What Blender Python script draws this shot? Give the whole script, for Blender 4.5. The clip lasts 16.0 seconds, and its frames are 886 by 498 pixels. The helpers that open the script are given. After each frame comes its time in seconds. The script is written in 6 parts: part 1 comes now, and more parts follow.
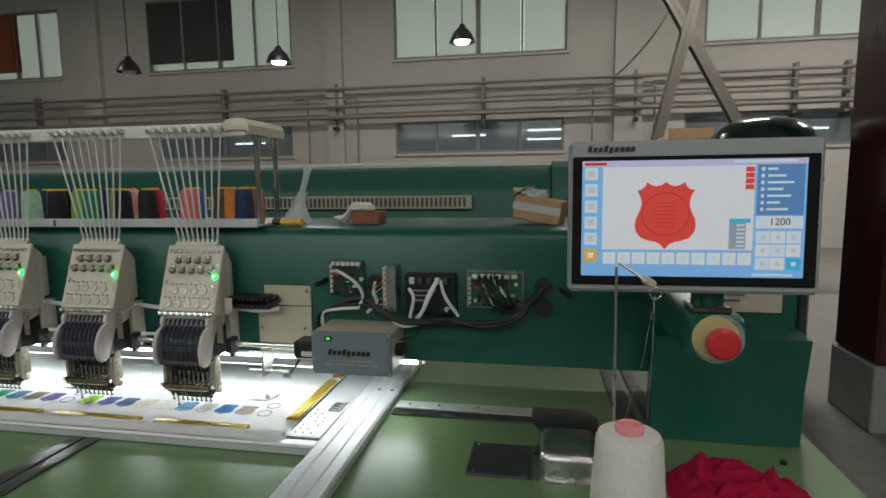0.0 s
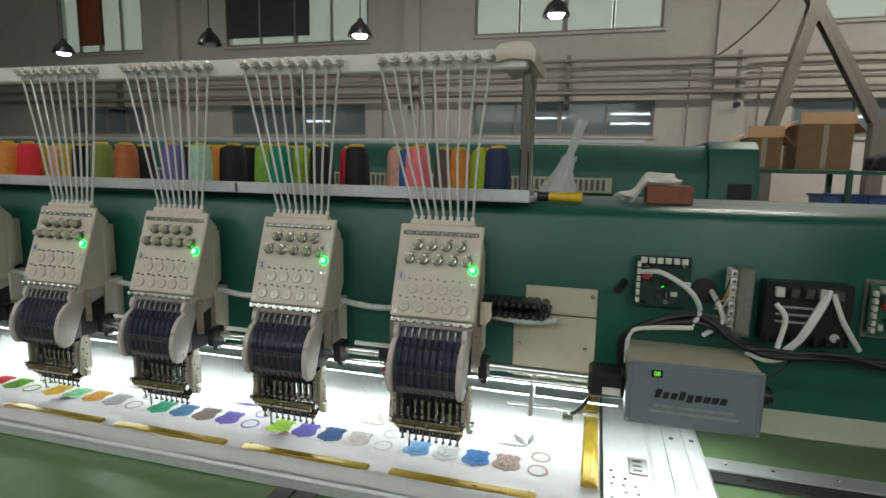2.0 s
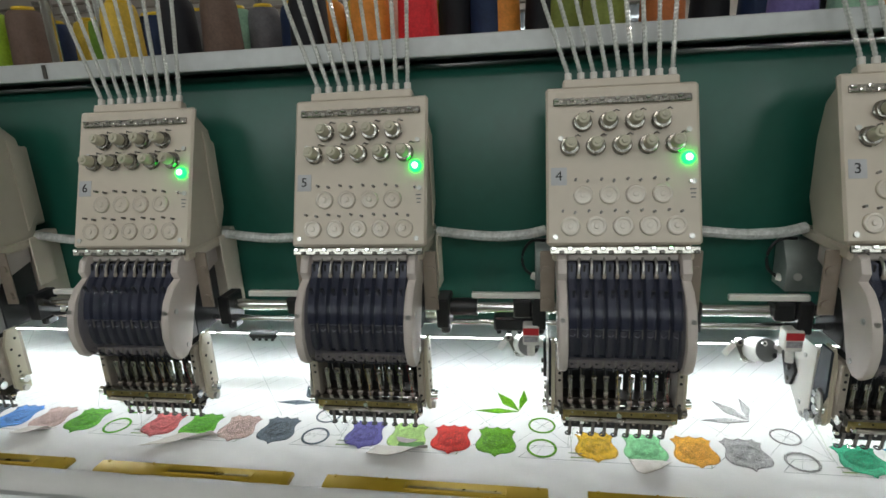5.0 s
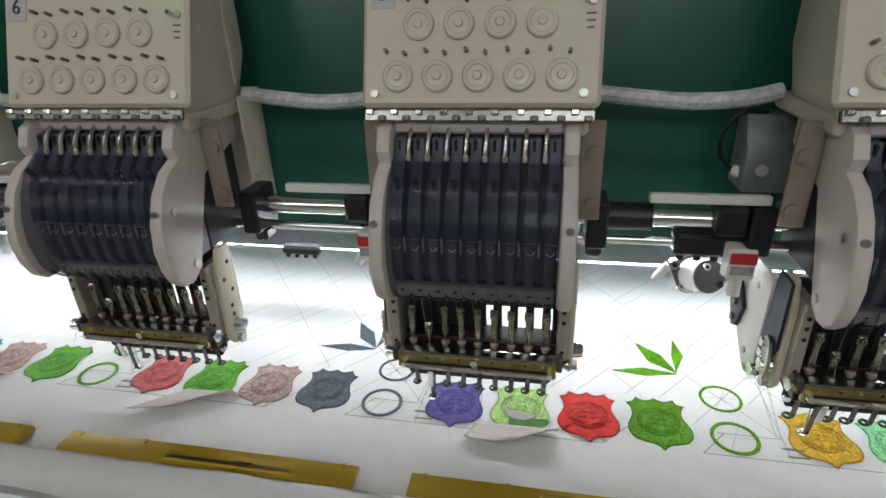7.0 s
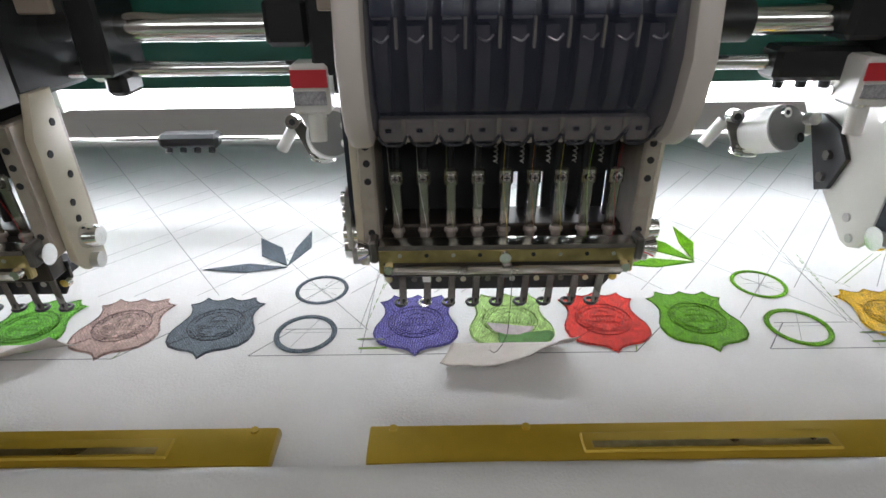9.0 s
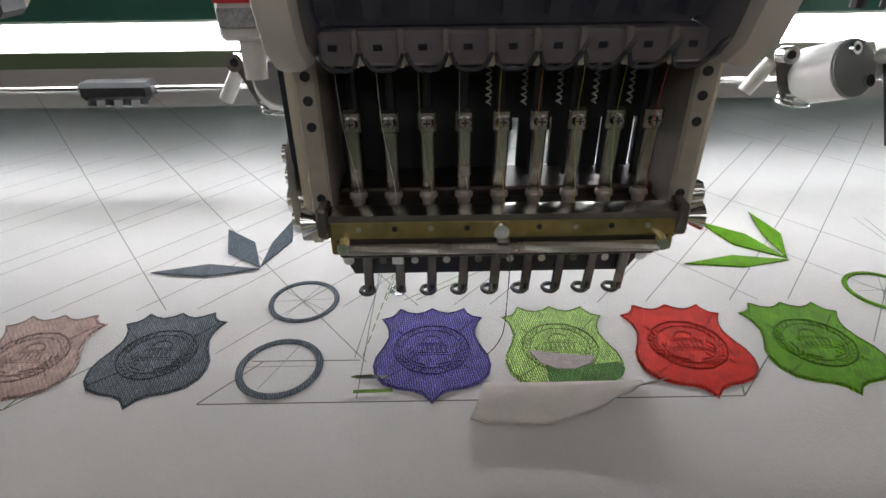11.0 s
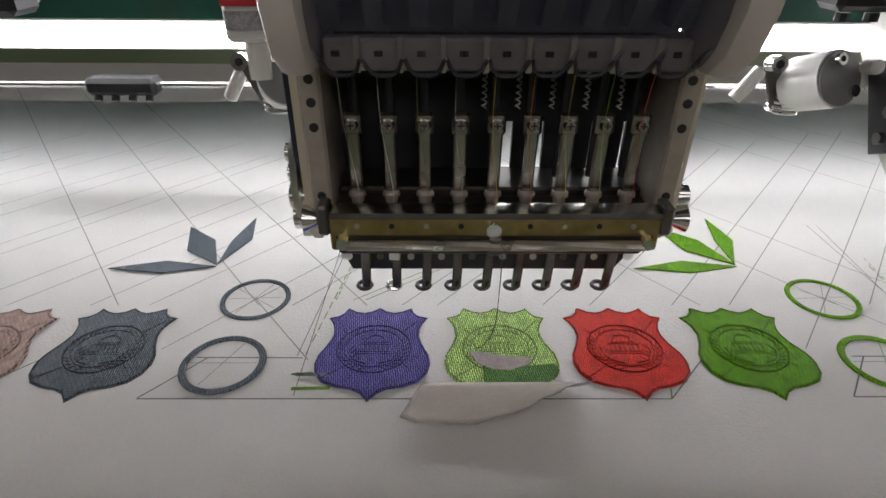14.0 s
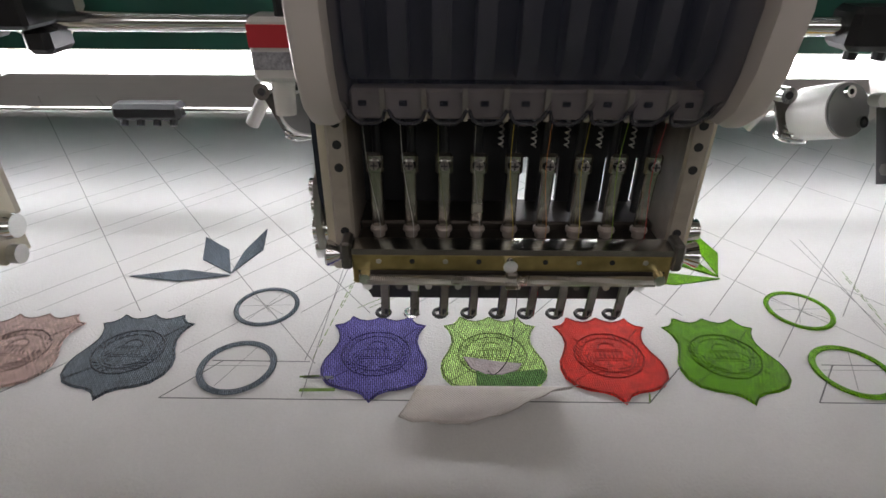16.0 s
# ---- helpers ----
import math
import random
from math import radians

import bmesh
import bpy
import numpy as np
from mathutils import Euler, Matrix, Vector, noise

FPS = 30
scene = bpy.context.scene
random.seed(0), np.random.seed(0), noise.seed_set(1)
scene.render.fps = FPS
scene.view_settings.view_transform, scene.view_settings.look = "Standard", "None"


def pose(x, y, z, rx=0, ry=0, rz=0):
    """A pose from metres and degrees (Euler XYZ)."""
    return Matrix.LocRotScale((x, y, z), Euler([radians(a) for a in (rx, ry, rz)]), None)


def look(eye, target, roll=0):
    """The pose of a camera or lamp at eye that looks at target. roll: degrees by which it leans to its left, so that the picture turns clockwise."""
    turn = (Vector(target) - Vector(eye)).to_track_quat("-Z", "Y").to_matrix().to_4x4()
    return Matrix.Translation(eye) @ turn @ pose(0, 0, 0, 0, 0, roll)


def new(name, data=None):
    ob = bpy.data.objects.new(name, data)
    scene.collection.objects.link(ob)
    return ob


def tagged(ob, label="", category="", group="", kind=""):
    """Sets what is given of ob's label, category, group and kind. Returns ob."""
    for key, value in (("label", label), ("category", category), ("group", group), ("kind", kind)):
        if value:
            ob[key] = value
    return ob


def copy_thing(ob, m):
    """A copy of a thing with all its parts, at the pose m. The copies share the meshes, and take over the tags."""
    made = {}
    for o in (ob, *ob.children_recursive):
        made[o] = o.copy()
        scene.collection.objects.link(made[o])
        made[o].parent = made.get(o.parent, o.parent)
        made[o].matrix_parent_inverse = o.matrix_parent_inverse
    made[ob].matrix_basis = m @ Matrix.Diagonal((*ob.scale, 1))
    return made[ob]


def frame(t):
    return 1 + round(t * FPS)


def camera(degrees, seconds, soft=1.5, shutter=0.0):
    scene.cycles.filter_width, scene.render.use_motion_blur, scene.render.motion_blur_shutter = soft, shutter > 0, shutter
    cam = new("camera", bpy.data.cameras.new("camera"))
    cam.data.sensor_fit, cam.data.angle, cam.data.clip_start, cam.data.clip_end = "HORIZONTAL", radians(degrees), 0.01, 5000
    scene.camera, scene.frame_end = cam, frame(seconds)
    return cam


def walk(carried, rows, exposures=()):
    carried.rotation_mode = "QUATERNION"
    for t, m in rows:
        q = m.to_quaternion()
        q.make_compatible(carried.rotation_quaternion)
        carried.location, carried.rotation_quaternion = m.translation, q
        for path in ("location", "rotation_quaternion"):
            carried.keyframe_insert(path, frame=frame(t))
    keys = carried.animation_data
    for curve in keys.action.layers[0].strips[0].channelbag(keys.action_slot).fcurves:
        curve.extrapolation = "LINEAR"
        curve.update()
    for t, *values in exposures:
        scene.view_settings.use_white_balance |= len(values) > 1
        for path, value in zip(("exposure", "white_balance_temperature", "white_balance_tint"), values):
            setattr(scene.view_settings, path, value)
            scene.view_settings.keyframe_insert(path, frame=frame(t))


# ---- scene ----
cam = camera(77.68, 16.0, soft=1.6)
# seconds, eye, yaw to the left, pitch up, roll
PATH = (
    (0, 0.9330, -1.4136, 1.5543, 10.59, -6.96, -0.71),
    (0.5, 0.8395, -1.3527, 1.5444, 11.22, -7.17, -0.44),
    (1, 0.6465, -1.2855, 1.5394, 11.68, -7.41, 0.10),
    (1.5, 0.4579, -1.2212, 1.5239, 12.86, -7.87, 1.17),
    (2, 0.2307, -1.0626, 1.4970, 15.47, -8.48, 1.13),
    (2.5, 0.0071, -0.9575, 1.4783, 18.78, -8.66, -0.46),
    (3, -0.2259, -0.9460, 1.4580, 18.83, -8.81, -0.66),
    (3.5, -0.4839, -0.9157, 1.4175, 17.17, -8.70, -0.53),
    (4, -0.7326, -0.7664, 1.3829, 17.93, -11.89, -3.99),
    (4.5, -0.9542, -0.7028, 1.3724, 16.66, -14.06, -3.98),
    (5, -1.1702, -0.6924, 1.3780, 9.80, -15.70, -2.96),
    (5.2, -1.2200, -0.6750, 1.3680, 9.40, -18.60, -3.00),
    (7.3, -1.3440, -0.4315, 1.2580, 11.89, -25.01, -2.11),
    (7.5, -1.3503, -0.4255, 1.2494, 12.14, -25.22, -2.30),
    (8, -1.4041, -0.4046, 1.2203, 5.96, -25.53, -0.98),
    (8.5, -1.4326, -0.3741, 1.1709, 0.57, -26.21, -0.32),
    (9, -1.4309, -0.3181, 1.1243, -0.19, -28.40, -0.67),
    (9.5, -1.4269, -0.2652, 1.0996, -0.33, -28.41, -0.80),
    (9.7, -1.4287, -0.2541, 1.0854, -0.40, -28.79, -0.86),
    (12, -1.4169, -0.2505, 1.0856, -0.83, -31.31, -0.42),
    (12.5, -1.4179, -0.2524, 1.0859, -0.86, -31.38, -0.15),
    (13, -1.4198, -0.2559, 1.0865, -0.87, -31.30, 0.03),
    (13.5, -1.4210, -0.2584, 1.0877, -0.83, -31.19, 0.25),
    (14, -1.4203, -0.2595, 1.0900, -0.79, -31.05, 0.43),
    (14.5, -1.4214, -0.2618, 1.0916, -0.67, -30.94, 0.51),
    (15, -1.4235, -0.2640, 1.0917, -0.47, -30.84, 0.58),
    (15.5, -1.4263, -0.2672, 1.0915, -0.50, -30.49, 0.84),
    (16, -1.4253, -0.2605, 1.1061, 0.08, -30.66, 0.38),
)


def eye_pose(x, y, z, yaw, pitch, roll):
    """Camera pose from yaw to the left, pitch up and roll, in degrees."""
    a, b = radians(yaw), radians(pitch)
    ahead = Vector((-math.sin(a) * math.cos(b), math.cos(a) * math.cos(b), math.sin(b)))
    eye = Vector((x, y, z))
    return look(eye, eye + ahead, roll)


EXPOSURES = ((0.0, -0.2, 6500, 7), (1.3, 0.06, 6500, 7), (2.0, -0.06, 6500, 7), (4.0, -0.17, 6500, 8), (5.0, -0.17, 6500, 9), (7.5, -0.3, 6450, 14), (9.0, -0.36, 6500, 17),
             (9.7, -0.5, 6500, 18), (12.0, -0.9, 6900, 20), (16.0, -0.85, 6800, 21))
walk(cam, [(row[0], eye_pose(*row[1:])) for row in PATH], EXPOSURES)

# ---- light ----
TUBE_POWER = 29.0      # the work light under the machine's beam
SKY_GLOW = 1.15         # daylight behind the frosted panes
AISLE_FILL = 19.0    # watts of each fluorescent fixture added over the aisle
FRONT_FILL = 95.0   # watts of each fill lamp added at the unseen south wall
REAR_FILL = 150.0      # watts of each fixture added in the rear half of the hall
world = bpy.data.worlds.new("world")
scene.world = world
world.use_nodes = True
wn = world.node_tree.nodes
sky = wn.new("ShaderNodeTexSky")
sky.sky_type, sky.sun_disc = "NISHITA", False
sky.sun_elevation, sky.sun_rotation = radians(40), radians(200)
world.node_tree.links.new(sky.outputs[0], wn["Background"].inputs[0])
wn["Background"].inputs[1].default_value = 0.08


# ---- materials ----
def mat(name, color, rough=0.5, metal=0.0, scale=40.0, vary=0.12, bump=0.0, fine=6.0, coat=0.0, island=0.0, spec=0.5):
    """A surface with two scales of variation in colour, roughness and relief."""
    m = bpy.data.materials.new(name)
    m.use_nodes = True
    n, li = m.node_tree.nodes, m.node_tree.links
    b = n["Principled BSDF"]
    b.inputs["Roughness"].default_value, b.inputs["Metallic"].default_value = rough, metal
    b.inputs["Coat Weight"].default_value = coat
    b.inputs["Specular IOR Level"].default_value = spec
    tc = n.new("ShaderNodeTexCoord")
    big, small = n.new("ShaderNodeTexNoise"), n.new("ShaderNodeTexNoise")
    big.inputs["Scale"].default_value, big.inputs["Detail"].default_value = scale / fine, 3.0
    small.inputs["Scale"].default_value, small.inputs["Detail"].default_value = scale, 4.0
    for t in (big, small):
        li.new(tc.outputs["Object"], t.inputs["Vector"])
    mix = n.new("ShaderNodeMath")
    mix.operation = "ADD"
    li.new(big.outputs["Fac"], mix.inputs[0])
    li.new(small.outputs["Fac"], mix.inputs[1])
    ramp = n.new("ShaderNodeValToRGB")
    lo = [c * (1 - vary) for c in color]
    hi = [min(1, c * (1 + vary)) for c in color]
    half = n.new("ShaderNodeMath")
    half.operation, half.inputs[1].default_value = "MULTIPLY", 0.5
    li.new(mix.outputs[0], half.inputs[0])
    ramp.color_ramp.elements[0].position, ramp.color_ramp.elements[1].position = 0.32, 0.68
    ramp.color_ramp.elements[0].color, ramp.color_ramp.elements[1].color = (*lo, 1), (*hi, 1)
    li.new(half.outputs[0], ramp.inputs[0])
    out = ramp.outputs[0]
    if island:
        geo, hsv = n.new("ShaderNodeNewGeometry"), n.new("ShaderNodeHueSaturation")
        mul = n.new("ShaderNodeMapRange")
        mul.inputs["To Min"].default_value, mul.inputs["To Max"].default_value = 1 - island, 1 + island
        li.new(geo.outputs["Random Per Island"], mul.inputs[0])
        li.new(mul.outputs[0], hsv.inputs["Value"])
        li.new(out, hsv.inputs["Color"])
        out = hsv.outputs[0]
    li.new(out, b.inputs["Base Color"])
    rr = n.new("ShaderNodeMapRange")
    rr.inputs["To Min"].default_value, rr.inputs["To Max"].default_value = max(0.02, rough - 0.1), min(1, rough + 0.1)
    li.new(big.outputs["Fac"], rr.inputs[0])
    li.new(rr.outputs[0], b.inputs["Roughness"])
    if bump:
        bp = n.new("ShaderNodeBump")
        bp.inputs["Strength"].default_value, bp.inputs["Distance"].default_value = bump, 0.002
        li.new(half.outputs[0], bp.inputs["Height"])
        li.new(bp.outputs[0], b.inputs["Normal"])
    return m


def glow(name, color, strength):
    m = bpy.data.materials.new(name)
    m.use_nodes = True
    b = m.node_tree.nodes["Principled BSDF"]
    b.inputs["Base Color"].default_value = (*[c * 0.5 for c in color], 1)
    b.inputs["Emission Color"].default_value, b.inputs["Emission Strength"].default_value = (*color, 1), strength
    return m


def clear(name, tint, through_part, rough=0.1, pass_tint=None):
    """Clear or smoked plastic: part of the light goes straight through."""
    m = bpy.data.materials.new(name)
    m.use_nodes = True
    n, li = m.node_tree.nodes, m.node_tree.links
    b = n["Principled BSDF"]
    b.inputs["Base Color"].default_value, b.inputs["Roughness"].default_value = (*tint, 1), rough
    tr, mx = n.new("ShaderNodeBsdfTransparent"), n.new("ShaderNodeMixShader")
    tr.inputs[0].default_value = (*(pass_tint or [0.35 + 0.65 * c for c in tint]), 1)
    mx.inputs[0].default_value = through_part
    li.new(b.outputs[0], mx.inputs[1])
    li.new(tr.outputs[0], mx.inputs[2])
    li.new(mx.outputs[0], n["Material Output"].inputs[0])
    return m


def thread_mat(name, color, scale=900.0):
    """Satin stitches: fine parallel threads with a sheen."""
    m = mat(name, color, 0.5, scale=1500, vary=0.35, bump=0.15, fine=9)
    n, li = m.node_tree.nodes, m.node_tree.links
    b = n["Principled BSDF"]
    base = b.inputs["Base Color"].links[0].from_socket
    tc, turn, brick = n.new("ShaderNodeTexCoord"), n.new("ShaderNodeMapping"), n.new("ShaderNodeTexBrick")
    turn.inputs["Rotation"].default_value = (0, 0, radians(82))
    warp, add = n.new("ShaderNodeTexNoise"), n.new("ShaderNodeVectorMath")
    warp.inputs["Scale"].default_value = 260.0
    add.operation = "MULTIPLY_ADD"
    add.inputs[1].default_value = (0.0011, 0.0011, 0)
    li.new(tc.outputs["Object"], turn.inputs["Vector"])
    li.new(tc.outputs["Object"], warp.inputs["Vector"])
    li.new(warp.outputs["Color"], add.inputs[0])
    li.new(turn.outputs[0], add.inputs[2])
    li.new(add.outputs[0], brick.inputs["Vector"])
    brick.inputs["Color1"].default_value, brick.inputs["Color2"].default_value = (1.75, 1.75, 1.75, 1), (1.3, 1.3, 1.3, 1)
    brick.inputs["Mortar"].default_value = (0.3, 0.3, 0.3, 1)
    brick.inputs["Scale"].default_value, brick.inputs["Mortar Size"].default_value, brick.inputs["Mortar Smooth"].default_value = 1.0, 0.0003, 0.7
    brick.inputs["Brick Width"].default_value, brick.inputs["Row Height"].default_value = 0.0036, 0.0011
    mul, bp = n.new("ShaderNodeMix"), n.new("ShaderNodeBump")
    mul.data_type, mul.blend_type = "RGBA", "MULTIPLY"
    mul.inputs[0].default_value = 1.0
    li.new(base, mul.inputs[6])
    li.new(brick.outputs["Color"], mul.inputs[7])
    li.new(mul.outputs[2], b.inputs["Base Color"])
    li.new(brick.outputs["Fac"], bp.inputs["Height"])
    bp.invert = True
    bp.inputs["Strength"].default_value, bp.inputs["Distance"].default_value = 1.0, 0.0013
    li.new(bp.outputs[0], b.inputs["Normal"])
    b.inputs["Specular IOR Level"].default_value = 0.18
    return m


GREEN = mat("green enamel", (0.011, 0.093, 0.067), 0.36, scale=60, vary=0.08, bump=0.06)
# paler, rougher green for the rear machine and the storage rack
GREEN_FAR = mat("green enamel paler", (0.03, 0.13, 0.10), 0.5, scale=30, vary=0.12, bump=0.05)
TABLE = mat("light green laminate", (0.17, 0.27, 0.125), 0.34, scale=30, vary=0.06, bump=0.02)
CREAM = mat("cream enamel", (0.64, 0.565, 0.475), 0.38, scale=50, vary=0.05, bump=0.04)
CREAM_METAL = mat("cream sheet metal", (0.52, 0.47, 0.36), 0.45, scale=30, vary=0.08)
WHITE_PL = mat("white plastic", (0.72, 0.70, 0.66), 0.3, scale=40, vary=0.05)
STEEL = mat("brushed steel", (0.55, 0.54, 0.52), 0.3, 1.0, scale=120, vary=0.15, bump=0.08)
DARK_STEEL = mat("dark steel", (0.16, 0.15, 0.14), 0.35, 0.9, scale=150, vary=0.25, bump=0.05)
CLAMP = mat("oiled clamp steel", (0.36, 0.345, 0.315), 0.24, 1.0, scale=200, vary=0.2, bump=0.05)
CHROME = mat("chrome", (0.75, 0.75, 0.74), 0.12, 1.0, scale=60, vary=0.05)
BRASS = mat("worn brass plate", (0.36, 0.285, 0.13), 0.3, 1.0, scale=150, vary=0.35, bump=0.06)
ALU = mat("aluminium profile", (0.66, 0.67, 0.68), 0.42, 0.45, scale=60, vary=0.08, bump=0.03)
BEIGE_STEEL = mat("sand cast frame", (0.40, 0.35, 0.30), 0.45, 0.25, scale=150, vary=0.15, bump=0.12)
BLACK = mat("black plastic", (0.012, 0.012, 0.014), 0.4, scale=80, vary=0.2, bump=0.04)
BLACK_MATTE = mat("black paint and shade", (0.019, 0.019, 0.021), 0.7, scale=80, vary=0.2)
SMOKE_EDGE = clear("smoked visor edge", (0.16, 0.155, 0.16), 0.35, 0.12)
SMOKE = clear("smoked visor", (0.07, 0.08, 0.125), 0.84, 0.13, (0.86, 0.86, 0.885))
FABRIC = mat("white cotton cloth", (0.74, 0.735, 0.73), 0.85, scale=700, vary=0.04, bump=0.35, fine=20, spec=0.2)
PAPER = mat("torn backing paper", (0.54, 0.50, 0.46), 0.9, scale=900, vary=0.06, bump=0.6, spec=0.2)
YELLOW = mat("yellow spring steel clip", (0.46, 0.31, 0.03), 0.36, 0.35, scale=60, vary=0.1, bump=0.03)
WALL = mat("grey plaster wall", (0.50, 0.47, 0.43), 0.9, scale=6, vary=0.06, bump=0.1)
FLOOR = mat("concrete floor", (0.22, 0.21, 0.19), 0.55, scale=8, vary=0.2, bump=0.1)
PIPE = mat("painted pipe", (0.27, 0.24, 0.21), 0.55, 0.2, scale=10, vary=0.15)
FRAME_PAINT = mat("window frame paint", (0.22, 0.21, 0.19), 0.6, scale=20, vary=0.12)
TUBE_PL = clear("milky thread tube", (0.78, 0.79, 0.76), 0.34, 0.14)
TUBE_GLOW = glow("work light tube", (0.90, 0.97, 1.0), TUBE_POWER)
LED_DIGIT = glow("green display digits", (0.25, 1.0, 0.08), 1.0)
LED_GREEN = glow("green indicator", (0.006, 1.0, 0.045), 9.0)
LED_CORE = glow("indicator core", (0.55, 1.0, 0.65), 4.0)
CARD = mat("cardboard", (0.36, 0.22, 0.11), 0.8, scale=40, vary=0.12, bump=0.08)
RED_LABEL = mat("red label", (0.55, 0.03, 0.04), 0.5)
INK = mat("dark stitching thread", (0.16, 0.17, 0.17), 0.7, scale=400, vary=0.3)
LIME_INK = mat("olive green stitching thread", (0.13, 0.24, 0.03), 0.7, scale=400, vary=0.3)
INK_FAINT = mat("pencil grey thread", (0.27, 0.275, 0.27), 0.8, scale=400, vary=0.3)


def weave(m, scale, strength):
    """Adds the relief of a coarse weave."""
    n, li = m.node_tree.nodes, m.node_tree.links
    tc, wave, bp = n.new("ShaderNodeTexCoord"), n.new("ShaderNodeTexWave"), n.new("ShaderNodeBump")
    wave.bands_direction = "DIAGONAL"
    wave.inputs["Scale"].default_value, wave.inputs["Distortion"].default_value = scale, 1.2
    li.new(tc.outputs["Object"], wave.inputs["Vector"])
    li.new(wave.outputs["Fac"], bp.inputs["Height"])
    bp.inputs["Strength"].default_value, bp.inputs["Distance"].default_value = strength, 0.001
    li.new(bp.outputs[0], n["Principled BSDF"].inputs["Normal"])


weave(PAPER, 420.0, 0.45)


# ---- shapes ----
def part(name, bm, material, parent=None, label="", smooth=30):
    """Links a bmesh as one mesh object, under a thing or a part if one is given."""
    me = bpy.data.meshes.new(name)
    bm.to_mesh(me)
    bm.free()
    return link(name, me, material, parent, label, smooth)


def link(name, me, material, parent=None, label="", smooth=30):
    if material:
        me.materials.append(material)
    if smooth:
        me.polygons.foreach_set("use_smooth", [True] * len(me.polygons))
        me.set_sharp_from_angle(angle=radians(smooth))
    ob = new(name, me)
    if parent:
        ob.parent = parent
    return tagged(ob, label)


def empty(name, label, category, m=None, group=""):
    ob = new(name)
    ob.empty_display_size = 0.05
    if m:
        ob.matrix_basis = m
    return tagged(ob, label, category, group)


def box(lo, hi, bevel=0.0, bm=None, seg=1):
    bm = bm or bmesh.new()
    c = [(a + b) / 2 for a, b in zip(lo, hi)]
    d = [max(abs(b - a), 1e-5) for a, b in zip(lo, hi)]
    made = bmesh.ops.create_cube(bm, size=1, matrix=Matrix.Translation(c) @ Matrix.Diagonal((*d, 1)))
    if bevel:
        edges = list({e for v in made["verts"] for e in v.link_edges})
        bmesh.ops.bevel(bm, geom=edges, offset=bevel, segments=seg, profile=0.5, affect="EDGES")
    return bm


def obox(m, size, bevel=0.0, bm=None):
    """A box of that size in the pose m."""
    bm = bm or bmesh.new()
    made = bmesh.ops.create_cube(bm, size=1, matrix=m @ Matrix.Diagonal((*size, 1)))
    if bevel:
        edges = list({e for v in made["verts"] for e in v.link_edges})
        bmesh.ops.bevel(bm, geom=edges, offset=bevel, segments=1, profile=0.5, affect="EDGES")
    return bm


def rod(a, b, r, bm=None, n=12, r2=None, cap=True):
    """A round bar from a to b."""
    bm = bm or bmesh.new()
    a, b = Vector(a), Vector(b)
    turn = (b - a).to_track_quat("Z", "Y").to_matrix().to_4x4()
    bmesh.ops.create_cone(bm, cap_ends=cap, segments=n, radius1=r, radius2=r if r2 is None else r2, depth=(b - a).length,
                          matrix=Matrix.Translation((a + b) / 2) @ turn)
    return bm


def hose(points, r, bm=None, n=6, closed=False):
    """A round hose along points."""
    bm = bm or bmesh.new()
    pts = [Vector(p) for p in points]
    rings, up = [], Vector((0.01, 0.02, 1))
    for i, p in enumerate(pts):
        a = pts[i - 1] if (i or closed) else p
        b = pts[(i + 1) % len(pts)] if (i < len(pts) - 1 or closed) else p
        d = (b - a).normalized()
        side = d.cross(up)
        side = side.normalized() if side.length > 0.05 else d.cross(Vector((1, 0, 0))).normalized()
        top = side.cross(d)
        rings.append([bm.verts.new(p + r * (math.cos(2 * math.pi * k / n) * side + math.sin(2 * math.pi * k / n) * top)) for k in range(n)])
    count = len(rings) if closed else len(rings) - 1
    for i in range(count):
        p, q = rings[i], rings[(i + 1) % len(rings)]
        for k in range(n):
            bm.faces.new((p[k], p[(k + 1) % n], q[(k + 1) % n], q[k]))
    if not closed:
        bm.faces.new(rings[0][::-1])
        bm.faces.new(rings[-1])
    return bm


def ribbed(points, r, groove, n=6):
    """A corrugated tube: the radius goes up and down from ring to ring."""
    bm = hose(points, r, n=n)
    bm.verts.ensure_lookup_table()
    for i, p in enumerate(points):
        if i % 2:
            for v in bm.verts[i * n:(i + 1) * n]:
                v.co = p + (v.co - p) * (groove / r)
    return bm


def curve_points(points, steps=8):
    """A smooth line through the points (Catmull-Rom)."""
    p = [Vector(q) for q in points]
    p = [2 * p[0] - p[1]] + p + [2 * p[-1] - p[-2]]
    out = []
    for i in range(1, len(p) - 2):
        for s in range(steps):
            t = s / steps
            out.append(0.5 * (2 * p[i] + (p[i + 1] - p[i - 1]) * t + (2 * p[i - 1] - 5 * p[i] + 4 * p[i + 1] - p[i + 2]) * t * t
                              + (3 * p[i] - p[i - 1] - 3 * p[i + 1] + p[i + 2]) * t ** 3))
    return out + [p[-2]]


def prism(outline, axis, lo, hi, bevel=0.0, bm=None):
    """An outline in the two other axes, drawn out along an axis."""
    bm = bm or bmesh.new()
    at = {"x": lambda v, a, b: (v, a, b), "y": lambda v, a, b: (a, v, b), "z": lambda v, a, b: (a, b, v)}[axis]
    low = [bm.verts.new(at(lo, a, b)) for a, b in outline]
    high = [bm.verts.new(at(hi, a, b)) for a, b in outline]
    n = len(outline)
    faces = [bm.faces.new(low), bm.faces.new(high[::-1])]
    for i in range(n):
        faces.append(bm.faces.new((low[i], high[i], high[(i + 1) % n], low[(i + 1) % n])))
    bmesh.ops.recalc_face_normals(bm, faces=faces)
    if bevel:
        edges = [e for f in faces[:2] for e in f.edges]
        bmesh.ops.bevel(bm, geom=edges, offset=bevel, segments=2, profile=0.5, affect="EDGES")
    return bm


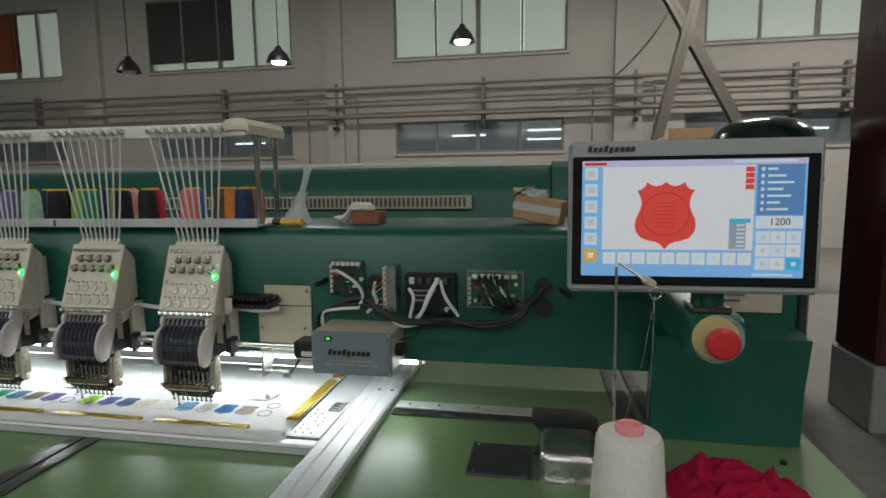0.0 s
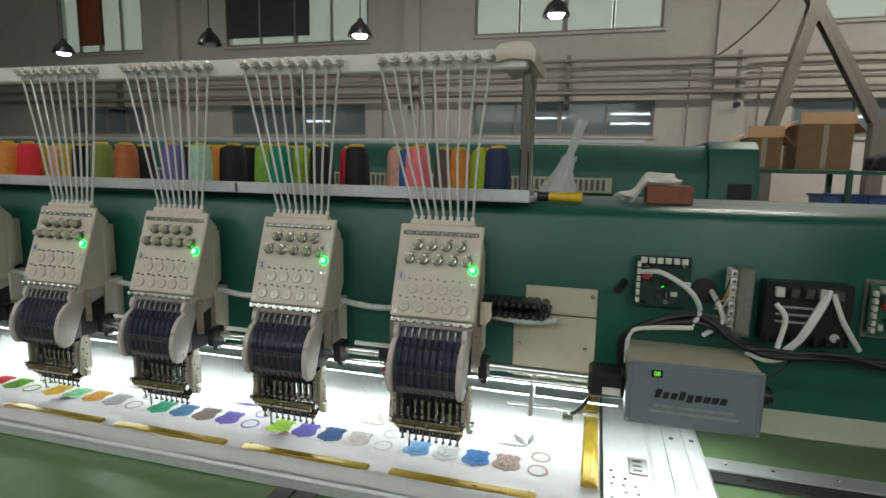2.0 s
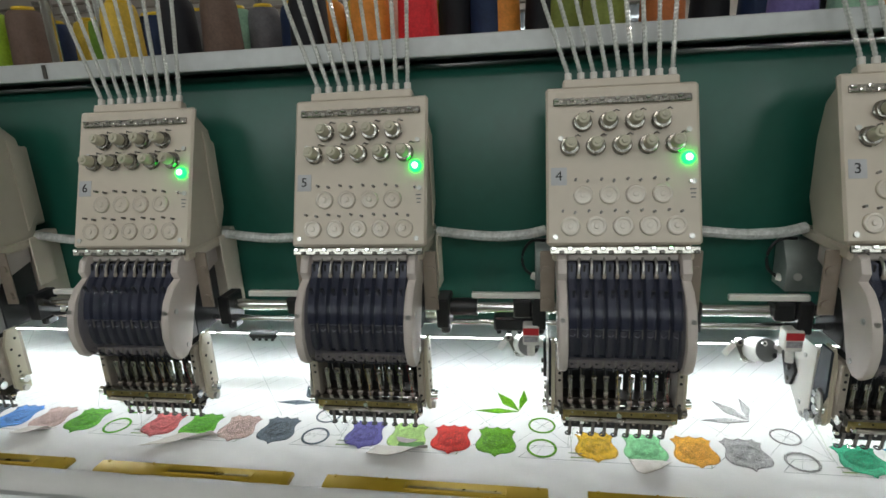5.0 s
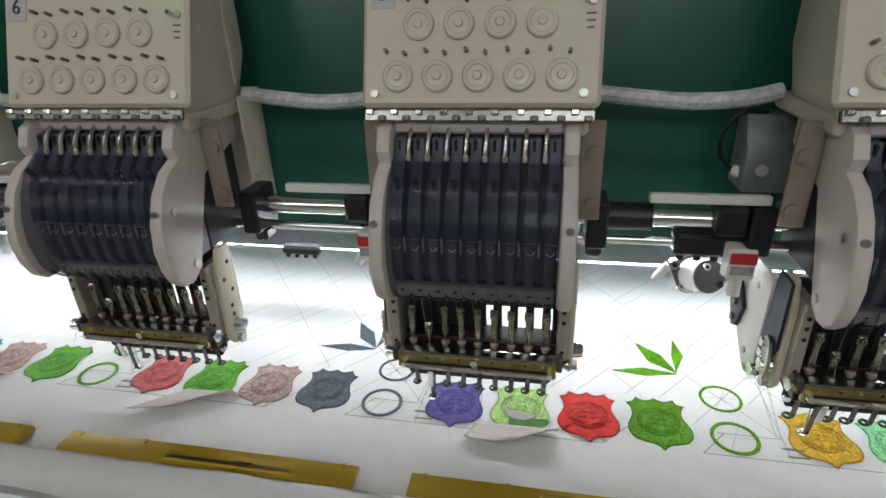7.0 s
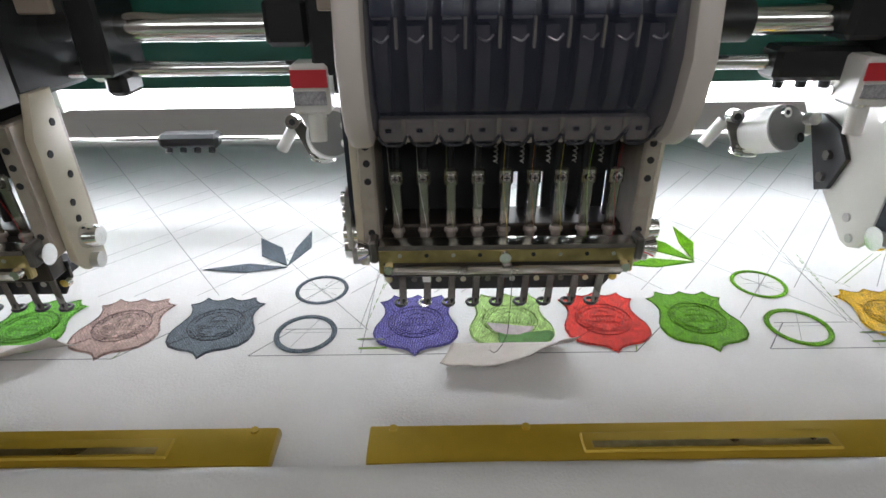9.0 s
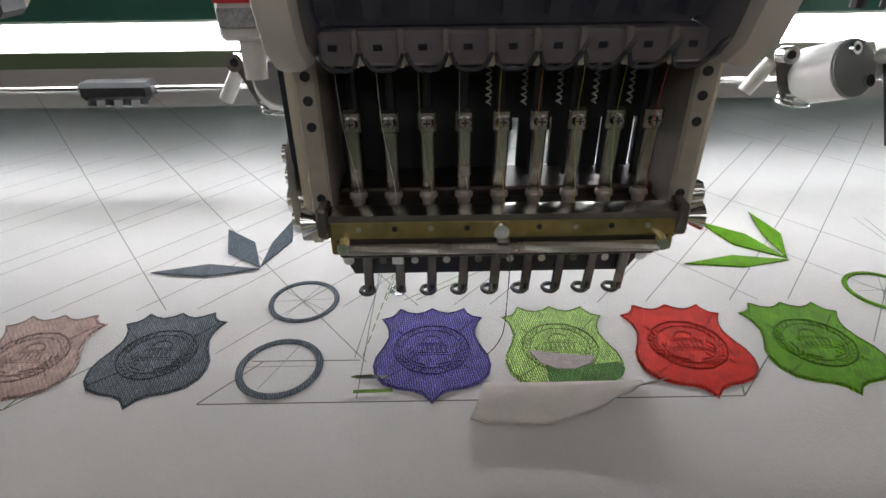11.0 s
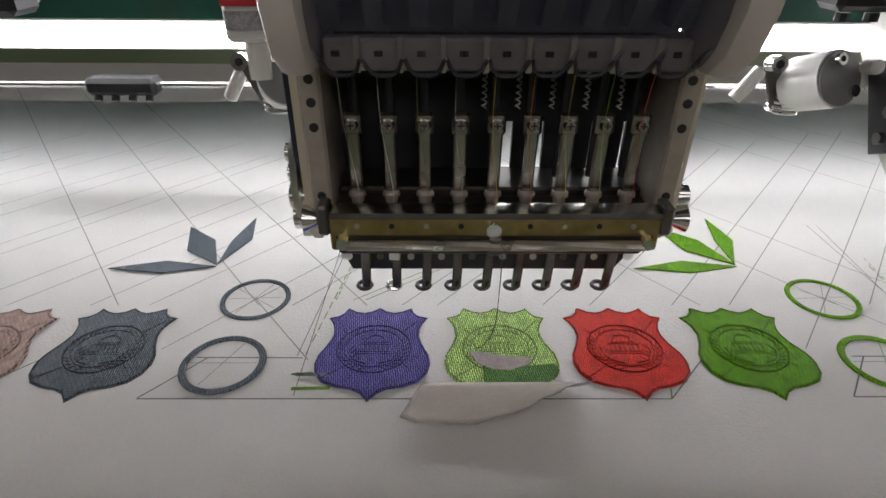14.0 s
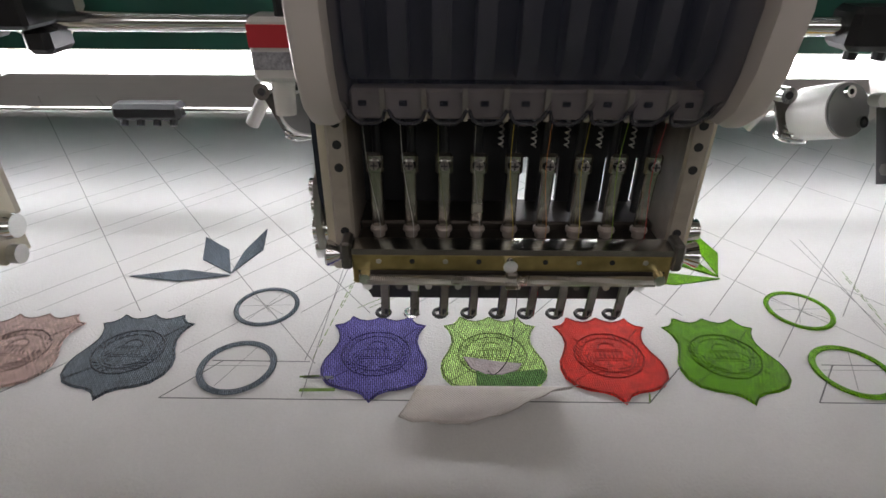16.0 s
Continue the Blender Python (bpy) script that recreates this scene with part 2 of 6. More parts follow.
def lathe(profile, at=(0, 0, 0), n=20, bm=None):
    """A profile of (radius, height) turned about the upright axis."""
    bm = bm or bmesh.new()
    x, y, z = at
    rings = [[bm.verts.new((x + r * math.cos(2 * math.pi * k / n), y + r * math.sin(2 * math.pi * k / n), z + h)) for k in range(n)] for r, h in profile]
    for p, q in zip(rings, rings[1:]):
        for k in range(n):
            bm.faces.new((p[k], p[(k + 1) % n], q[(k + 1) % n], q[k]))
    bm.faces.new(rings[0][::-1])
    bm.faces.new(rings[-1])
    return bm


def text_mesh(words, size, m, material, parent, name="lettering", depth=0.0004):
    """Raised letters in the built-in font, in the pose m (x along the line, y up the letters)."""
    cu = bpy.data.curves.new(name, "FONT")
    cu.body, cu.size, cu.align_x, cu.align_y, cu.extrude = words, size, "CENTER", "CENTER", depth
    tmp = bpy.data.objects.new(name, cu)
    me = bpy.data.meshes.new_from_object(tmp)
    bpy.data.objects.remove(tmp)
    me.transform(m)
    return link(name, me, material, parent, smooth=0)


# ---- the hall ----
WALL_Y = 12.08
def structure(name, bm, material, smooth=0):
    return tagged(part(name, bm, material, smooth=smooth), kind="structure")


def grid_wall(name, xs, zs, holes, y0, y1, material):
    """A wall along x with real rectangular openings (x0, x1, z0, z1)."""
    bm = bmesh.new()
    cx = sorted({xs[0], xs[1], *[h[0] for h in holes], *[h[1] for h in holes]})
    for a, b in zip(cx, cx[1:]):
        gaps = sorted((h[2], h[3]) for h in holes if h[0] <= a + 1e-6 and h[1] >= b - 1e-6)
        z = zs[0]
        for g0, g1 in gaps + [(zs[1], zs[1])]:
            if g0 > z:
                box((a, y0, z), (b, y1, g0), bm=bm)
            z = max(z, g1)
    return structure(name, bm, material)


UPPER = [(-15.2, -12.2), (-9.5, -5.42), (-2.75, 1.39), (4.35, 8.9), (11.0, 14.0)]
LOWER = [(-15.0, -12.3), (-9.4, -5.5), (-2.75, 1.34), (4.0, 8.6)]
holes = [(a, b, 4.53, 6.35) for a, b in UPPER] + [(a, b, 2.26, 3.03) for a, b in LOWER]
structure("floor", box((-26, -9, -0.2), (18, 12.5, 0)), FLOOR)
grid_wall("wall_north", (-26, 18), (0, 7.6), holes, WALL_Y, WALL_Y + 0.3, WALL)
structure("wall_west", box((-26.3, -9, 0), (-26, 12.5, 7.6)), WALL)
structure("wall_east", box((18, -9, 0), (18.3, 12.5, 7.6)), WALL)
# south wall out of view; its window openings are made up to admit light
south = [(-20 + 6 * i, -16 + 6 * i, 4.2, 6.4) for i in range(6)]
grid_wall("wall_south", (-26, 18), (0, 7.6), south, -9.3, -9, WALL)
structure("ceiling", box((-26, -9.3, 7.6), (18, 12.5, 7.9)), WALL)
for x0, x1 in ((-4.45, -4.05), (2.45, 3.05), (-11.4, -10.9)):
    structure("trim", box((x0, WALL_Y - 0.16, 0), (x1, WALL_Y, 7.6)), WALL)
BACK = glow("daylight haze", (0.92, 1.0, 0.93), SKY_GLOW)
structure("backdrop", box((-26, 13.6, 3.9), (18, 13.7, 7.6)), BACK)
# the low light of the hall beyond is put into this sheet's colour
ROOM2 = mat("next hall painted dim", (0.16, 0.18, 0.21), 0.9, scale=2, vary=0.5)
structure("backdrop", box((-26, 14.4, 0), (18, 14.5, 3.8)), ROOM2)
# glowing sheet added behind the made-up south openings
structure("backdrop", box((-26, -10.2, 3.0), (18, -10.1, 7.6)), BACK)
FROST = clear("frosted pane", (0.60, 0.64, 0.60), 0.5, 0.5)
CLEAR = clear("window pane", (0.30, 0.33, 0.36), 0.6, 0.05)
BLIND = mat("grey blind", (0.06, 0.06, 0.06), 0.9, scale=10, vary=0.15)
RUST = clear("rust-stained film", (0.30, 0.11, 0.06), 0.5, 0.7, (0.55, 0.28, 0.18))


def window(name, x0, x1, z0, z1, panes, pane_mat, dark=()):
    top = tagged(new(name), kind="structure")
    f = 0.055
    bm = box((x0, WALL_Y + 0.04, z0), (x1, WALL_Y + 0.12, z0 + f))
    box((x0, WALL_Y + 0.04, z1 - f), (x1, WALL_Y + 0.12, z1), bm=bm)
    w = (x1 - x0) / panes
    for i in range(panes + 1):
        x = min(max(x0 + i * w, x0 + f / 2), x1 - f / 2)
        k = f * (0.9 if i == panes // 2 else 0.5)
        box((x - k, WALL_Y + 0.035, z0 + f), (x + k, WALL_Y + 0.125, z1 - f), bm=bm)
    part("window_frame", bm, FRAME_PAINT, top, smooth=0)
    part("window_sill", box((x0 - 0.05, WALL_Y - 0.06, z0 - 0.06), (x1 + 0.05, WALL_Y + 0.03, z0 - 0.004)), WALL, top, smooth=0)
    for i in range(panes):
        p = part("pane", box((x0 + i * w + 0.04, WALL_Y + 0.07, z0 + f), (x0 + (i + 1) * w - 0.04, WALL_Y + 0.078, z1 - f)), pane_mat, top, smooth=0)
        p.visible_shadow = False
        if i in dark:
            part("blind", box((x0 + i * w + 0.03, WALL_Y + 0.012, z0 + 0.22), (x0 + (i + 1) * w - (0.03 if i < 2 else 0.6), WALL_Y + 0.03, z1 - f)), dark[i], top, smooth=0)


for i, (a, b) in enumerate(UPPER):
    dark = {0: {1: RUST, 2: RUST}, 1: {0: BLIND, 1: BLIND, 2: BLIND}}.get(i, {})
    window("window_%d" % (i + 1), a, b, 4.53, 6.35, 4, FROST, dark)
for i, (a, b) in enumerate(LOWER):
    window("window_%d" % (i + 6), a, b, 2.26, 3.03, 4, CLEAR)
FLUO = glow("fluorescent tube", (0.95, 1.0, 1.0), 9.0)
for x, y, z in ((-1.1, 13.4, 2.75), (0.9, 13.3, 2.83), (0.9, 13.3, 2.6), (-7.5, 13.5, 2.7), (5.6, 13.4, 2.75), (7.1, 13.4, 2.7)):
    lampx = empty("fluorescent_lamp", "slim white fluorescent lamp glowing in the next hall", "lamp", group="fluorescent lamps next door")
    part("tube", box((x - 0.45, y, z), (x + 0.45, y + 0.05, z + 0.05)), FLUO, lampx)
    part("housing", box((x - 0.5, y - 0.01, z + 0.051), (x + 0.5, y + 0.07, z + 0.09)), WHITE_PL, lampx)
    part("wall_arm", box((x - 0.02, y + 0.071, z + 0.06), (x + 0.02, 14.4, z + 0.085)), WHITE_PL, lampx)
# pipes along the wall
for z, r, y in ((3.86, 0.035, 11.85), (3.42, 0.04, 11.8), (3.16, 0.05, 11.76), (2.98 + 0.16, 0.02, 11.9), (3.66, 0.02, 11.9)):
    p = part("wall_pipe", rod((-25.9, y, z), (17.9, y, z), r), PIPE)
    tagged(p, "long painted steel pipe running along the wall", "pipe", "pipes along the wall")
for x in (-13.0, -7.3, -4.2, -0.55, 2.9, 6.2, 7.2):
    br = part("pipe_bracket", box((x - 0.05, 11.70, 2.85), (x + 0.05, WALL_Y - 0.003, 2.93)), BLACK, smooth=0)
    bm = bmesh.new()
    box((x - 0.04, 11.9, 2.934), (x + 0.04, WALL_Y - 0.003, 4.0), bm=bm)
    part("post", bm, FRAME_PAINT, br, smooth=0)
    tagged(br, "dark steel bracket carrying the pipes on the wall", "bracket", "pipe brackets")
for x in (-5.0, -3.7, 1.95, 3.3, -12.0):
    p = part("drop_pipe", hose(curve_points([(x - 0.35, 11.92, 3.6), (x, 11.92, 3.62), (x + 0.02, 11.92, 3.3), (x + 0.02, 11.92, 1.2)]), 0.022), PIPE)
    tagged(p, "thin painted conduit bending down the wall", "pipe", "conduits")
# pendant lamps
LAMPSHADE = mat("black enamel shade", (0.02, 0.02, 0.022), 0.3)
BULB = glow("lit bulb", (1.0, 0.97, 0.9), 14.0)
for x, y, z, lit in ((-0.65, 9.3, 4.27, 1), (-4.4, 9.3, 4.08, 1), (-7.85, 9.3, 4.06, 0), (-11.8, 9.3, 4.0, 1)):
    la = empty("pendant_lamp", "black enamel dome pendant lamp on a long cord", "lamp", group="pendant lamps")
    prof = [(0.03, 0.24), (0.05, 0.23), (0.07, 0.17), (0.17, 0.08), (0.235, -0.06), (0.245, -0.1), (0.235, -0.1), (0.16, 0.06), (0.03, 0.15)]
    part("shade", lathe(prof, (x, y, z)), LAMPSHADE, la)
    part("cord", rod((x, y, z + 0.23), (x, y, 7.6), 0.012, n=6), BLACK, la)
    part("bulb", lathe([(0.02, 0.1), (0.07, 0.04), (0.15, -0.07), (0.12, -0.12), (0.02, -0.14)], (x, y, z)), BULB if lit else WHITE_PL, la)
# unseen fluorescent fixtures added over both aisles to brighten machine and rear wall
for x, y, z, w in ((-5.5, -2.2, 4.06, AISLE_FILL), (-1.5, -2.2, 4.06, AISLE_FILL), (2.5, -2.2, 4.06, AISLE_FILL), (-10.5, 7.2, 6.4, REAR_FILL * 0.5), (-3.0, 7.2, 6.4, REAR_FILL * 0.8), (3.5, 7.2, 6.4, REAR_FILL * 1.6), (8.0, 7.2, 6.4, REAR_FILL * 1.8)):
    fx = empty("added_fixture", "long white fluorescent fixture hanging on cords", "lamp", group="fluorescent fixtures")
    part("housing", box((x - 0.9, y - 0.12, z), (x + 0.9, y + 0.12, z + 0.06)), WHITE_PL, fx)
    for sx in (-0.7, 0.7):
        part("cord", rod((x + sx, y, z + 0.06), (x + sx, y, 7.6), 0.006, n=6), BLACK, fx)
    ld = bpy.data.lights.new("added fill light", "AREA")
    ld.shape, ld.size, ld.size_y, ld.energy, ld.color = "RECTANGLE", 1.8, 0.24, w, (1.0, 0.95, 0.90)
    lo = new("added_fill_light", ld)
    lo.matrix_basis = pose(x, y, z - 0.01)
    lo.parent = fx

# fill lamps added in the unseen south openings to light the machine's front
for x in (-6.0, 0.0, 6.0):
    ld = bpy.data.lights.new("added front fill", "AREA")
    ld.shape, ld.size, ld.size_y, ld.energy, ld.color = "RECTANGLE", 3.9, 2.1, FRONT_FILL, (0.93, 1.0, 1.0)
    new("window_daylight", ld).matrix_basis = look((x, -8.95, 5.3), (x * 0.6 - 0.5, 0.0, 1.2))

# ---- embroidery machine ----
TABLE_Z = 0.872
table = empty("machine_table", "light green laminate table of the embroidery machine", "table")
part("tabletop", box((-6.0, -0.56, TABLE_Z - 0.03), (1.62, 0.95, TABLE_Z), 0.003), TABLE, table)
part("edge_band", box((-6.0, -0.568, TABLE_Z - 0.032), (1.62, -0.561, TABLE_Z - 0.001)), BLACK, table)
for x in (-5.8, -3.6, -1.5, 0.5, 1.45):
    for y in (-0.5, 0.85):
        part("leg", box((x - 0.04, y - 0.04, 0.0), (x + 0.04, y + 0.04, TABLE_Z - 0.031), 0.004), GREEN, table)
SLOT = mat("slot plate steel", (0.12, 0.12, 0.12), 0.38, 0.7, scale=80, vary=0.1)
def slot_plate(bm, name="slot_plate", m=SLOT, label="dark steel slot cover"):
    return part(name, bm, m, table, label)
slot_plate(box((0.49, 0.135, TABLE_Z + 0.001), (0.90, 0.185, TABLE_Z + 0.006), 0.001), m=ALU, label="bright steel slot cover")
slot_plate(box((0.49, 0.085, TABLE_Z + 0.001), (0.90, 0.123, TABLE_Z + 0.006), 0.001))
slot_plate(box((0.49, 0.124, TABLE_Z + 0.0005), (0.90, 0.134, TABLE_Z + 0.002)), m=BLACK_MATTE)
slot_plate(prism([(0.905, 0.185), (1.05, 0.185), (1.085, 0.13), (1.075, 0.03), (0.93, 0.03), (0.905, 0.09)], "z", TABLE_Z + 0.001, TABLE_Z + 0.012, 0.002))
slot_plate(prism([(1.13, 0.58), (1.18, 0.58), (1.20, 0.08), (1.14, 0.09)], "z", TABLE_Z + 0.001, TABLE_Z + 0.007, 0.001))
slot_plate(prism([(1.20, 0.58), (1.235, 0.58), (1.262, 0.08), (1.215, 0.08)], "z", TABLE_Z + 0.001, TABLE_Z + 0.007, 0.001))
slot_plate(box((0.755, -0.212, TABLE_Z + 0.001), (0.905, -0.05, TABLE_Z + 0.005), 0.004))
for dx in (0.0, 0.048):
    slot_plate(prism([(-0.335 + dx, -0.16), (-0.295 + dx, -0.16), (-0.295 + dx, -0.556), (-0.335 + dx, -0.556)], "z", TABLE_Z + 0.001, TABLE_Z + 0.005, 0.001))
    slot_plate(prism([(-2.335 + dx, -0.16), (-2.295 + dx, -0.16), (-2.295 + dx, -0.556), (-2.335 + dx, -0.556)], "z", TABLE_Z + 0.001, TABLE_Z + 0.005, 0.001))
for x, y in ((0.53, 0.16), (0.62, 0.16), (0.74, 0.16), (0.86, 0.16), (0.56, 0.104), (0.68, 0.104), (0.83, 0.104), (0.77, -0.065), (0.89, -0.065), (0.77, -0.2), (0.89, -0.2)):
    part("screw", rod((x, y, TABLE_Z + 0.005), (x, y, TABLE_Z + 0.0075), 0.004, n=10), CHROME, table)
part("motor_cover", box((0.925, -0.205, TABLE_Z - 0.02), (1.06, -0.05, TABLE_Z + 0.066), 0.024, seg=4), STEEL, table, "rounded bare metal motor cover")
part("cover_flange", box((0.91, -0.215, TABLE_Z + 0.001), (1.075, -0.042, TABLE_Z + 0.004)), STEEL, table)

machine = empty("embroidery_machine_beam", "dark green enamelled beam of a multi-head embroidery machine", "machine")
prof = [(0.11, 1.035), (0.11, 1.398), (0.116, 1.409), (0.135, 1.42), (0.16, 1.425), (0.56, 1.425), (0.58, 1.41), (0.58, 1.05), (0.565, 1.035)]
part("beam", prism(prof, "x", -6.0, 1.32, 0.004), GREEN, machine)
# end housing with the stop button's arm
part("end_housing", prism([(0.05, 0.876), (0.045, 1.02), (0.02, 1.16), (0.108, 1.17), (0.108, 0.876)], "x", 1.21, 1.575, 0.006), GREEN, machine)
part("end_cabinet", box((1.325, 0.109, 0.876), (1.575, 0.58, 1.43), 0.012), GREEN, machine)
# black sheet that paints the shade on the cabinet's right end
part("end_shade_sheet", box((1.578, 0.12, 0.9), (1.60, 0.56, 1.38), 0.004), BLACK_MATTE, machine, "black side panel")
arm = part("screen_arm", prism([(-0.375, 1.232), (-0.375, 1.298), (-0.36, 1.307), (0.109, 1.307), (0.109, 1.215)], "x", 1.191, 1.287, 0.008), GREEN, machine)
part("screen_post", rod((1.235, -0.325, 1.32), (1.235, -0.325, 1.40), 0.02), GREEN, machine)
part("post_flange", box((1.2, -0.355, 1.3075), (1.27, -0.29, 1.32), 0.003), DARK_STEEL, machine)
GUARD = clear("clear guard plastic", (0.7, 0.72, 0.7), 0.82, 0.1, (0.96, 0.97, 0.96))
EST_Y = mat("yellow stop plate", (0.75, 0.50, 0.02), 0.4)
EST_R = mat("red stop button", (0.62, 0.03, 0.035), 0.35)
part("stop_plate", rod((1.236, -0.3755, 1.270), (1.236, -0.386, 1.270), 0.039, n=32), EST_Y, machine, "round yellow plate")
part("stop_collar", rod((1.237, -0.386, 1.269), (1.238, -0.400, 1.2685), 0.018, n=20), BLACK, machine)
part("stop_button", lathe([(0.025, 0.0), (0.028, 0.004), (0.028, 0.014), (0.022, 0.019), (0.008, 0.021)], n=28), EST_R, machine, "red mushroom stop button").matrix_basis = pose(1.240, -0.400, 1.2675, 90, 0, 0)
part("stop_guard", rod((1.238, -0.3862, 1.270), (1.238, -0.3875, 1.270), 0.045, n=32), GUARD, machine, "clear plastic guard ring")
part("notice", box((1.31, 0.1, 1.21), (1.53, 0.1065, 1.30)), CREAM_METAL, machine, "cream paper notice with faded lines")
for i in range(4):
    part("text_bar", box((1.34, 0.097, 1.285 - i * 0.016), (1.44 - 0.01 * (i % 2), 0.0985, 1.291 - i * 0.016)), INK, machine)
# cream cover plates and the black cable chain
part("cover_plate", box((0.095, 0.102, 1.19), (0.245, 0.109, 1.25), 0.002), CREAM_METAL, machine, "cream sheet metal cover")
part("cover_plate", box((0.072, 0.102, 1.045), (0.245, 0.109, 1.187), 0.002), CREAM_METAL, machine, "cream sheet metal cover")
for x, z in ((0.085, 1.12), (0.225, 1.12), (0.235, 1.235)):
    part("screw", rod((x, 0.1015, z), (x, 0.098, z), 0.005, n=10), CHROME, machine)
chain = part("cable_chain", box((0.0, 0.05, 1.2), (0.02, 0.09, 1.218), 0.002), BLACK, machine, "black plastic cable chain bent into a loop")
for i in range(20):
    run, r, cx, cz = i * 0.0145, 0.0115, 0.135, 1.2085
    if run < 0.11:
        at, turn = (0.02 + run, cz + r), 0.0
    elif run < 0.11 + math.pi * r:
        a = (run - 0.11) / r
        at, turn = (cx + r * math.sin(a), cz + r * math.cos(a)), math.degrees(a)
    else:
        at, turn = (cx - (run - 0.11 - math.pi * r), cz - r), 180.0
    m = pose(at[0], 0.066, at[1], 0, turn, 0)
    part("chain_link", obox(m, (0.0138, 0.058 + 0.004 * (i % 2), 0.0135), 0.003), BLACK, chain)
    part("link_window", obox(m @ Matrix.Translation((0, -0.0312, 0)), (0.006, 0.001, 0.004)), DARK_STEEL, chain)

# thread rack on the beam
tray = empty("cone_tray", "long grey aluminium tray holding thread cones on the beam", "tray")
part("front_lip", box((-5.6, 0.078, 1.427), (0.098, 0.085, 1.453), 0.0015), ALU, tray)
part("shelf", box((-5.6, 0.086, 1.4275), (0.098, 0.42, 1.434)), ALU, tray)
for x in (-0.6, -1.9, -3.2, -4.5):
    part("joint_plate", box((x - 0.003, 0.0755, 1.43), (x + 0.003, 0.0775, 1.45)), DARK_STEEL, tray)
rail = empty("thread_rail", "white thread guide rail on chromed posts above the heads", "rail")
part("rail_bar", box((-5.6, 0.062, 1.692), (0.085, 0.09, 1.731), 0.004), WHITE_PL, rail)
part("end_cap", prism([(0.025, 1.703), (0.018, 1.726), (0.03, 1.739), (0.06, 1.744), (0.09, 1.740), (0.102, 1.723), (0.1, 1.698), (0.09, 1.706), (0.05, 1.71)], "y", 0.052, 0.275, 0.004), CREAM, rail)
for x in (0.074, -1.93, -3.9):
    if x < 0:
        part("post_bridge", box((x - 0.02, 0.091, 1.715), (x + 0.02, 0.27, 1.735), 0.003), WHITE_PL, rail)
    for y in (0.14, 0.255):
        part("post", rod((x, y, 1.434), (x, y, 1.715), 0.0085), CHROME, rail)
        part("post_foot", rod((x, y, 1.4345), (x, y, 1.447), 0.014), CHROME, rail)
# rods, lights and clamps under the beam
rods = empty("drive_shafts", "polished drive shafts running along the heads", "shaft")
part("drive_shaft", rod((-5.9, 0.03, 1.087), (0.28, 0.03, 1.087), 0.0085, n=20), CHROME, rods)
part("guide_shaft", rod((-5.9, 0.035, 1.0625), (0.28, 0.035, 1.0625), 0.0048, n=14), CHROME, rods)
part("trim_shaft", rod((-5.9, 0.137, 0.987), (0.3, 0.137, 0.987), 0.0022, n=8), CHROME, rods)
WORK = empty("work_light", "bright white tube lights in a channel under the beam", "lamp")
x = 0.56
while x > -5.7:
    part("tube", rod((x, 0.142, 1.0195), (x - 1.14, 0.142, 1.0195), 0.0075, n=12), TUBE_GLOW, WORK)
    part("end_fitting", box((x + 0.001, 0.134, 1.011), (x + 0.012, 0.15, 1.03), 0.001), WHITE_PL, WORK)
    x -= 1.155
part("channel", prism([(0.13, 1.034), (0.13, 1.0305), (0.156, 1.0305), (0.156, 1.008), (0.16, 1.008), (0.16, 1.034)], "x", -5.75, 0.58), WHITE_PL, WORK)

# ---- embroidery head ----
PITCH = 0.33
NEEDLE = 0.0149
def head_x(k):
    return -0.0755 - (k - 1) * PITCH


FACE_UP = Vector((0, 0.067, 0.184)).normalized()
FACE_OUT = Vector((0, -FACE_UP.z, FACE_UP.y))
def on_face(u, v, d=0.0):
    """A place on the tilted tension panel: u to the right, v down, 0 to 1; d out of it."""
    return Vector(((u - 0.5) * 0.18, 0.034, 1.378)) - FACE_UP * (v * 0.1958) + FACE_OUT * d


FACE_TURN = Matrix((Vector((1, 0, 0)), FACE_UP, FACE_OUT)).transposed().to_4x4()
def face_pose(u, v, d=0.0):
    return Matrix.Translation(on_face(u, v, d)) @ FACE_TURN


def needle_x(i):
    return (i - 4) * NEEDLE


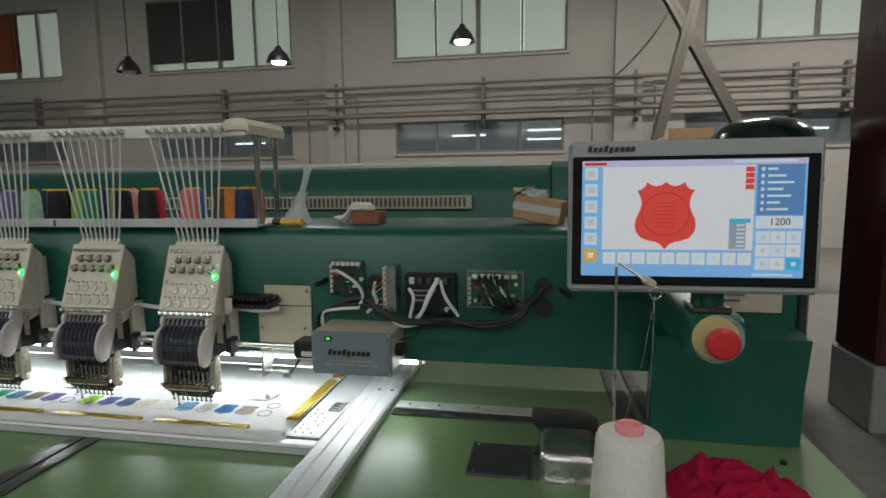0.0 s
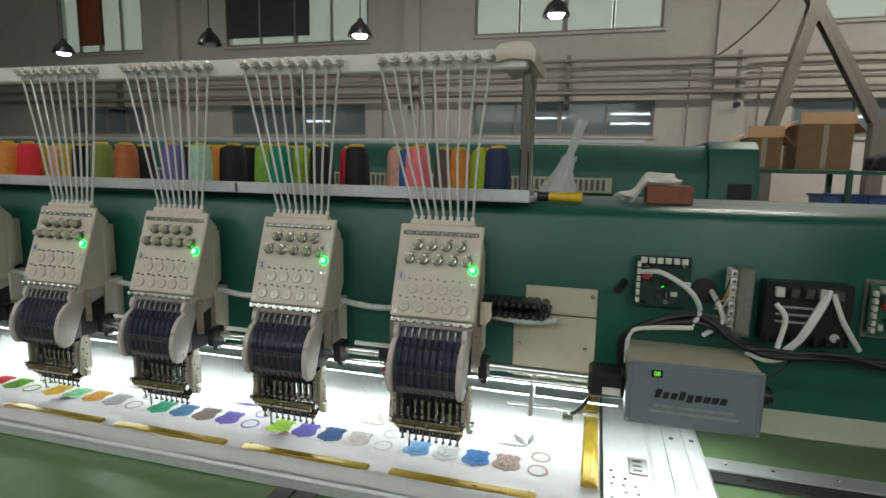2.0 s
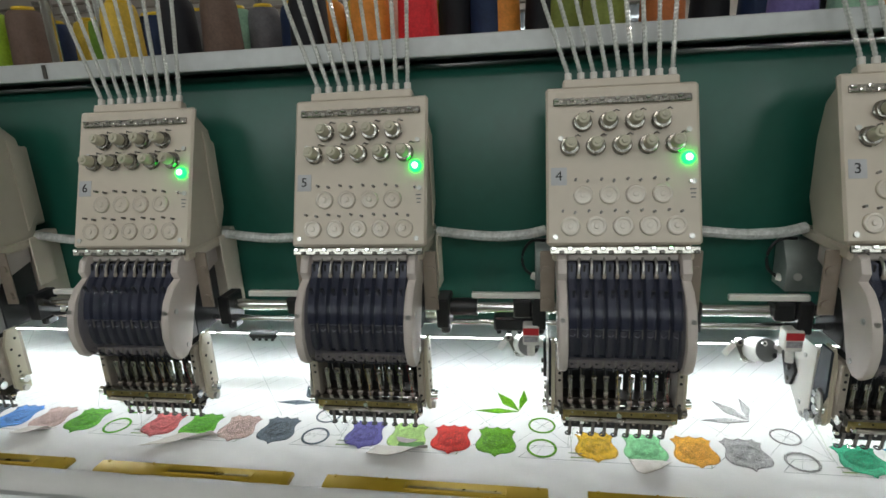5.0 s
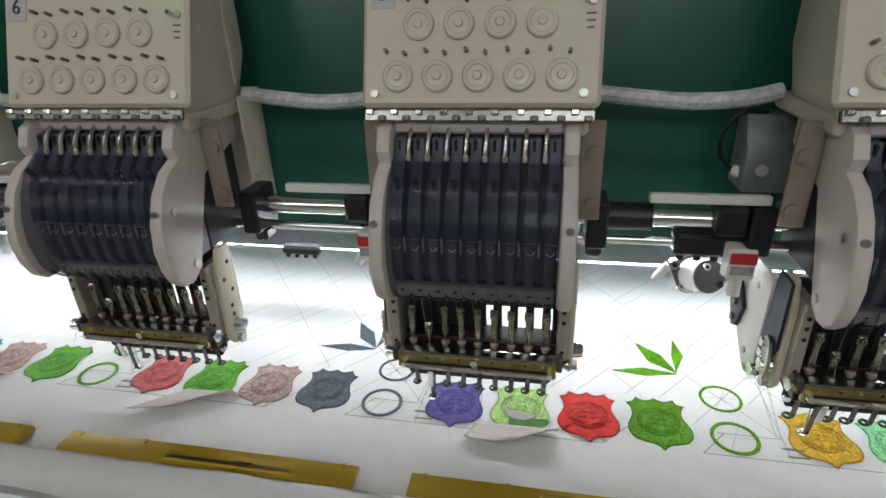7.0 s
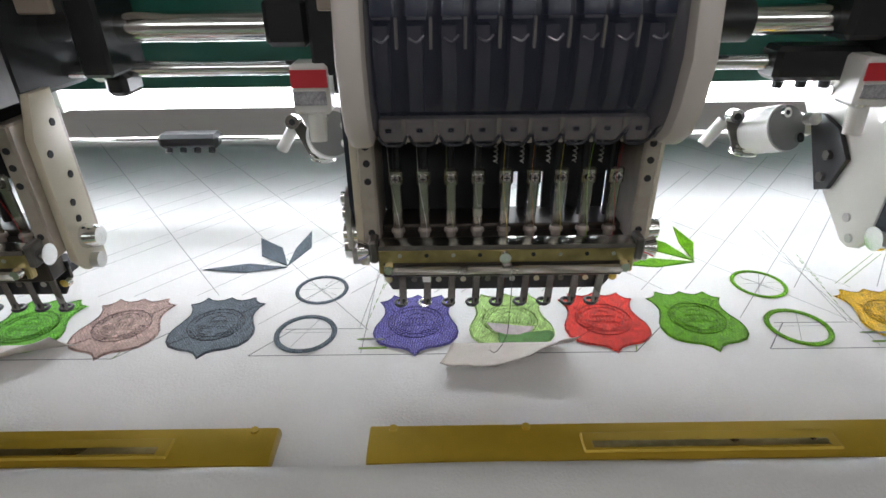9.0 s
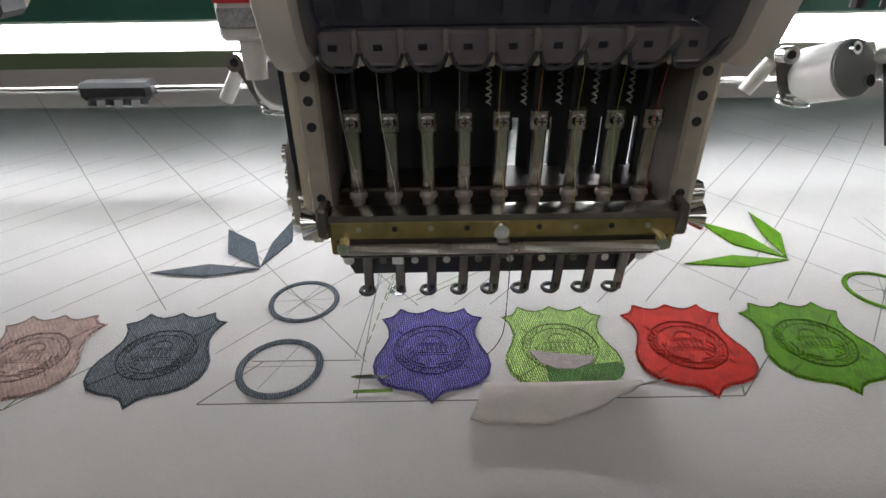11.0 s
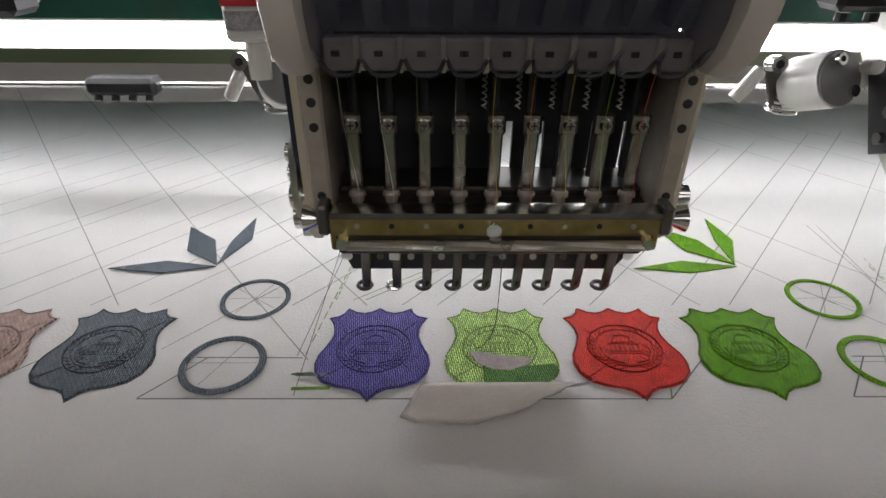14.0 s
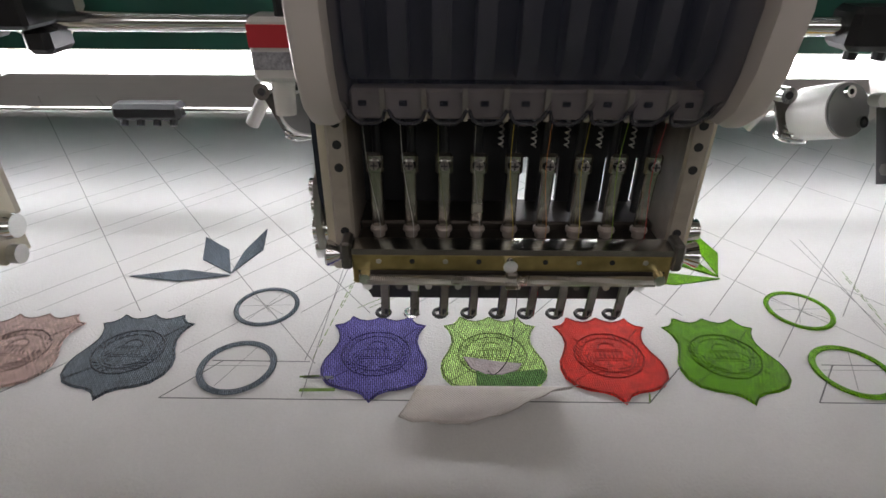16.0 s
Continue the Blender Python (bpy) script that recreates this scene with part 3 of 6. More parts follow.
def make_head(k):
    h = empty("sewing_machine", "cream nine-needle embroidery machine head with smoked visor and green light", "sewing machine", group="heads of the embroidery machine")
    P = lambda name, bm, m, label="", smooth=30, parent=h: part(name, bm, m, parent, label, smooth)
    P("casing", prism([(0.030, 1.372), (0.045, 1.37), (0.072, 1.345), (0.082, 1.30), (0.082, 1.225), (0.06, 1.185), (-0.02, 1.185), (-0.026, 1.196)], "x", -0.083, 0.083, 0.006), CREAM)
    P("casing_rib", prism([(0.05, 1.345), (0.074, 1.325), (0.074, 1.23), (0.05, 1.2)], "x", 0.0835, 0.086, 0.002), CREAM)
    P("mount_block", box((-0.06, 0.0825, 1.20), (0.06, 0.1095, 1.33), 0.003), CREAM)
    P("tension_panel", obox(face_pose(0.5, 0.5, -0.003), (0.18, 0.196, 0.009), 0.003), CREAM)
    P("tube_flange", obox(face_pose(0.5, -0.02, -0.006), (0.138, 0.012, 0.016), 0.002), CREAM)
    for v, u0, u1 in ((0.1, 0.05, 0.95), (1.035, 0.02, 0.98)):
        strip = P("guide_strip", obox(face_pose((u0 + u1) / 2, v, 0.003), ((u1 - u0) * 0.18, 0.009, 0.004), 0.001), CLAMP, "steel thread guide strip")
        for i in range(18):
            u = u0 + (u1 - u0) * (i + 0.5) / 18
            P("guide_bead", obox(face_pose(u, v + (0.012 if i % 2 else -0.012), 0.0062), (0.006, 0.0045, 0.003), 0.001), DARK_STEEL if v > 1 and i % 2 else CHROME, parent=strip)
    knobs = [(0.245 + 0.17 * i, 0.235) for i in range(4)] + [(0.16 + 0.17 * i, 0.385) for i in range(5)]
    for u, v in knobs:
        turn = FACE_TURN
        disc = P("tension_disc", lathe([(0.011, 0.0), (0.012, 0.002), (0.009, 0.004), (0.0115, 0.0055), (0.0105, 0.008), (0.006, 0.009)], n=16), CLAMP, "steel tension disc")
        disc.matrix_basis = Matrix.Translation(on_face(u, v, 0.0016)) @ turn
        P("tension_knob", lathe([(0.0062, 0.009), (0.0078, 0.010), (0.0074, 0.0215), (0.0062, 0.0235), (0.0035, 0.0235), (0.003, 0.026), (0.001, 0.0262)], n=14), KNOB, parent=disc)
        P("check_spring", hose(curve_points([(0.006, 0.012, 0.004), (0.009, 0.013, 0.008), (0.011, 0.012, 0.006), (0.013, 0.013, 0.003)], 3), 0.0008, n=4), DARK_STEEL, parent=disc)
    for u, v in [(0.245 + 0.17 * i, 0.69) for i in range(4)] + [(0.16 + 0.17 * i, 0.885) for i in range(5)]:
        cap = P("sensor_cap", lathe([(0.0118, 0.0), (0.0118, 0.0025), (0.0105, 0.0036), (0.0085, 0.0036), (0.0078, 0.0028), (0.0035, 0.003), (0.003, 0.0042), (0.001, 0.0042)], n=18), CLEAR_CAP, "round milky thread sensor cap")
        cap.matrix_basis = Matrix.Translation(on_face(u, v, 0.0016)) @ FACE_TURN
        for du, dv in ((-0.05, -0.095), (0.03, -0.085)):
            P("thread_pin", rod(on_face(u + du, v + dv, 0.001), on_face(u + du, v + dv, 0.008), 0.0016, n=7), DARK_STEEL)
    for u, v in ((0.06, 0.95), (0.93, 0.95), (0.1, 0.33), (0.93, 0.3), (0.95, 0.62)):
        P("panel_screw", rod(on_face(u, v, 0.001), on_face(u, v, 0.0035), 0.0032, n=10), STEEL)
    led = P("indicator", lathe([(0.008, 0.0), (0.008, 0.002), (0.006, 0.005), (0.002, 0.0062), (0.0004, 0.0064)], n=16), LED_GREEN, "glowing green indicator lamp")
    led.matrix_basis = Matrix.Translation(on_face(0.92, 0.475, 0.0018)) @ FACE_TURN
    P("indicator_core", lathe([(0.0042, 0.0055), (0.004, 0.0066), (0.0025, 0.0074), (0.0006, 0.0076)], n=12), LED_CORE, parent=led)
    P("mode_switch", rod(on_face(0.925, 0.62, 0.001), on_face(0.925, 0.62, 0.009), 0.002, n=8), CHROME)
    for i in range(3):
        P("text_bar", obox(face_pose(0.945, 0.665 + 0.025 * i, 0.0018), (0.007 - 0.001 * i, 0.0014, 0.0004)), INK, smooth=0)
    P("number_plate", obox(face_pose(0.085, 0.57, 0.0018), (0.019, 0.022, 0.0008)), PLATE_BLUE if k % 2 else WHITE_PL, "small square number sticker", 0)
    # thread tubes up to the rail
    for i in range(9):
        u = 0.155 + 0.69 * i / 8
        a = on_face(u, -0.03, -0.006)
        P("tube_socket", rod(a, a + Vector((0, 0.004, 0.013)), 0.0045, n=10), WHITE_PL)
        b = Vector((-0.146 + 0.0291 * i, 0.055, 1.703))
        mid = a.lerp(b, 0.45) + Vector((-0.006, 0.01, 0))
        P("thread_tube", ribbed(curve_points([a + Vector((0, 0.004, 0.012)), mid, b], 52), 0.0032, 0.0024, 6), TUBE_PL, "ribbed clear plastic thread tube", 25)
        eye = P("rail_eyelet", rod(b + Vector((0, 0.0069, 0.012)), b + Vector((0, -0.016, 0.014)), 0.0102, n=14), WHITE_PL)
        P("eyelet_nut", rod(b + Vector((0.003, -0.0162, 0.014)), b + Vector((0.003, -0.022, 0.0145)), 0.0055, n=8), CREAM, parent=eye)
    # needle case
    P("case_body", box((-0.0645, -0.0125, 1.052), (0.0645, 0.06, 1.19), 0.003), BLACK_MATTE)
    P("case_top", box((-0.083, -0.03, 1.172), (0.083, 0.09, 1.186), 0.003), CREAM)
    side = [(0.05, 1.186), (-0.028, 1.186), (-0.043, 1.178), (-0.05, 1.163), (-0.046, 1.153), (-0.061, 1.146), (-0.076, 1.13), (-0.086, 1.108), (-0.09, 1.085),
            (-0.087, 1.066), (-0.081, 1.052), (-0.0715, 1.0445), (-0.06, 1.0435), (-0.046, 1.052), (-0.03, 1.09), (-0.012, 1.13), (0.05, 1.15)]
    for s in (-1, 1):
        sp = P("side_panel", prism(side, "x", s * 0.0655, s * 0.0775, 0.0035), PANEL, "pinkish white moulded side panel")
        for y, z in ((-0.068, 1.114), (-0.055, 1.06)):
            P("screw", rod((s * 0.0775, y, z), (s * 0.0792, y, z), 0.0035, n=10), STEEL, parent=sp)
        P("front_screw", rod((s * 0.0722, -0.0785, 1.116), (s * 0.0722, -0.0845, 1.117), 0.003, n=10), STEEL, parent=sp)
        cb = P("case_bracket", box((s * 0.079, -0.012, 1.098), (s * 0.0975, -0.008, 1.18), 0.001), TAUPE, "taupe metal flange")
        for z in (1.155, 1.112):
            P("bracket_knob", rod((s * 0.0905, -0.012, z), (s * 0.0905, -0.0155, z), 0.0058, n=16), TAUPE, parent=cb)
    # slotted guide blocks behind the smoked visor, one scalloped panel over each needle
    vis = [(-0.036, 1.157), (-0.048, 1.154), (-0.062, 1.143), (-0.073, 1.125), (-0.08, 1.105), (-0.0825, 1.085), (-0.079, 1.064), (-0.071, 1.049), (-0.062, 1.0425)]
    P("front_rail", box((-0.065, -0.033, 1.1735), (0.065, -0.02, 1.186), 0.002), PANEL)
    P("inner_floor", prism([(-0.02, 1.15), (-0.04, 1.13), (-0.05, 1.09), (-0.048, 1.06), (-0.044, 1.054), (-0.013, 1.054), (-0.013, 1.15)], "x", -0.0648, 0.0648), DIM_PL)
    block = [(-0.030, 1.1725), (-0.038, 1.1715), (-0.041, 1.16), (-0.0525, 1.1475), (-0.0645, 1.126), (-0.0695, 1.109), (-0.0705, 1.1005), (-0.056, 1.0995), (-0.048, 1.115), (-0.03, 1.14)]
    for i in range(9):
        x = needle_x(i)
        P("guide_block", prism(block, "x", x - 0.0048, x + 0.0048, 0.0008), SLATE_PL, "slotted dark plastic guide block")
        P("block_slot", obox(pose(x - 0.0005, -0.0388, 1.1645, 12), (0.0022, 0.004, 0.012)), BLACK_MATTE, smooth=0)
        P("block_slot", obox(pose(x + 0.001, -0.0584, 1.137, 28), (0.0036, 0.003, 0.022)), BLACK_MATTE, smooth=0)
        P("block_edge", rod((x - 0.004, -0.0705, 1.1), (x + 0.004, -0.0705, 1.1), 0.0007, n=6), STEEL)
        P("block_tab", box((x + 0.0052, -0.068, 1.087), (x + 0.0066, -0.0655, 1.1), 0.0003), CREAM_METAL)
        P("inner_rib", prism([(-0.054, 1.0965), (-0.0665, 1.0965), (-0.068, 1.085), (-0.066, 1.066), (-0.06, 1.058), (-0.052, 1.058)], "x", x - 0.0044, x + 0.0022, 0.0006), DIM_PL)
        P("thread_hook", hose(curve_points([(x - 0.0035, -0.069, 1.092), (x, -0.0705, 1.0905), (x + 0.003, -0.069, 1.093)], 3), 0.0006, n=5), STEEL)
        P("stop_pin", box((x + 0.0062, -0.0634, 1.0435), (x + 0.0084, -0.0614, 1.0555), 0.0003), CREAM_METAL)
        lever = hose(curve_points([(x + 0.008, -0.018, 1.182), (x + 0.0082, -0.032, 1.1775), (x + 0.008, -0.0415, 1.168), (x + 0.0076, -0.044, 1.159)], 4), 0.0019, n=6)
        take = P("take_up_lever", lever, STEEL, "bent steel take-up lever")
        P("lever_tip", lathe([(0.0008, -0.0034), (0.0024, -0.0022), (0.0026, 0.001), (0.0014, 0.003)], (x + 0.0076, -0.0445, 1.158), n=9), BEIGE_STEEL, parent=take)
    rail = P("stop_rail", box((-0.0645, -0.061, 1.0435), (0.0645, -0.052, 1.0545), 0.001), GREY_BLOCK, "grey-brown needle bar stop rail")
    for i in range(9):
        x = needle_x(i)
        P("rail_slot", box((x - 0.0018, -0.0613, 1.0485), (x + 0.0012, -0.0608, 1.0505)), BLACK_MATTE, parent=rail, smooth=0)
    bm = bmesh.new()
    top = len(vis) - 1
    cols = []
    for j in range(9 * 8 + 1):
        f = (j % 8) / 8.0
        x = -0.0648 + 0.1296 * j / 72
        groove = 0.0016 if j % 8 == 0 else 0.0
        dip = 0.0085 * abs(2 * f - 1) ** 4
        col = []
        for q, (y, z) in enumerate(vis):
            if q == top:
                y, z = y - dip * 0.75, z + dip
            elif q == top - 1 and dip > 0.004:
                y, z = y - 0.004, z + 0.0055
            col.append(bm.verts.new((x, y + groove, z)))
        cols.append(col)
    for a, b in zip(cols, cols[1:]):
        for q in range(top):
            bm.faces.new((a[q], b[q], b[q + 1], a[q + 1]))
    v = P("visor", bm, SMOKE, "curved smoked plastic visor with nine scalloped panels", 50)
    so = v.modifiers.new("thick", "SOLIDIFY")
    so.thickness = 0.0014
    for i in range(9):
        lip = []
        for f in np.linspace(0.04, 0.96, 13):
            dip = 0.0085 * abs(2 * f - 1) ** 4
            lip.append((-0.0648 + 0.0144 * (i + f), vis[-1][0] - dip * 0.75 - 0.0006, vis[-1][1] + dip))
        P("visor_lip", hose(lip, 0.00075, n=6), SMOKE_EDGE, parent=v)
    # needle bars, clamps, springs
    back = P("back_plate", box((-0.0694, -0.008, 0.985), (-0.002, -0.004, 1.052)), BLACK_MATTE)
    P("slotted_plate", box((-0.0019, -0.008, 1.0085), (0.0694, -0.004, 1.052)), BLACK_MATTE)
    for i in range(5):
        x = needle_x(4 + i)
        P("slat", box((x - 0.0037, -0.0078, 0.985), (x + 0.0037, -0.0042, 1.0084)), BLACK_MATTE)
    for s in (-1, 1):
        fr = P("case_frame", box((s * 0.0695, -0.046, 0.974), (s * 0.0785, -0.002, 1.05), 0.0012), BEIGE_STEEL, "sand-coloured cast frame")
        P("side_plate", prism([(-0.012, 0.958), (-0.012, 1.062), (-0.03, 1.062), (-0.038, 1.04), (-0.0385, 0.968), (-0.03, 0.958)], "x", s * 0.0788, s * 0.0835, 0.0006), CREAM_METAL)
        for z in (1.037, 1.028, 1.018, 0.988):
            P("frame_hole", rod((s * 0.0737, -0.0465, z), (s * 0.0737, -0.0455, z), 0.0019, n=10), BLACK_MATTE, parent=fr)
        for y, z in ((-0.03, 1.03), (-0.02, 1.045), (-0.026, 1.0), (-0.026, 0.99), (-0.02, 1.015)):
            P("frame_hole", rod((s * 0.0835, y, z), (s * 0.0841, y, z), 0.0022, n=8), BLACK_MATTE, parent=fr)
        cone = P("bar_knob", rod((s * 0.0735, -0.053, 0.981), (s * 0.0805, -0.053, 0.981), 0.0024, r2=0.006, n=18), CHROME, "flared chrome knob")
        P("knob_boss", box((s * 0.0698, -0.0575, 0.9745), (s * 0.0745, -0.0465, 0.988), 0.001), DARK_STEEL, parent=cone)
        P("pivot_screw", rod((s * 0.0836, -0.025, 0.978), (s * 0.0925, -0.025, 0.978), 0.0075, n=14, r2=0.006), CHROME)
        P("pivot_washer", rod((s * 0.0836, -0.025, 0.962), (s * 0.0885, -0.025, 0.962), 0.005, n=12), STEEL)
    P("end_slat", box((0.0652, -0.0078, 0.985), (0.0694, -0.0042, 1.0084)), BLACK_MATTE)
    P("cross_shelf", box((-0.0693, -0.03, 0.9762), (0.0693, -0.004, 0.9845), 0.001), OILED)
    P("guide_step", box((-0.0693, -0.0445, 0.9575), (0.0693, -0.0305, 0.9815), 0.001), OILED)
    for i in range(9):
        x = needle_x(i)
        bar = P("needle_clamp", obox(pose(x, -0.0385, 1.0, 4), (0.0054, 0.0022, 0.038), 0.0007), CLAMP, "oiled steel needle clamp")
        if i == 1:
            bar["moves"] = 1
        P("clamp_head", box((x - 0.0038, -0.0408, 1.0125), (x + 0.0038, -0.038, 1.0225), 0.0013), CLAMP, parent=bar)
        P("clamp_screw", rod((x, -0.0408, 1.0175), (x, -0.043, 1.0178), 0.0028, n=12, r2=0.0021), CHROME, parent=bar)
        P("screw_slot", box((x - 0.0015, -0.0434, 1.0175), (x + 0.0015, -0.0428, 1.018)), BLACK_MATTE, parent=bar)
        P("screw_slot", box((x - 0.00025, -0.0435, 1.0162), (x + 0.00025, -0.0428, 1.0192)), BLACK_MATTE, parent=bar)
        P("needle_bar", rod((x, -0.0285, 0.99), (x, -0.0285, 1.15), 0.0022, n=8), BLACK, parent=bar)
        if i == 1:
            P("needle", rod((x, -0.028, 0.99), (x, -0.028, 0.937), 0.0009, n=7), CHROME, parent=bar)
        P("bar_cap", lathe([(0.0028, 0.0), (0.0028, 0.0026), (0.0039, 0.0028), (0.0039, 0.0042), (0.0032, 0.005), (0.0015, 0.005)], (x, -0.038, 0.9818), n=12), CAP_STEEL, parent=bar if i == 1 else h)
        P("needle_thread", hose(curve_points([(x - 0.0025, -0.053, 1.052), (x - 0.0022, -0.0455, 1.018), (x + 0.0012, -0.0425, 0.99), (x + 0.0006, -0.0462, 0.9785)], 4), 0.00013, n=4), THREAD_COL[i], "thin sewing thread")
        # presser foot: strap, bent toe and ring
        foot = P("presser_foot", obox(pose(x + 0.0006, -0.0338, 0.9475, 5, 2), (0.0046, 0.0016, 0.034), 0.0006), BLACKENED, "bent steel presser foot")
        if i == 1:
            foot["moves"] = 1
            P("foot_stem", obox(pose(x + 0.0008, -0.0438, 0.963, 10, 2), (0.0052, 0.0018, 0.02), 0.0006), CHROME, parent=foot)
        toe = curve_points([(x + 0.0006, -0.0325, 0.9355), (x + 0.0002, -0.0318, 0.9325), (x - 0.0006, -0.0308, 0.9303)], 3)
        P("toe", hose(toe, 0.0017, n=6), RING_BLACK, parent=foot)
        ring = [(x - 0.0016 + 0.0034 * math.cos(a), -0.0285 + 0.0034 * math.sin(a), 0.9295) for a in np.linspace(0, 2 * math.pi, 14, endpoint=False)]
        P("toe_ring", hose(ring, 0.0011, n=6, closed=True), CHROME if i == 1 else RING_BLACK, parent=foot)
        if i > 3:
            coil = [(x - 0.004 + 0.0011 * math.cos(a), -0.02 + 0.0011 * math.sin(a), 1.018 + 0.0135 * a / 30) for a in np.linspace(0, 60, 46)]
            P("white_spring", hose(coil, 0.0004, n=4), WHITE_PL)
    bar = P("brass_bar", box((-0.0697, -0.0575, 0.9675), (0.0697, -0.0525, 0.983), 0.0008), BRASS, "worn brass-coloured cross bar")
    for i in range(9):
        x = -0.058 + 0.0145 * i
        P("bar_hole", rod((x, -0.058, 0.9795), (x, -0.0574, 0.9795), 0.0012, n=8), BLACK_MATTE if i % 2 else STEEL, parent=bar)
    P("bar_screw", rod((-0.001, -0.0575, 0.979), (-0.001, -0.061, 0.979), 0.0032, n=12), CHROME, parent=bar)
    P("bar_clip", box((-0.0026, -0.0615, 0.967), (0.0026, -0.0578, 0.9755), 0.0008), DARK_STEEL, parent=bar)
    P("bar_lip", prism([(-0.0578, 0.9828), (-0.0572, 0.9852), (-0.05, 0.9858), (-0.0465, 0.985), (-0.0465, 0.9828)], "x", -0.0697, 0.0697, 0.0004), CLAMP, parent=bar)
    P("spring_seat", box((-0.067, -0.0582, 0.9685), (0.067, -0.0577, 0.975)), OILED, parent=bar)
    for s in (-1, 1):
        P("spring_screw", rod((s * 0.064, -0.0577, 0.9725), (s * 0.064, -0.062, 0.9727), 0.0034, n=12, r2=0.0026), CHROME, parent=bar)
    coil = [(-0.063 + 0.126 * q / 1000, -0.0602 + 0.0019 * math.cos(q * 0.9), 0.9715 + 0.0021 * math.sin(q * 0.9)) for q in range(1001)]
    P("tension_spring", hose(coil, 0.0005, n=4), SPRING, "long fine coil spring")
    low = P("lower_plate", prism([(-0.0705, 0.964), (-0.0705, 0.951), (-0.066, 0.941), (0.063, 0.941), (0.0705, 0.953), (0.0705, 0.964)], "y", -0.0315, -0.0285, 0.0008), BLACK, "black lower guide plate")
    P("needle_guide", box((-0.066, -0.0284, 0.952), (0.066, -0.006, 0.956)), BLACK_MATTE)
    for s in (-1, 1):
        P("guide_bolt", rod((s * 0.0675, -0.0315, 0.951), (s * 0.0675, -0.035, 0.951), 0.0034, n=12, r2=0.0026), CHROME, parent=low)
    for i in range(8):
        x = (i - 3.5) * NEEDLE
        P("plate_hole", rod((x, -0.0319, 0.9485), (x, -0.0313, 0.9485), 0.0018, n=8), STEEL if i % 3 else DARK_STEEL, parent=low)
    # arm behind, shaft brackets, trimmer
    P("rear_arm", prism([(0.061, 1.19), (0.061, 1.06), (0.085, 1.045), (0.109, 1.06), (0.109, 1.19)], "x", 0.05, 0.078, 0.003), CREAM)
    for s in (-1, 1):
        P("shaft_bracket", box((s * 0.09, 0.008, 1.062), (s * 0.108, 0.05, 1.105), 0.002), BLACK)
        P("bracket_foot", box((s * 0.092, 0.022, 1.048), (s * 0.106, 0.045, 1.0615), 0.003), BLACK)
    P("drive_sleeve", box((-0.1335, 0.012, 1.077), (-0.1085, 0.042, 1.103), 0.003), BLACK)
    P("white_rail", box((-0.19, 0.012, 1.106), (-0.095, 0.02, 1.114), 0.001), WHITE_PL)
    P("side_flap", box((0.089, 0.04, 1.11), (0.0915, 0.075, 1.19), 0.001), CREAM)
    # thread trimmer drive on the left of the head
    tb = P("trimmer_block", box((-0.121, 0.006, 1.04), (-0.099, 0.026, 1.069), 0.002), WHITE_PL, "white block with a red sticker")
    P("sticker", box((-0.1205, 0.005, 1.056), (-0.0995, 0.0058, 1.066)), RED_LABEL, parent=tb, smooth=0)
    P("sticker_text", box((-0.1195, 0.005, 1.046), (-0.101, 0.0058, 1.054)), TEXT_GREY, parent=tb, smooth=0)
    P("nozzle", rod((-0.11, 0.016, 1.0395), (-0.11, 0.014, 1.022), 0.0058, n=14, r2=0.0052), WHITE_PL, parent=tb)
    face, tail = Vector((-0.1135, 0.072, 1.0095)), Vector((-0.1215, 0.098, 0.999))
    back_way = (tail - face).normalized()
    P("drive_motor", rod(face + back_way * 0.0015, tail, 0.0172, n=30), SATIN, "silver trimmer motor")
    P("motor_face", rod(face, face + back_way * 0.0014, 0.0162, n=30), MOTOR_GREY)
    for dx, dz in ((-0.005, 0.011), (0.0095, -0.0075)):
        c = face + Vector((dx, -0.0005, dz))
        scr = P("motor_screw", rod(c, c - back_way * 0.0022, 0.0036, n=14), CHROME)
        P("screw_socket", rod(c - back_way * 0.0022, c - back_way * 0.0025, 0.0018, n=6), BLACK_MATTE, parent=scr)
    P("face_peg", rod(face + Vector((0.0125, 0, 0.0065)), face + Vector((0.0125, -0.009, 0.0085)), 0.0042, n=14), WHITE_PL)
    P("motor_lever", prism([(-0.1485, 1.012), (-0.1465, 1.0165), (-0.1405, 1.0155), (-0.1275, 0.99), (-0.1305, 0.983), (-0.1365, 0.984)], "y", 0.094, 0.0972, 0.0006), DARK_STEEL)
    P("lever_pin", rod((-0.1445, 0.0938, 1.013), (-0.1445, 0.085, 1.0145), 0.0052, n=16), CHROME)
    P("pin_socket", rod((-0.1445, 0.0849, 1.0145), (-0.1445, 0.0845, 1.0146), 0.0026, n=6), BLACK_MATTE)
    P("lever_roller", rod((-0.147, 0.099, 1.008), (-0.159, 0.1, 0.989), 0.0046, n=14), WHITE_PL)
    coil = [(-0.127 + 0.0095 * math.cos(a), 0.098 + 0.0095 * math.sin(a), 0.994 - 0.0005 * a) for a in np.linspace(0, 26, 84)]
    P("motor_spring", hose(coil, 0.0011, n=5), CHROME)
    # thread feed motor behind the head, with its cable, and the round sticker on the casting
    P("feed_housing", prism([(0.066, 1.10), (0.066, 1.136), (0.085, 1.166), (0.108, 1.166), (0.108, 1.10)], "x", -0.104, -0.052, 0.002), FEED_GREY, "grey steel feed motor housing")
    P("housing_bolt", rod((-0.09, 0.0655, 1.121), (-0.09, 0.062, 1.121), 0.005, n=12), SATIN)
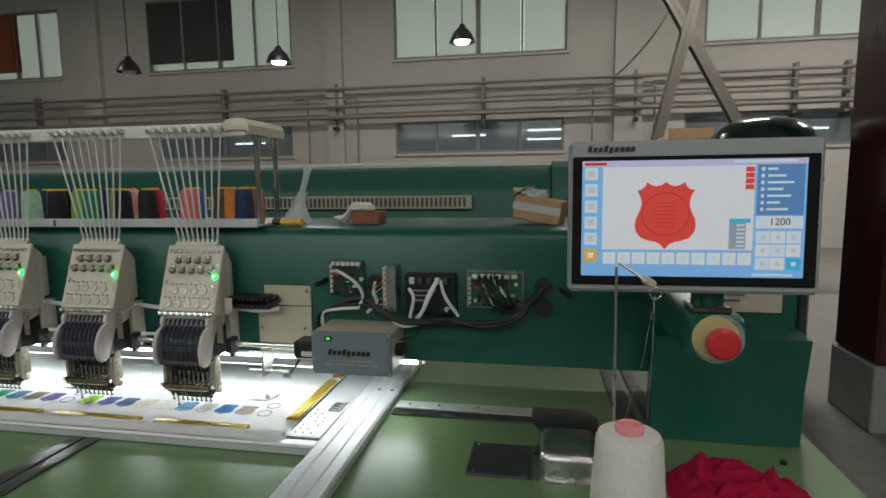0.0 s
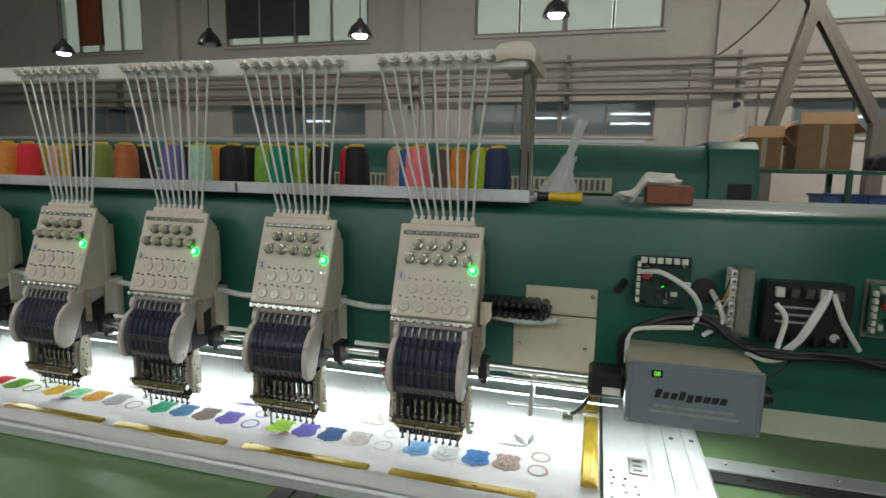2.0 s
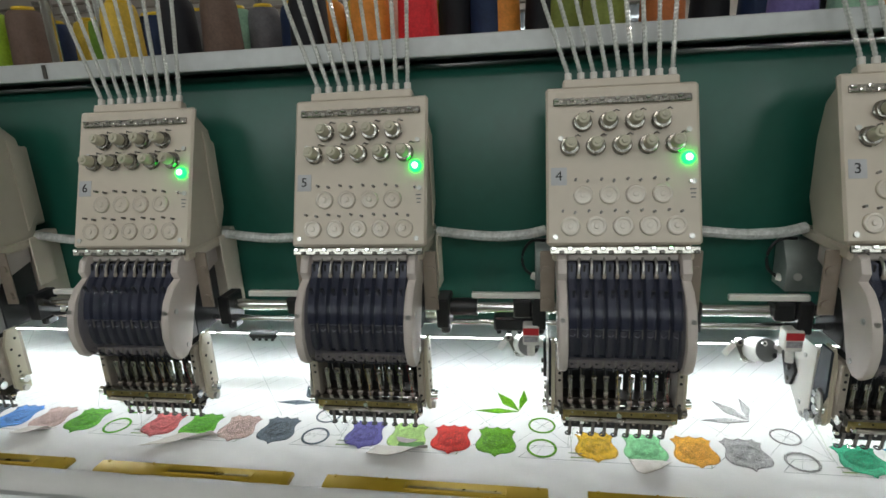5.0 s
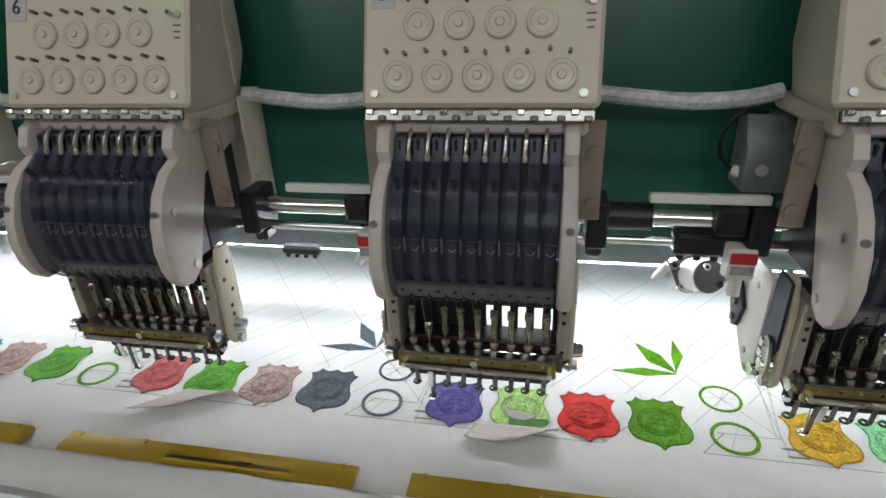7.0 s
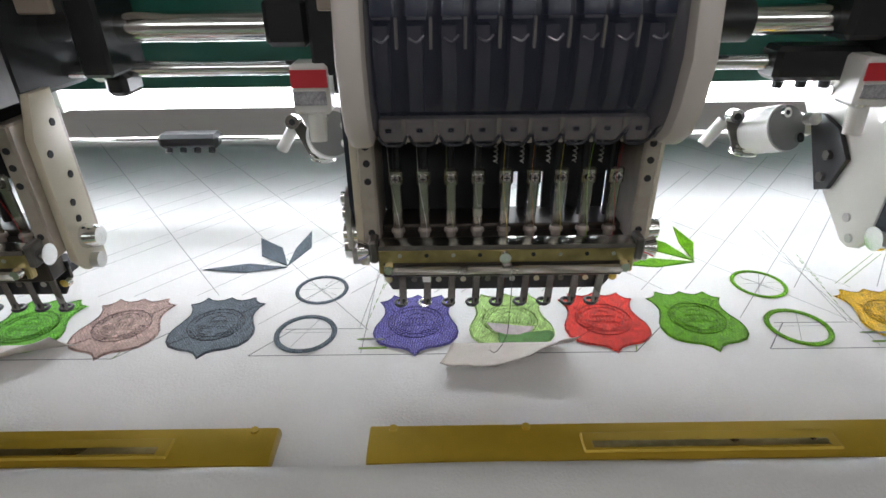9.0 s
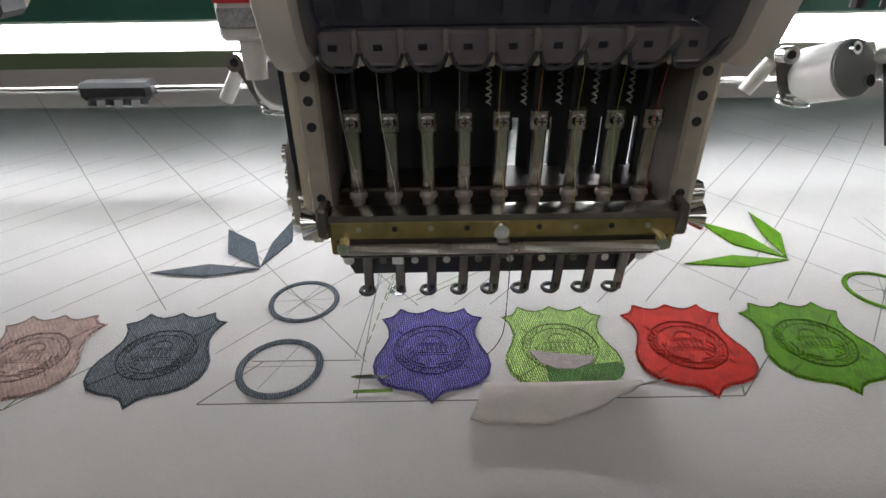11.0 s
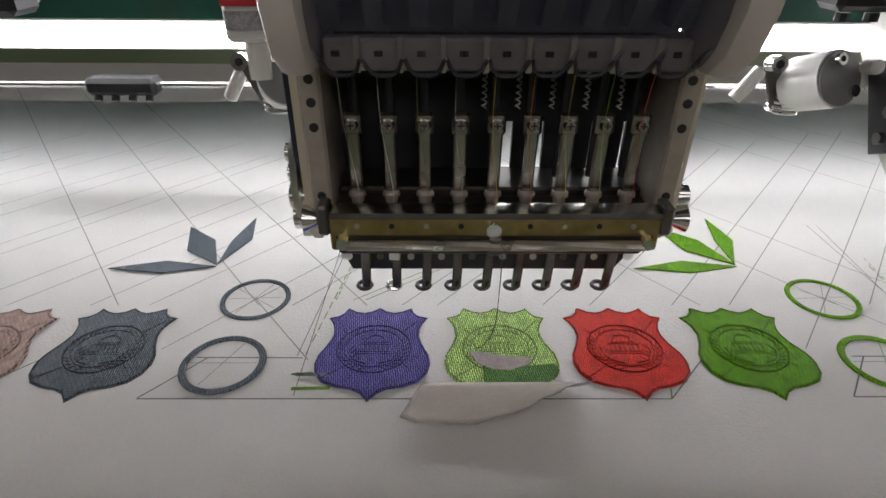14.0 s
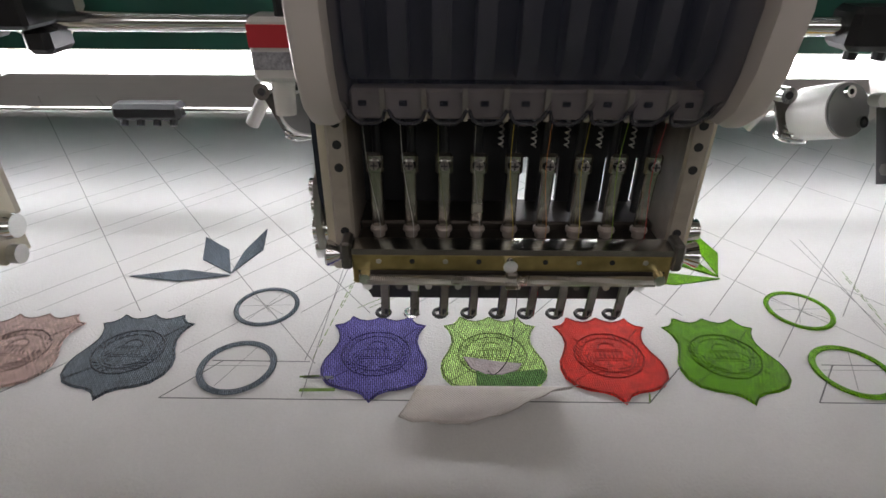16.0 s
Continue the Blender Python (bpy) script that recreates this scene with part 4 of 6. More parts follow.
    P("feed_cable", hose(curve_points([(-0.085, 0.09, 1.167), (-0.108, 0.085, 1.168), (-0.121, 0.085, 1.15), (-0.12, 0.085, 1.128), (-0.108, 0.085, 1.115)], 5), 0.0022, n=6), BLACK)
    P("cable_plug", rod((-0.108, 0.085, 1.115), (-0.098, 0.08, 1.113), 0.0055, n=10), WHITE_PL)
    cast = P("side_casting", prism([(-0.002, 0.954), (0.004, 0.9465), (0.012, 0.943), (0.02, 0.944), (0.053, 0.969), (0.1, 1.02), (0.1, 1.05), (-0.005, 1.05), (-0.004, 1.0)], "x", -0.088, -0.0842, 0.0012), WHITE_PL, "white enamelled side casting")
    for y, z in ((0.02, 0.962), (0.012, 0.95), (0.02, 1.03), (0.075, 1.035)):
        P("casting_screw", rod((-0.088, y, z), (-0.0895, y, z), 0.0032, n=10), STEEL, parent=cast)
    brk = P("motor_bracket", prism([(0.084, 1.017), (0.055, 0.968), (0.044, 0.973), (0.034, 0.998), (0.05, 1.015), (0.07, 1.02)], "x", -0.0925, -0.0882, 0.001), BLACK, "black motor bracket")
    for y, z in ((0.05, 0.996), (0.05, 0.98)):
        P("bracket_bolt", rod((-0.0925, y, z), (-0.0955, y, z), 0.0038, n=6), DARK_STEEL, parent=brk)
    P("motor_stay", box((-0.108, 0.08, 1.0), (-0.0882, 0.098, 1.014), 0.002), WHITE_PL)
    P("recess_plate", prism([(-0.034, 1.06), (-0.01, 1.06), (0.0, 0.957), (-0.012, 0.957), (-0.034, 1.0)], "x", -0.0866, -0.0838, 0.0), NAVY_BLACK)
    link_plate = P("pivot_link", prism([(-0.03, 1.003), (-0.022, 1.006), (-0.016, 1.0), (-0.016, 0.978), (-0.022, 0.968), (-0.032, 0.97), (-0.034, 0.985)], "x", -0.0902, -0.0868, 0.0006), STEEL, "steel pivot link")
    P("pivot_wheel", rod((-0.0902, -0.014, 0.963), (-0.0945, -0.014, 0.963), 0.0078, n=18), CHROME, parent=link_plate)
    for z in (0.998, 0.988):
        P("link_screw", rod((-0.0902, -0.021, z), (-0.0932, -0.021, z), 0.0042, n=12), CHROME, parent=link_plate)
    # wrapped cable to the next head
    P("wrapped_cable", hose(curve_points([(0.0885, 0.06, 1.19), (0.13, 0.055, 1.186), (0.17, 0.055, 1.183), (0.21, 0.055, 1.185), (0.2405, 0.06, 1.19)], 6), 0.0072, n=9), WRAP, "cable in clear spiral wrap")
    return h


THREAD_COL = [mat("needle thread %s" % n, c, 0.6, scale=400) for n, c in (("grey", (0.4, 0.4, 0.38)), ("white", (0.6, 0.6, 0.58)), ("olive", (0.2, 0.22, 0.08)), ("grey", (0.35, 0.35, 0.33)), ("yellow", (0.6, 0.42, 0.05)), ("orange", (0.55, 0.2, 0.05)), ("yellow", (0.55, 0.45, 0.08)), ("lime", (0.3, 0.5, 0.06)), ("red", (0.5, 0.03, 0.03)))]
TAUPE = mat("taupe metal flange", (0.30, 0.245, 0.205), 0.5, 0.2, scale=80, vary=0.1)
# white moulding with the pink of warm reflected light put into its colour
PANEL = mat("pinkish white moulding", (0.60, 0.535, 0.505), 0.42, scale=30, vary=0.06, bump=0.04)
DIM_PL = mat("dull brown-black plastic", (0.14, 0.13, 0.13), 0.45, scale=90, vary=0.25)
SLATE_PL = mat("slate grey plastic", (0.048, 0.052, 0.080), 0.38, scale=90, vary=0.25, bump=0.05)
GREY_BLOCK = mat("grey stop block", (0.44, 0.38, 0.33), 0.5, scale=150, vary=0.25)
OILED = mat("oil-browned steel", (0.04, 0.033, 0.027), 0.33, 0.4, scale=120, vary=0.35, bump=0.05)
RING_BLACK = mat("black oxide steel", (0.02, 0.02, 0.02), 0.3, 0.4, scale=150, vary=0.3)
BLACKENED = mat("blackened foot steel", (0.17, 0.16, 0.148), 0.25, 0.9, scale=150, vary=0.3)
SPRING = mat("steel spring wire", (0.5, 0.48, 0.44), 0.3, 0.8, scale=200)
KNOB = mat("ivory knob", (0.58, 0.54, 0.42), 0.35, scale=60, vary=0.08)
CAP_STEEL = mat("worn cap steel", (0.34, 0.29, 0.26), 0.38, 0.3, scale=200, vary=0.3)
SATIN = mat("satin nickel housing", (0.66, 0.65, 0.63), 0.45, 0.35, scale=60, vary=0.08)
NAVY_BLACK = mat("blue-black painted plate", (0.012, 0.018, 0.03), 0.5, scale=60, vary=0.3)
FEED_GREY = mat("grey-green feed housing", (0.22, 0.245, 0.235), 0.4, 0.3, scale=60, vary=0.2)
MOTOR_GREY = mat("grey cast motor face", (0.24, 0.24, 0.24), 0.5, 0.3)
CLEAR_CAP = mat("milky cap", (0.66, 0.585, 0.50), 0.22, scale=60, vary=0.05, coat=0.3)
PLATE_BLUE = mat("pale grey sticker", (0.52, 0.52, 0.54), 0.6)
TEXT_GREY = mat("grey print", (0.35, 0.34, 0.36), 0.7, scale=900, vary=0.5)
WRAP = mat("clear spiral wrap", (0.52, 0.53, 0.52), 0.25, scale=260, vary=0.35, bump=0.5)
HEADS = {1: make_head(1)}
HEADS[1].matrix_basis = pose(head_x(1), 0, 0)
for k in range(2, 10):
    HEADS[k] = copy_thing(HEADS[1], pose(head_x(k), 0, 0))
part("chain_bracket", prism([(0.088, 1.225), (0.112, 1.225), (0.112, 1.19), (0.1, 1.176), (0.088, 1.176)], "y", 0.02, 0.024, 0.001), CREAM, HEADS[1], "cream bracket holding the cable chain")
for k, h in HEADS.items():
    text_mesh(str(k), 0.017, face_pose(0.085, 0.57, 0.0026), BLACK, h, "digit")
part("loose_thread", hose(curve_points([(0.002, -0.0525, 0.98), (0.004, -0.054, 0.962), (0.0045, -0.05, 0.94), (0.003, -0.052, 0.92), (-0.003, -0.05, 0.9065), (-0.006, -0.044, 0.9035)], 5), 0.0002, n=4), BLACK, HEADS[5], "loose dark thread end")
# the one shaft joint between two heads: sleeve, guide clamp and trim coupling
X5 = head_x(5)
part("shaft_sleeve", rod((X5 + 0.1085, 0.03, 1.087), (X5 + 0.146, 0.03, 1.087), 0.0125, n=20), BLACK, rods, "black shaft sleeve")
bm = box((X5 + 0.168, 0.024, 1.052), (X5 + 0.226, 0.046, 1.0725), 0.003)
for i in range(4):
    rod((X5 + 0.175 + i * 0.0145, 0.03, 1.0515), (X5 + 0.175 + i * 0.0145, 0.03, 1.0475), 0.0034, n=8, bm=bm)
part("guide_clamp", bm, BLACK, rods, "black guide shaft clamp")
for k in (5, 9):
    cx = head_x(k) - 0.2455
    bm = box((cx - 0.025, 0.128, 0.981), (cx + 0.025, 0.145, 0.993), 0.003)
    for i in range(4):
        rod((cx - 0.018 + i * 0.012, 0.132, 0.981), (cx - 0.018 + i * 0.012, 0.13, 0.9775), 0.0028, n=8, bm=bm)
    part("shaft_coupling", bm, BLACK, rods, "black shaft coupling")


# ---- the moving frame and the cloth ----
CLOTH_Z = 0.90
P5X = -1.456
hoop = empty("sliding_carriage", "aluminium sliding carriage that clamps the embroidery cloth", "carriage")
part("front_profile", prism([(-0.175, 0.876), (-0.175, 0.893), (-0.182, 0.897), (-0.208, 0.897), (-0.212, 0.892), (-0.22, 0.89), (-0.22, 0.876)], "x", -5.6, 0.339, 0.001), ALU, hoop)
part("cover_band", box((-5.6, -0.1745, 0.8765), (0.245, -0.13, 0.8945), 0.002), ALU, hoop)
part("side_beam", prism([(0.34, 0.876), (0.34, 0.897), (0.347, 0.902), (0.375, 0.902), (0.377, 0.8995), (0.379, 0.902), (0.417, 0.902), (0.419, 0.8995), (0.421, 0.902), (0.449, 0.902), (0.456, 0.896), (0.456, 0.876)], "y", -0.57, 0.6, 0.0), ALU, hoop, "broad aluminium side beam with two grooves")
part("corner_plate", box((0.247, -0.172, 0.8955), (0.3395, 0.5, 0.9005), 0.001), ALU, hoop, "perforated aluminium plate")
for i in range(7):
    for j in range(3):
        if (i + j) % 4 != 3:
            x, y = 0.262 + j * 0.022 + 0.004 * (i % 2), -0.15 + i * 0.024
            part("bolt_head", rod((x, y, 0.9003), (x, y, 0.9018), 0.0036, n=10), DARK_STEEL, hoop)
part("hinge_plate", box((0.296, -0.01, 0.901), (0.333, 0.055, 0.9035), 0.002), STEEL, hoop)
for i in range(3):
    part("hinge_slot", box((0.305, 0.0 + i * 0.018, 0.9037), (0.322, 0.006 + i * 0.018, 0.9043)), DARK_STEEL, hoop)
for x, y in ((0.395, 0.17), (0.437, 0.17), (0.395, 0.39)):
    part("beam_screw", rod((x, y, 0.9022), (x, y, 0.904), 0.005, n=10), DARK_STEEL, hoop)
for i in range(17):
    x1 = 0.127 - i * PITCH
    x0 = x1 - 0.283
    clip = part("cloth_clip", prism([(-0.165, 0.9015), (-0.165, 0.9075), (-0.161, 0.909), (-0.143, 0.909), (-0.1405, 0.905), (-0.1405, 0.9015)], "x", x0, x1, 0.0006), YELLOW, hoop, "yellow spring steel clamping strip")
    part("clip_slot", box((x0 + 0.106, -0.1625, 0.9088), (x1 - 0.05, -0.15, 0.9108), 0.0009), YELLOW, clip)
    part("slot_groove", box((x0 + 0.111, -0.1605, 0.9105), (x1 - 0.056, -0.1565, 0.9113)), BRASS, clip)
    for xx in (x0 + 0.012, x0 + 0.08, x1 - 0.012):
        part("rivet", rod((xx, -0.145, 0.9088), (xx, -0.145, 0.9102), 0.0022, n=8), YELLOW, clip)
for y0, y1 in ((-0.085, 0.215), (0.252, 0.5)):
    clip = part("side_clip", prism([(0.204, 0.9015), (0.204, 0.905), (0.208, 0.9095), (0.23, 0.9095), (0.236, 0.906), (0.236, 0.9015)], "y", y0, y1, 0.0006), YELLOW, hoop, "yellow spring steel clip at the side")
    part("clip_slot", box((0.2215, y0 + 0.02, 0.9093), (0.2295, y1 - 0.09, 0.9112), 0.0009), YELLOW, clip)
    for yy in (y0 + 0.012, y1 - 0.03):
        part("rivet", rod((0.214, yy, 0.9093), (0.214, yy, 0.9107), 0.0024, n=8), YELLOW, clip)

cloth = empty("cloth_panel", "white cotton cloth sewn with rows of coloured shield badges", "cloth")
def cloth_height(x, y):
    h = 0.0008 * noise.noise((x * 9, y * 9, 0.3)) + 0.0004 * noise.noise((x * 40, y * 40, 1.3))
    lap = min(1.0, max(0.0, (-0.072 - y) / 0.05))
    h += lap * (0.0048 * noise.noise((x * 11, y * 20, 4.3)) + 0.0016 * noise.noise((x * 30 + y * 40, y * 12, 7.1)) - 0.002)
    u = (x - P5X + 0.09 + 0.165) % PITCH - 0.165
    h += 0.0035 * math.exp(-(u / 0.03) ** 2 - ((y + 0.088 + 0.1 * u) / 0.005) ** 2)
    return CLOTH_Z + h


bm = bmesh.new()
nx, ny = 560, 74
X0, X1, Y0, Y1 = -5.5, 0.24, -0.164, 0.60
grid = [[bm.verts.new((X0 + (X1 - X0) * i / nx, Y0 + (Y1 - Y0) * j / ny, cloth_height(X0 + (X1 - X0) * i / nx, Y0 + (Y1 - Y0) * j / ny))) for j in range(ny + 1)] for i in range(nx + 1)]
for i in range(nx):
    for j in range(ny):
        bm.faces.new((grid[i][j], grid[i + 1][j], grid[i + 1][j + 1], grid[i][j + 1]))
part("cloth", bm, FABRIC, cloth, smooth=180)
# loose edge of the cloth, rolled over the front bar
bm = bmesh.new()
rows = []
for i in range(421):
    x = -5.5 + 5.74 * i / 420
    w = 0.004 * noise.noise((x * 6, 0.5, 0)) + 0.002 * noise.noise((x * 25, 1.5, 0))
    prof = [(-0.1645, 0.9005), (-0.1655, 0.9075 + w * 0.5), (-0.172, 0.911 + w), (-0.182, 0.909 + w), (-0.191, 0.9035 + w * 0.6), (-0.197 + w, 0.8995), (-0.203 + 2 * w, 0.8978)]
    rows.append([bm.verts.new((x, y, z)) for y, z in prof])
for a, b in zip(rows, rows[1:]):
    for q in range(6):
        bm.faces.new((a[q], b[q], b[q + 1], a[q + 1]))
part("cloth_edge", bm, FABRIC, cloth, "loose white edge of the cloth", 180)

# the badge pattern, once per head
SHIELD = [(0, 0.57), (0.07, 0.52), (0.15, 0.495), (0.23, 0.515), (0.31, 0.565), (0.335, 0.50), (0.385, 0.45), (0.472, 0.425), (0.425, 0.35), (0.398, 0.27), (0.392, 0.18), (0.425, 0.07),
          (0.485, -0.06), (0.5, -0.17), (0.475, -0.28), (0.40, -0.375), (0.28, -0.425), (0.15, -0.45), (0.07, -0.49), (0, -0.575)]
SHIELD = SHIELD + [(-x, y) for x, y in SHIELD[-2:0:-1]]
BADGE_W, BADGE_H = 0.0575, 0.0615
def badge_mesh():
    """A raised satin badge: border, field, oval ring and relief lines."""
    bm = bmesh.new()
    layers = [(1.0, 0.0), (0.99, 0.0004), (0.965, 0.0007), (0.94, 0.0005), (0.5, 0.00055)]
    rings = []
    for s, z in layers:
        rings.append([bm.verts.new((x * BADGE_W * s, y * BADGE_H * s, z)) for x, y in SHIELD])
    n = len(SHIELD)
    for p, q in zip(rings, rings[1:]):
        for k in range(n):
            bm.faces.new((p[k], p[(k + 1) % n], q[(k + 1) % n], q[k]))
    bm.faces.new(rings[-1])
    bmesh.ops.recalc_face_normals(bm, faces=bm.faces[:])
    me = bpy.data.meshes.new("badge")
    bm.to_mesh(me)
    bm.free()
    return me


def relief_mesh():
    """The raised outline stitches: oval band, wreath, dome on columns and ribbons."""
    bm = bmesh.new()
    for rx, ry, r in ((0.0188, 0.0178, 0.0005), (0.0150, 0.0140, 0.00035)):
        hose([(rx * math.cos(a), 0.001 + ry * math.sin(a), 0.00065) for a in np.linspace(0, 2 * math.pi, 36, endpoint=False)], r, bm, 4, True)
    hose([(x * BADGE_W * 0.965, y * BADGE_H * 0.965, 0.0006) for x, y in SHIELD], 0.0004, bm, 4, True)
    for s in (-1, 1):
        for i in range(13):
            a = -1.25 + i * 0.2
            c = Vector((s * 0.0169 * math.cos(a), 0.001 + 0.0158 * math.sin(a), 0.0006))
            d = Vector((s * math.cos(a + 0.9), math.sin(a + 0.9), 0)) * 0.0017
            hose([c - d, c + Vector((0, 0, 0.0002)), c + d], 0.00035, bm, 3)
        hose(curve_points([(s * 0.003, -0.0105, 0.0006), (s * 0.009, -0.0085, 0.0007), (s * 0.012, -0.004, 0.0006), (s * 0.0125, 0.001, 0.0006)], 3), 0.0004, bm, 4)
        for i in range(4):
            hose([(s * (0.009 + 0.0012 * i), -0.0085 + 0.0026 * i, 0.0006), (s * (0.0062 + 0.0012 * i), -0.006 + 0.003 * i, 0.0006)], 0.00035, bm, 3)
    dome = [(0.0052 * math.cos(a), 0.0055 + 0.0052 * math.sin(a), 0.0006) for a in np.linspace(0, math.pi, 9)]
    hose(dome, 0.0004, bm, 4)
    hose([(0, 0.0107, 0.0006), (0, 0.0132, 0.0006)], 0.0004, bm, 3)
    for w, y in ((0.0072, 0.0052), (0.0078, 0.0038), (0.0085, -0.0018), (0.0092, -0.0034)):
        hose([(-w, y, 0.0005), (w, y, 0.0005)], 0.0003, bm, 4)
    for i in range(7):
        hose([((i - 3) * 0.0023, 0.0036, 0.0006), ((i - 3) * 0.0024, -0.0016, 0.0006)], 0.00035, bm, 3)
    for a, b in (((0.0135, 0.0135), (0.0225, 0.0235)), ((-0.0135, -0.0125), (-0.0235, -0.0205)), ((-0.015, 0.0125), (-0.0178, 0.0155)), ((0.015, -0.0105), (0.0178, -0.0135))):
        hose([(*a, 0.0006), (*b, 0.0006)], 0.00035, bm, 4)
    for v in bm.verts:
        v.co += Vector((noise.noise(v.co * 300), noise.noise(v.co * 310 + Vector((5, 0, 0))), 0)) * 0.0005
    me = bpy.data.meshes.new("relief")
    bm.to_mesh(me)
    bm.free()
    return me


def flat_shape(outline, z=0.0008):
    bm = bmesh.new()
    low = [bm.verts.new((x, y, 0)) for x, y in outline]
    top = [bm.verts.new((x * 0.97, y * 0.97, z)) for x, y in outline]
    for k in range(len(outline)):
        bm.faces.new((low[k], low[(k + 1) % len(outline)], top[(k + 1) % len(outline)], top[k]))
    bm.faces.new(top)
    bmesh.ops.recalc_face_normals(bm, faces=bm.faces[:])
    return bm


def ring_bm(r0, r1, n=44, rx=1.0):
    bm = bmesh.new()
    rings = [[bm.verts.new((r * rx * math.cos(2 * math.pi * k / n), r * math.sin(2 * math.pi * k / n), z)) for k in range(n)] for r, z in ((r1, 0), (r1 - 0.0003, 0.0007), ((r0 + r1) / 2, 0.001), (r0 + 0.0003, 0.0007), (r0, 0))]
    for p, q in zip(rings, rings[1:]):
        for k in range(n):
            bm.faces.new((p[k], p[(k + 1) % n], q[(k + 1) % n], q[k]))
    return bm


def mesh_of(bm, name):
    me = bpy.data.meshes.new(name)
    bm.to_mesh(me)
    bm.free()
    return me


BADGE, RELIEF = badge_mesh(), relief_mesh()
THREADS = dict(purple=(0.115, 0.10, 0.36), light_green=(0.42, 0.66, 0.20), red=(0.72, 0.035, 0.02), green=(0.115, 0.34, 0.003), yellow=(0.74, 0.43, 0.004), mint=(0.27, 0.70, 0.33),
               orange=(0.80, 0.36, 0.03), silver=(0.42, 0.41, 0.41), emerald=(0.02, 0.40, 0.20), sea=(0.05, 0.22, 0.42), brown=(0.22, 0.18, 0.14), violet=(0.20, 0.16, 0.60),
               lime=(0.36, 0.66, 0.03), indigo=(0.16, 0.13, 0.55), navy=(0.05, 0.12, 0.32), cream=(0.80, 0.70, 0.64), sky=(0.20, 0.46, 0.85), white=(0.80, 0.80, 0.78), azure=(0.07, 0.24, 0.58),
               rose=(0.56, 0.42, 0.38), slate=(0.12, 0.15, 0.18), coral=(0.62, 0.13, 0.13), dusty=(0.53, 0.37, 0.33), grass=(0.11, 0.42, 0.015), blue=(0.10, 0.30, 0.75))
TM = {n: thread_mat("%s thread" % n.replace("_", " "), c) for n, c in THREADS.items()}
# darkened copy of each thread colour: the relief lines' shading is painted in
TM_SHADED = {n: thread_mat("%s shaded thread" % n.replace("_", " "), [v * 0.52 for v in c]) for n, c in THREADS.items()}
ROWS = {1: ("sky", "white", "azure", "rose"), 2: ("lime", "indigo", "navy", "cream"), 3: ("emerald", "sea", "brown", "violet"), 4: ("yellow", "mint", "orange", "silver"),
        5: ("purple", "light_green", "red", "green"), 6: ("coral", "grass", "dusty", "slate"), 7: ("slate", "blue", "dusty", "grass"), 8: ("navy", "purple", "rose", "silver"), 9: ("lime", "sky", "brown", "red"), 10: ("green", "dusty", "slate", "orange")}
RING_U, RING_L = mesh_of(ring_bm(0.0168, 0.0198), "ring"), mesh_of(ring_bm(0.0172, 0.0208), "ring")
LEAVES = [[(0.0, 0.0), (-0.032, -0.0075), (-0.067, -0.002), (-0.034, 0.0065)], [(0.0, 0.002), (-0.026, 0.020), (-0.036, 0.053), (-0.012, 0.034)], [(0.0, 0.003), (-0.0, 0.033), (0.007, 0.066), (0.013, 0.034)]]
LEAF_ME = [mesh_of(flat_shape(o), "leaf") for o in LEAVES]
def shared(name, me, material, m, label=""):
    """A child of the cloth on a shared mesh, with a material of its own."""
    ob = new(name, me)
    if not me.materials:
        me.materials.append(None)
    ob.material_slots[0].link = "OBJECT"
    ob.material_slots[0].material = material
    ob.parent = cloth
    ob.matrix_basis = m
    return tagged(ob, label)


SHIELD_Y, STEP = -0.042, 0.0643
for k, names in ROWS.items():
    bx = P5X + (5 - k) * PITCH
    for i, nm in enumerate(names):
        m = pose(bx + STEP * i, SHIELD_Y, CLOTH_Z + 0.0006)
        shared("shield_badge", BADGE, TM[nm], m, "%s satin-stitched shield badge" % nm.replace("_", " "))
        shared("badge_relief", RELIEF, TM_SHADED[nm], m)
    last = names[3]
    shared("stitched_ring", RING_U, TM[last], pose(bx + 0.2575, 0.002, CLOTH_Z + 0.0006))
    shared("stitched_ring", RING_L, TM[last], pose(bx + 0.2565, -0.052, CLOTH_Z + 0.0006))
    for me in LEAF_ME:
        shared("stitched_leaf", me, TM[last if k != 1 else "silver"], pose(bx + 0.223, 0.036, CLOTH_Z + 0.0006))
bm, bf, bl = bmesh.new(), bmesh.new(), bmesh.new()
def stitch(b, x0, y0, x1, y1, w=0.00036):
    d = Vector((x1 - x0, y1 - y0, 0)).normalized()
    s = Vector((-d.y, d.x, 0)) * w
    a, c = Vector((x0, y0, CLOTH_Z + 0.0013)), Vector((x1, y1, CLOTH_Z + 0.0013))
    b.faces.new([b.verts.new(q) for q in (a - s, c - s, c + s, a + s)])


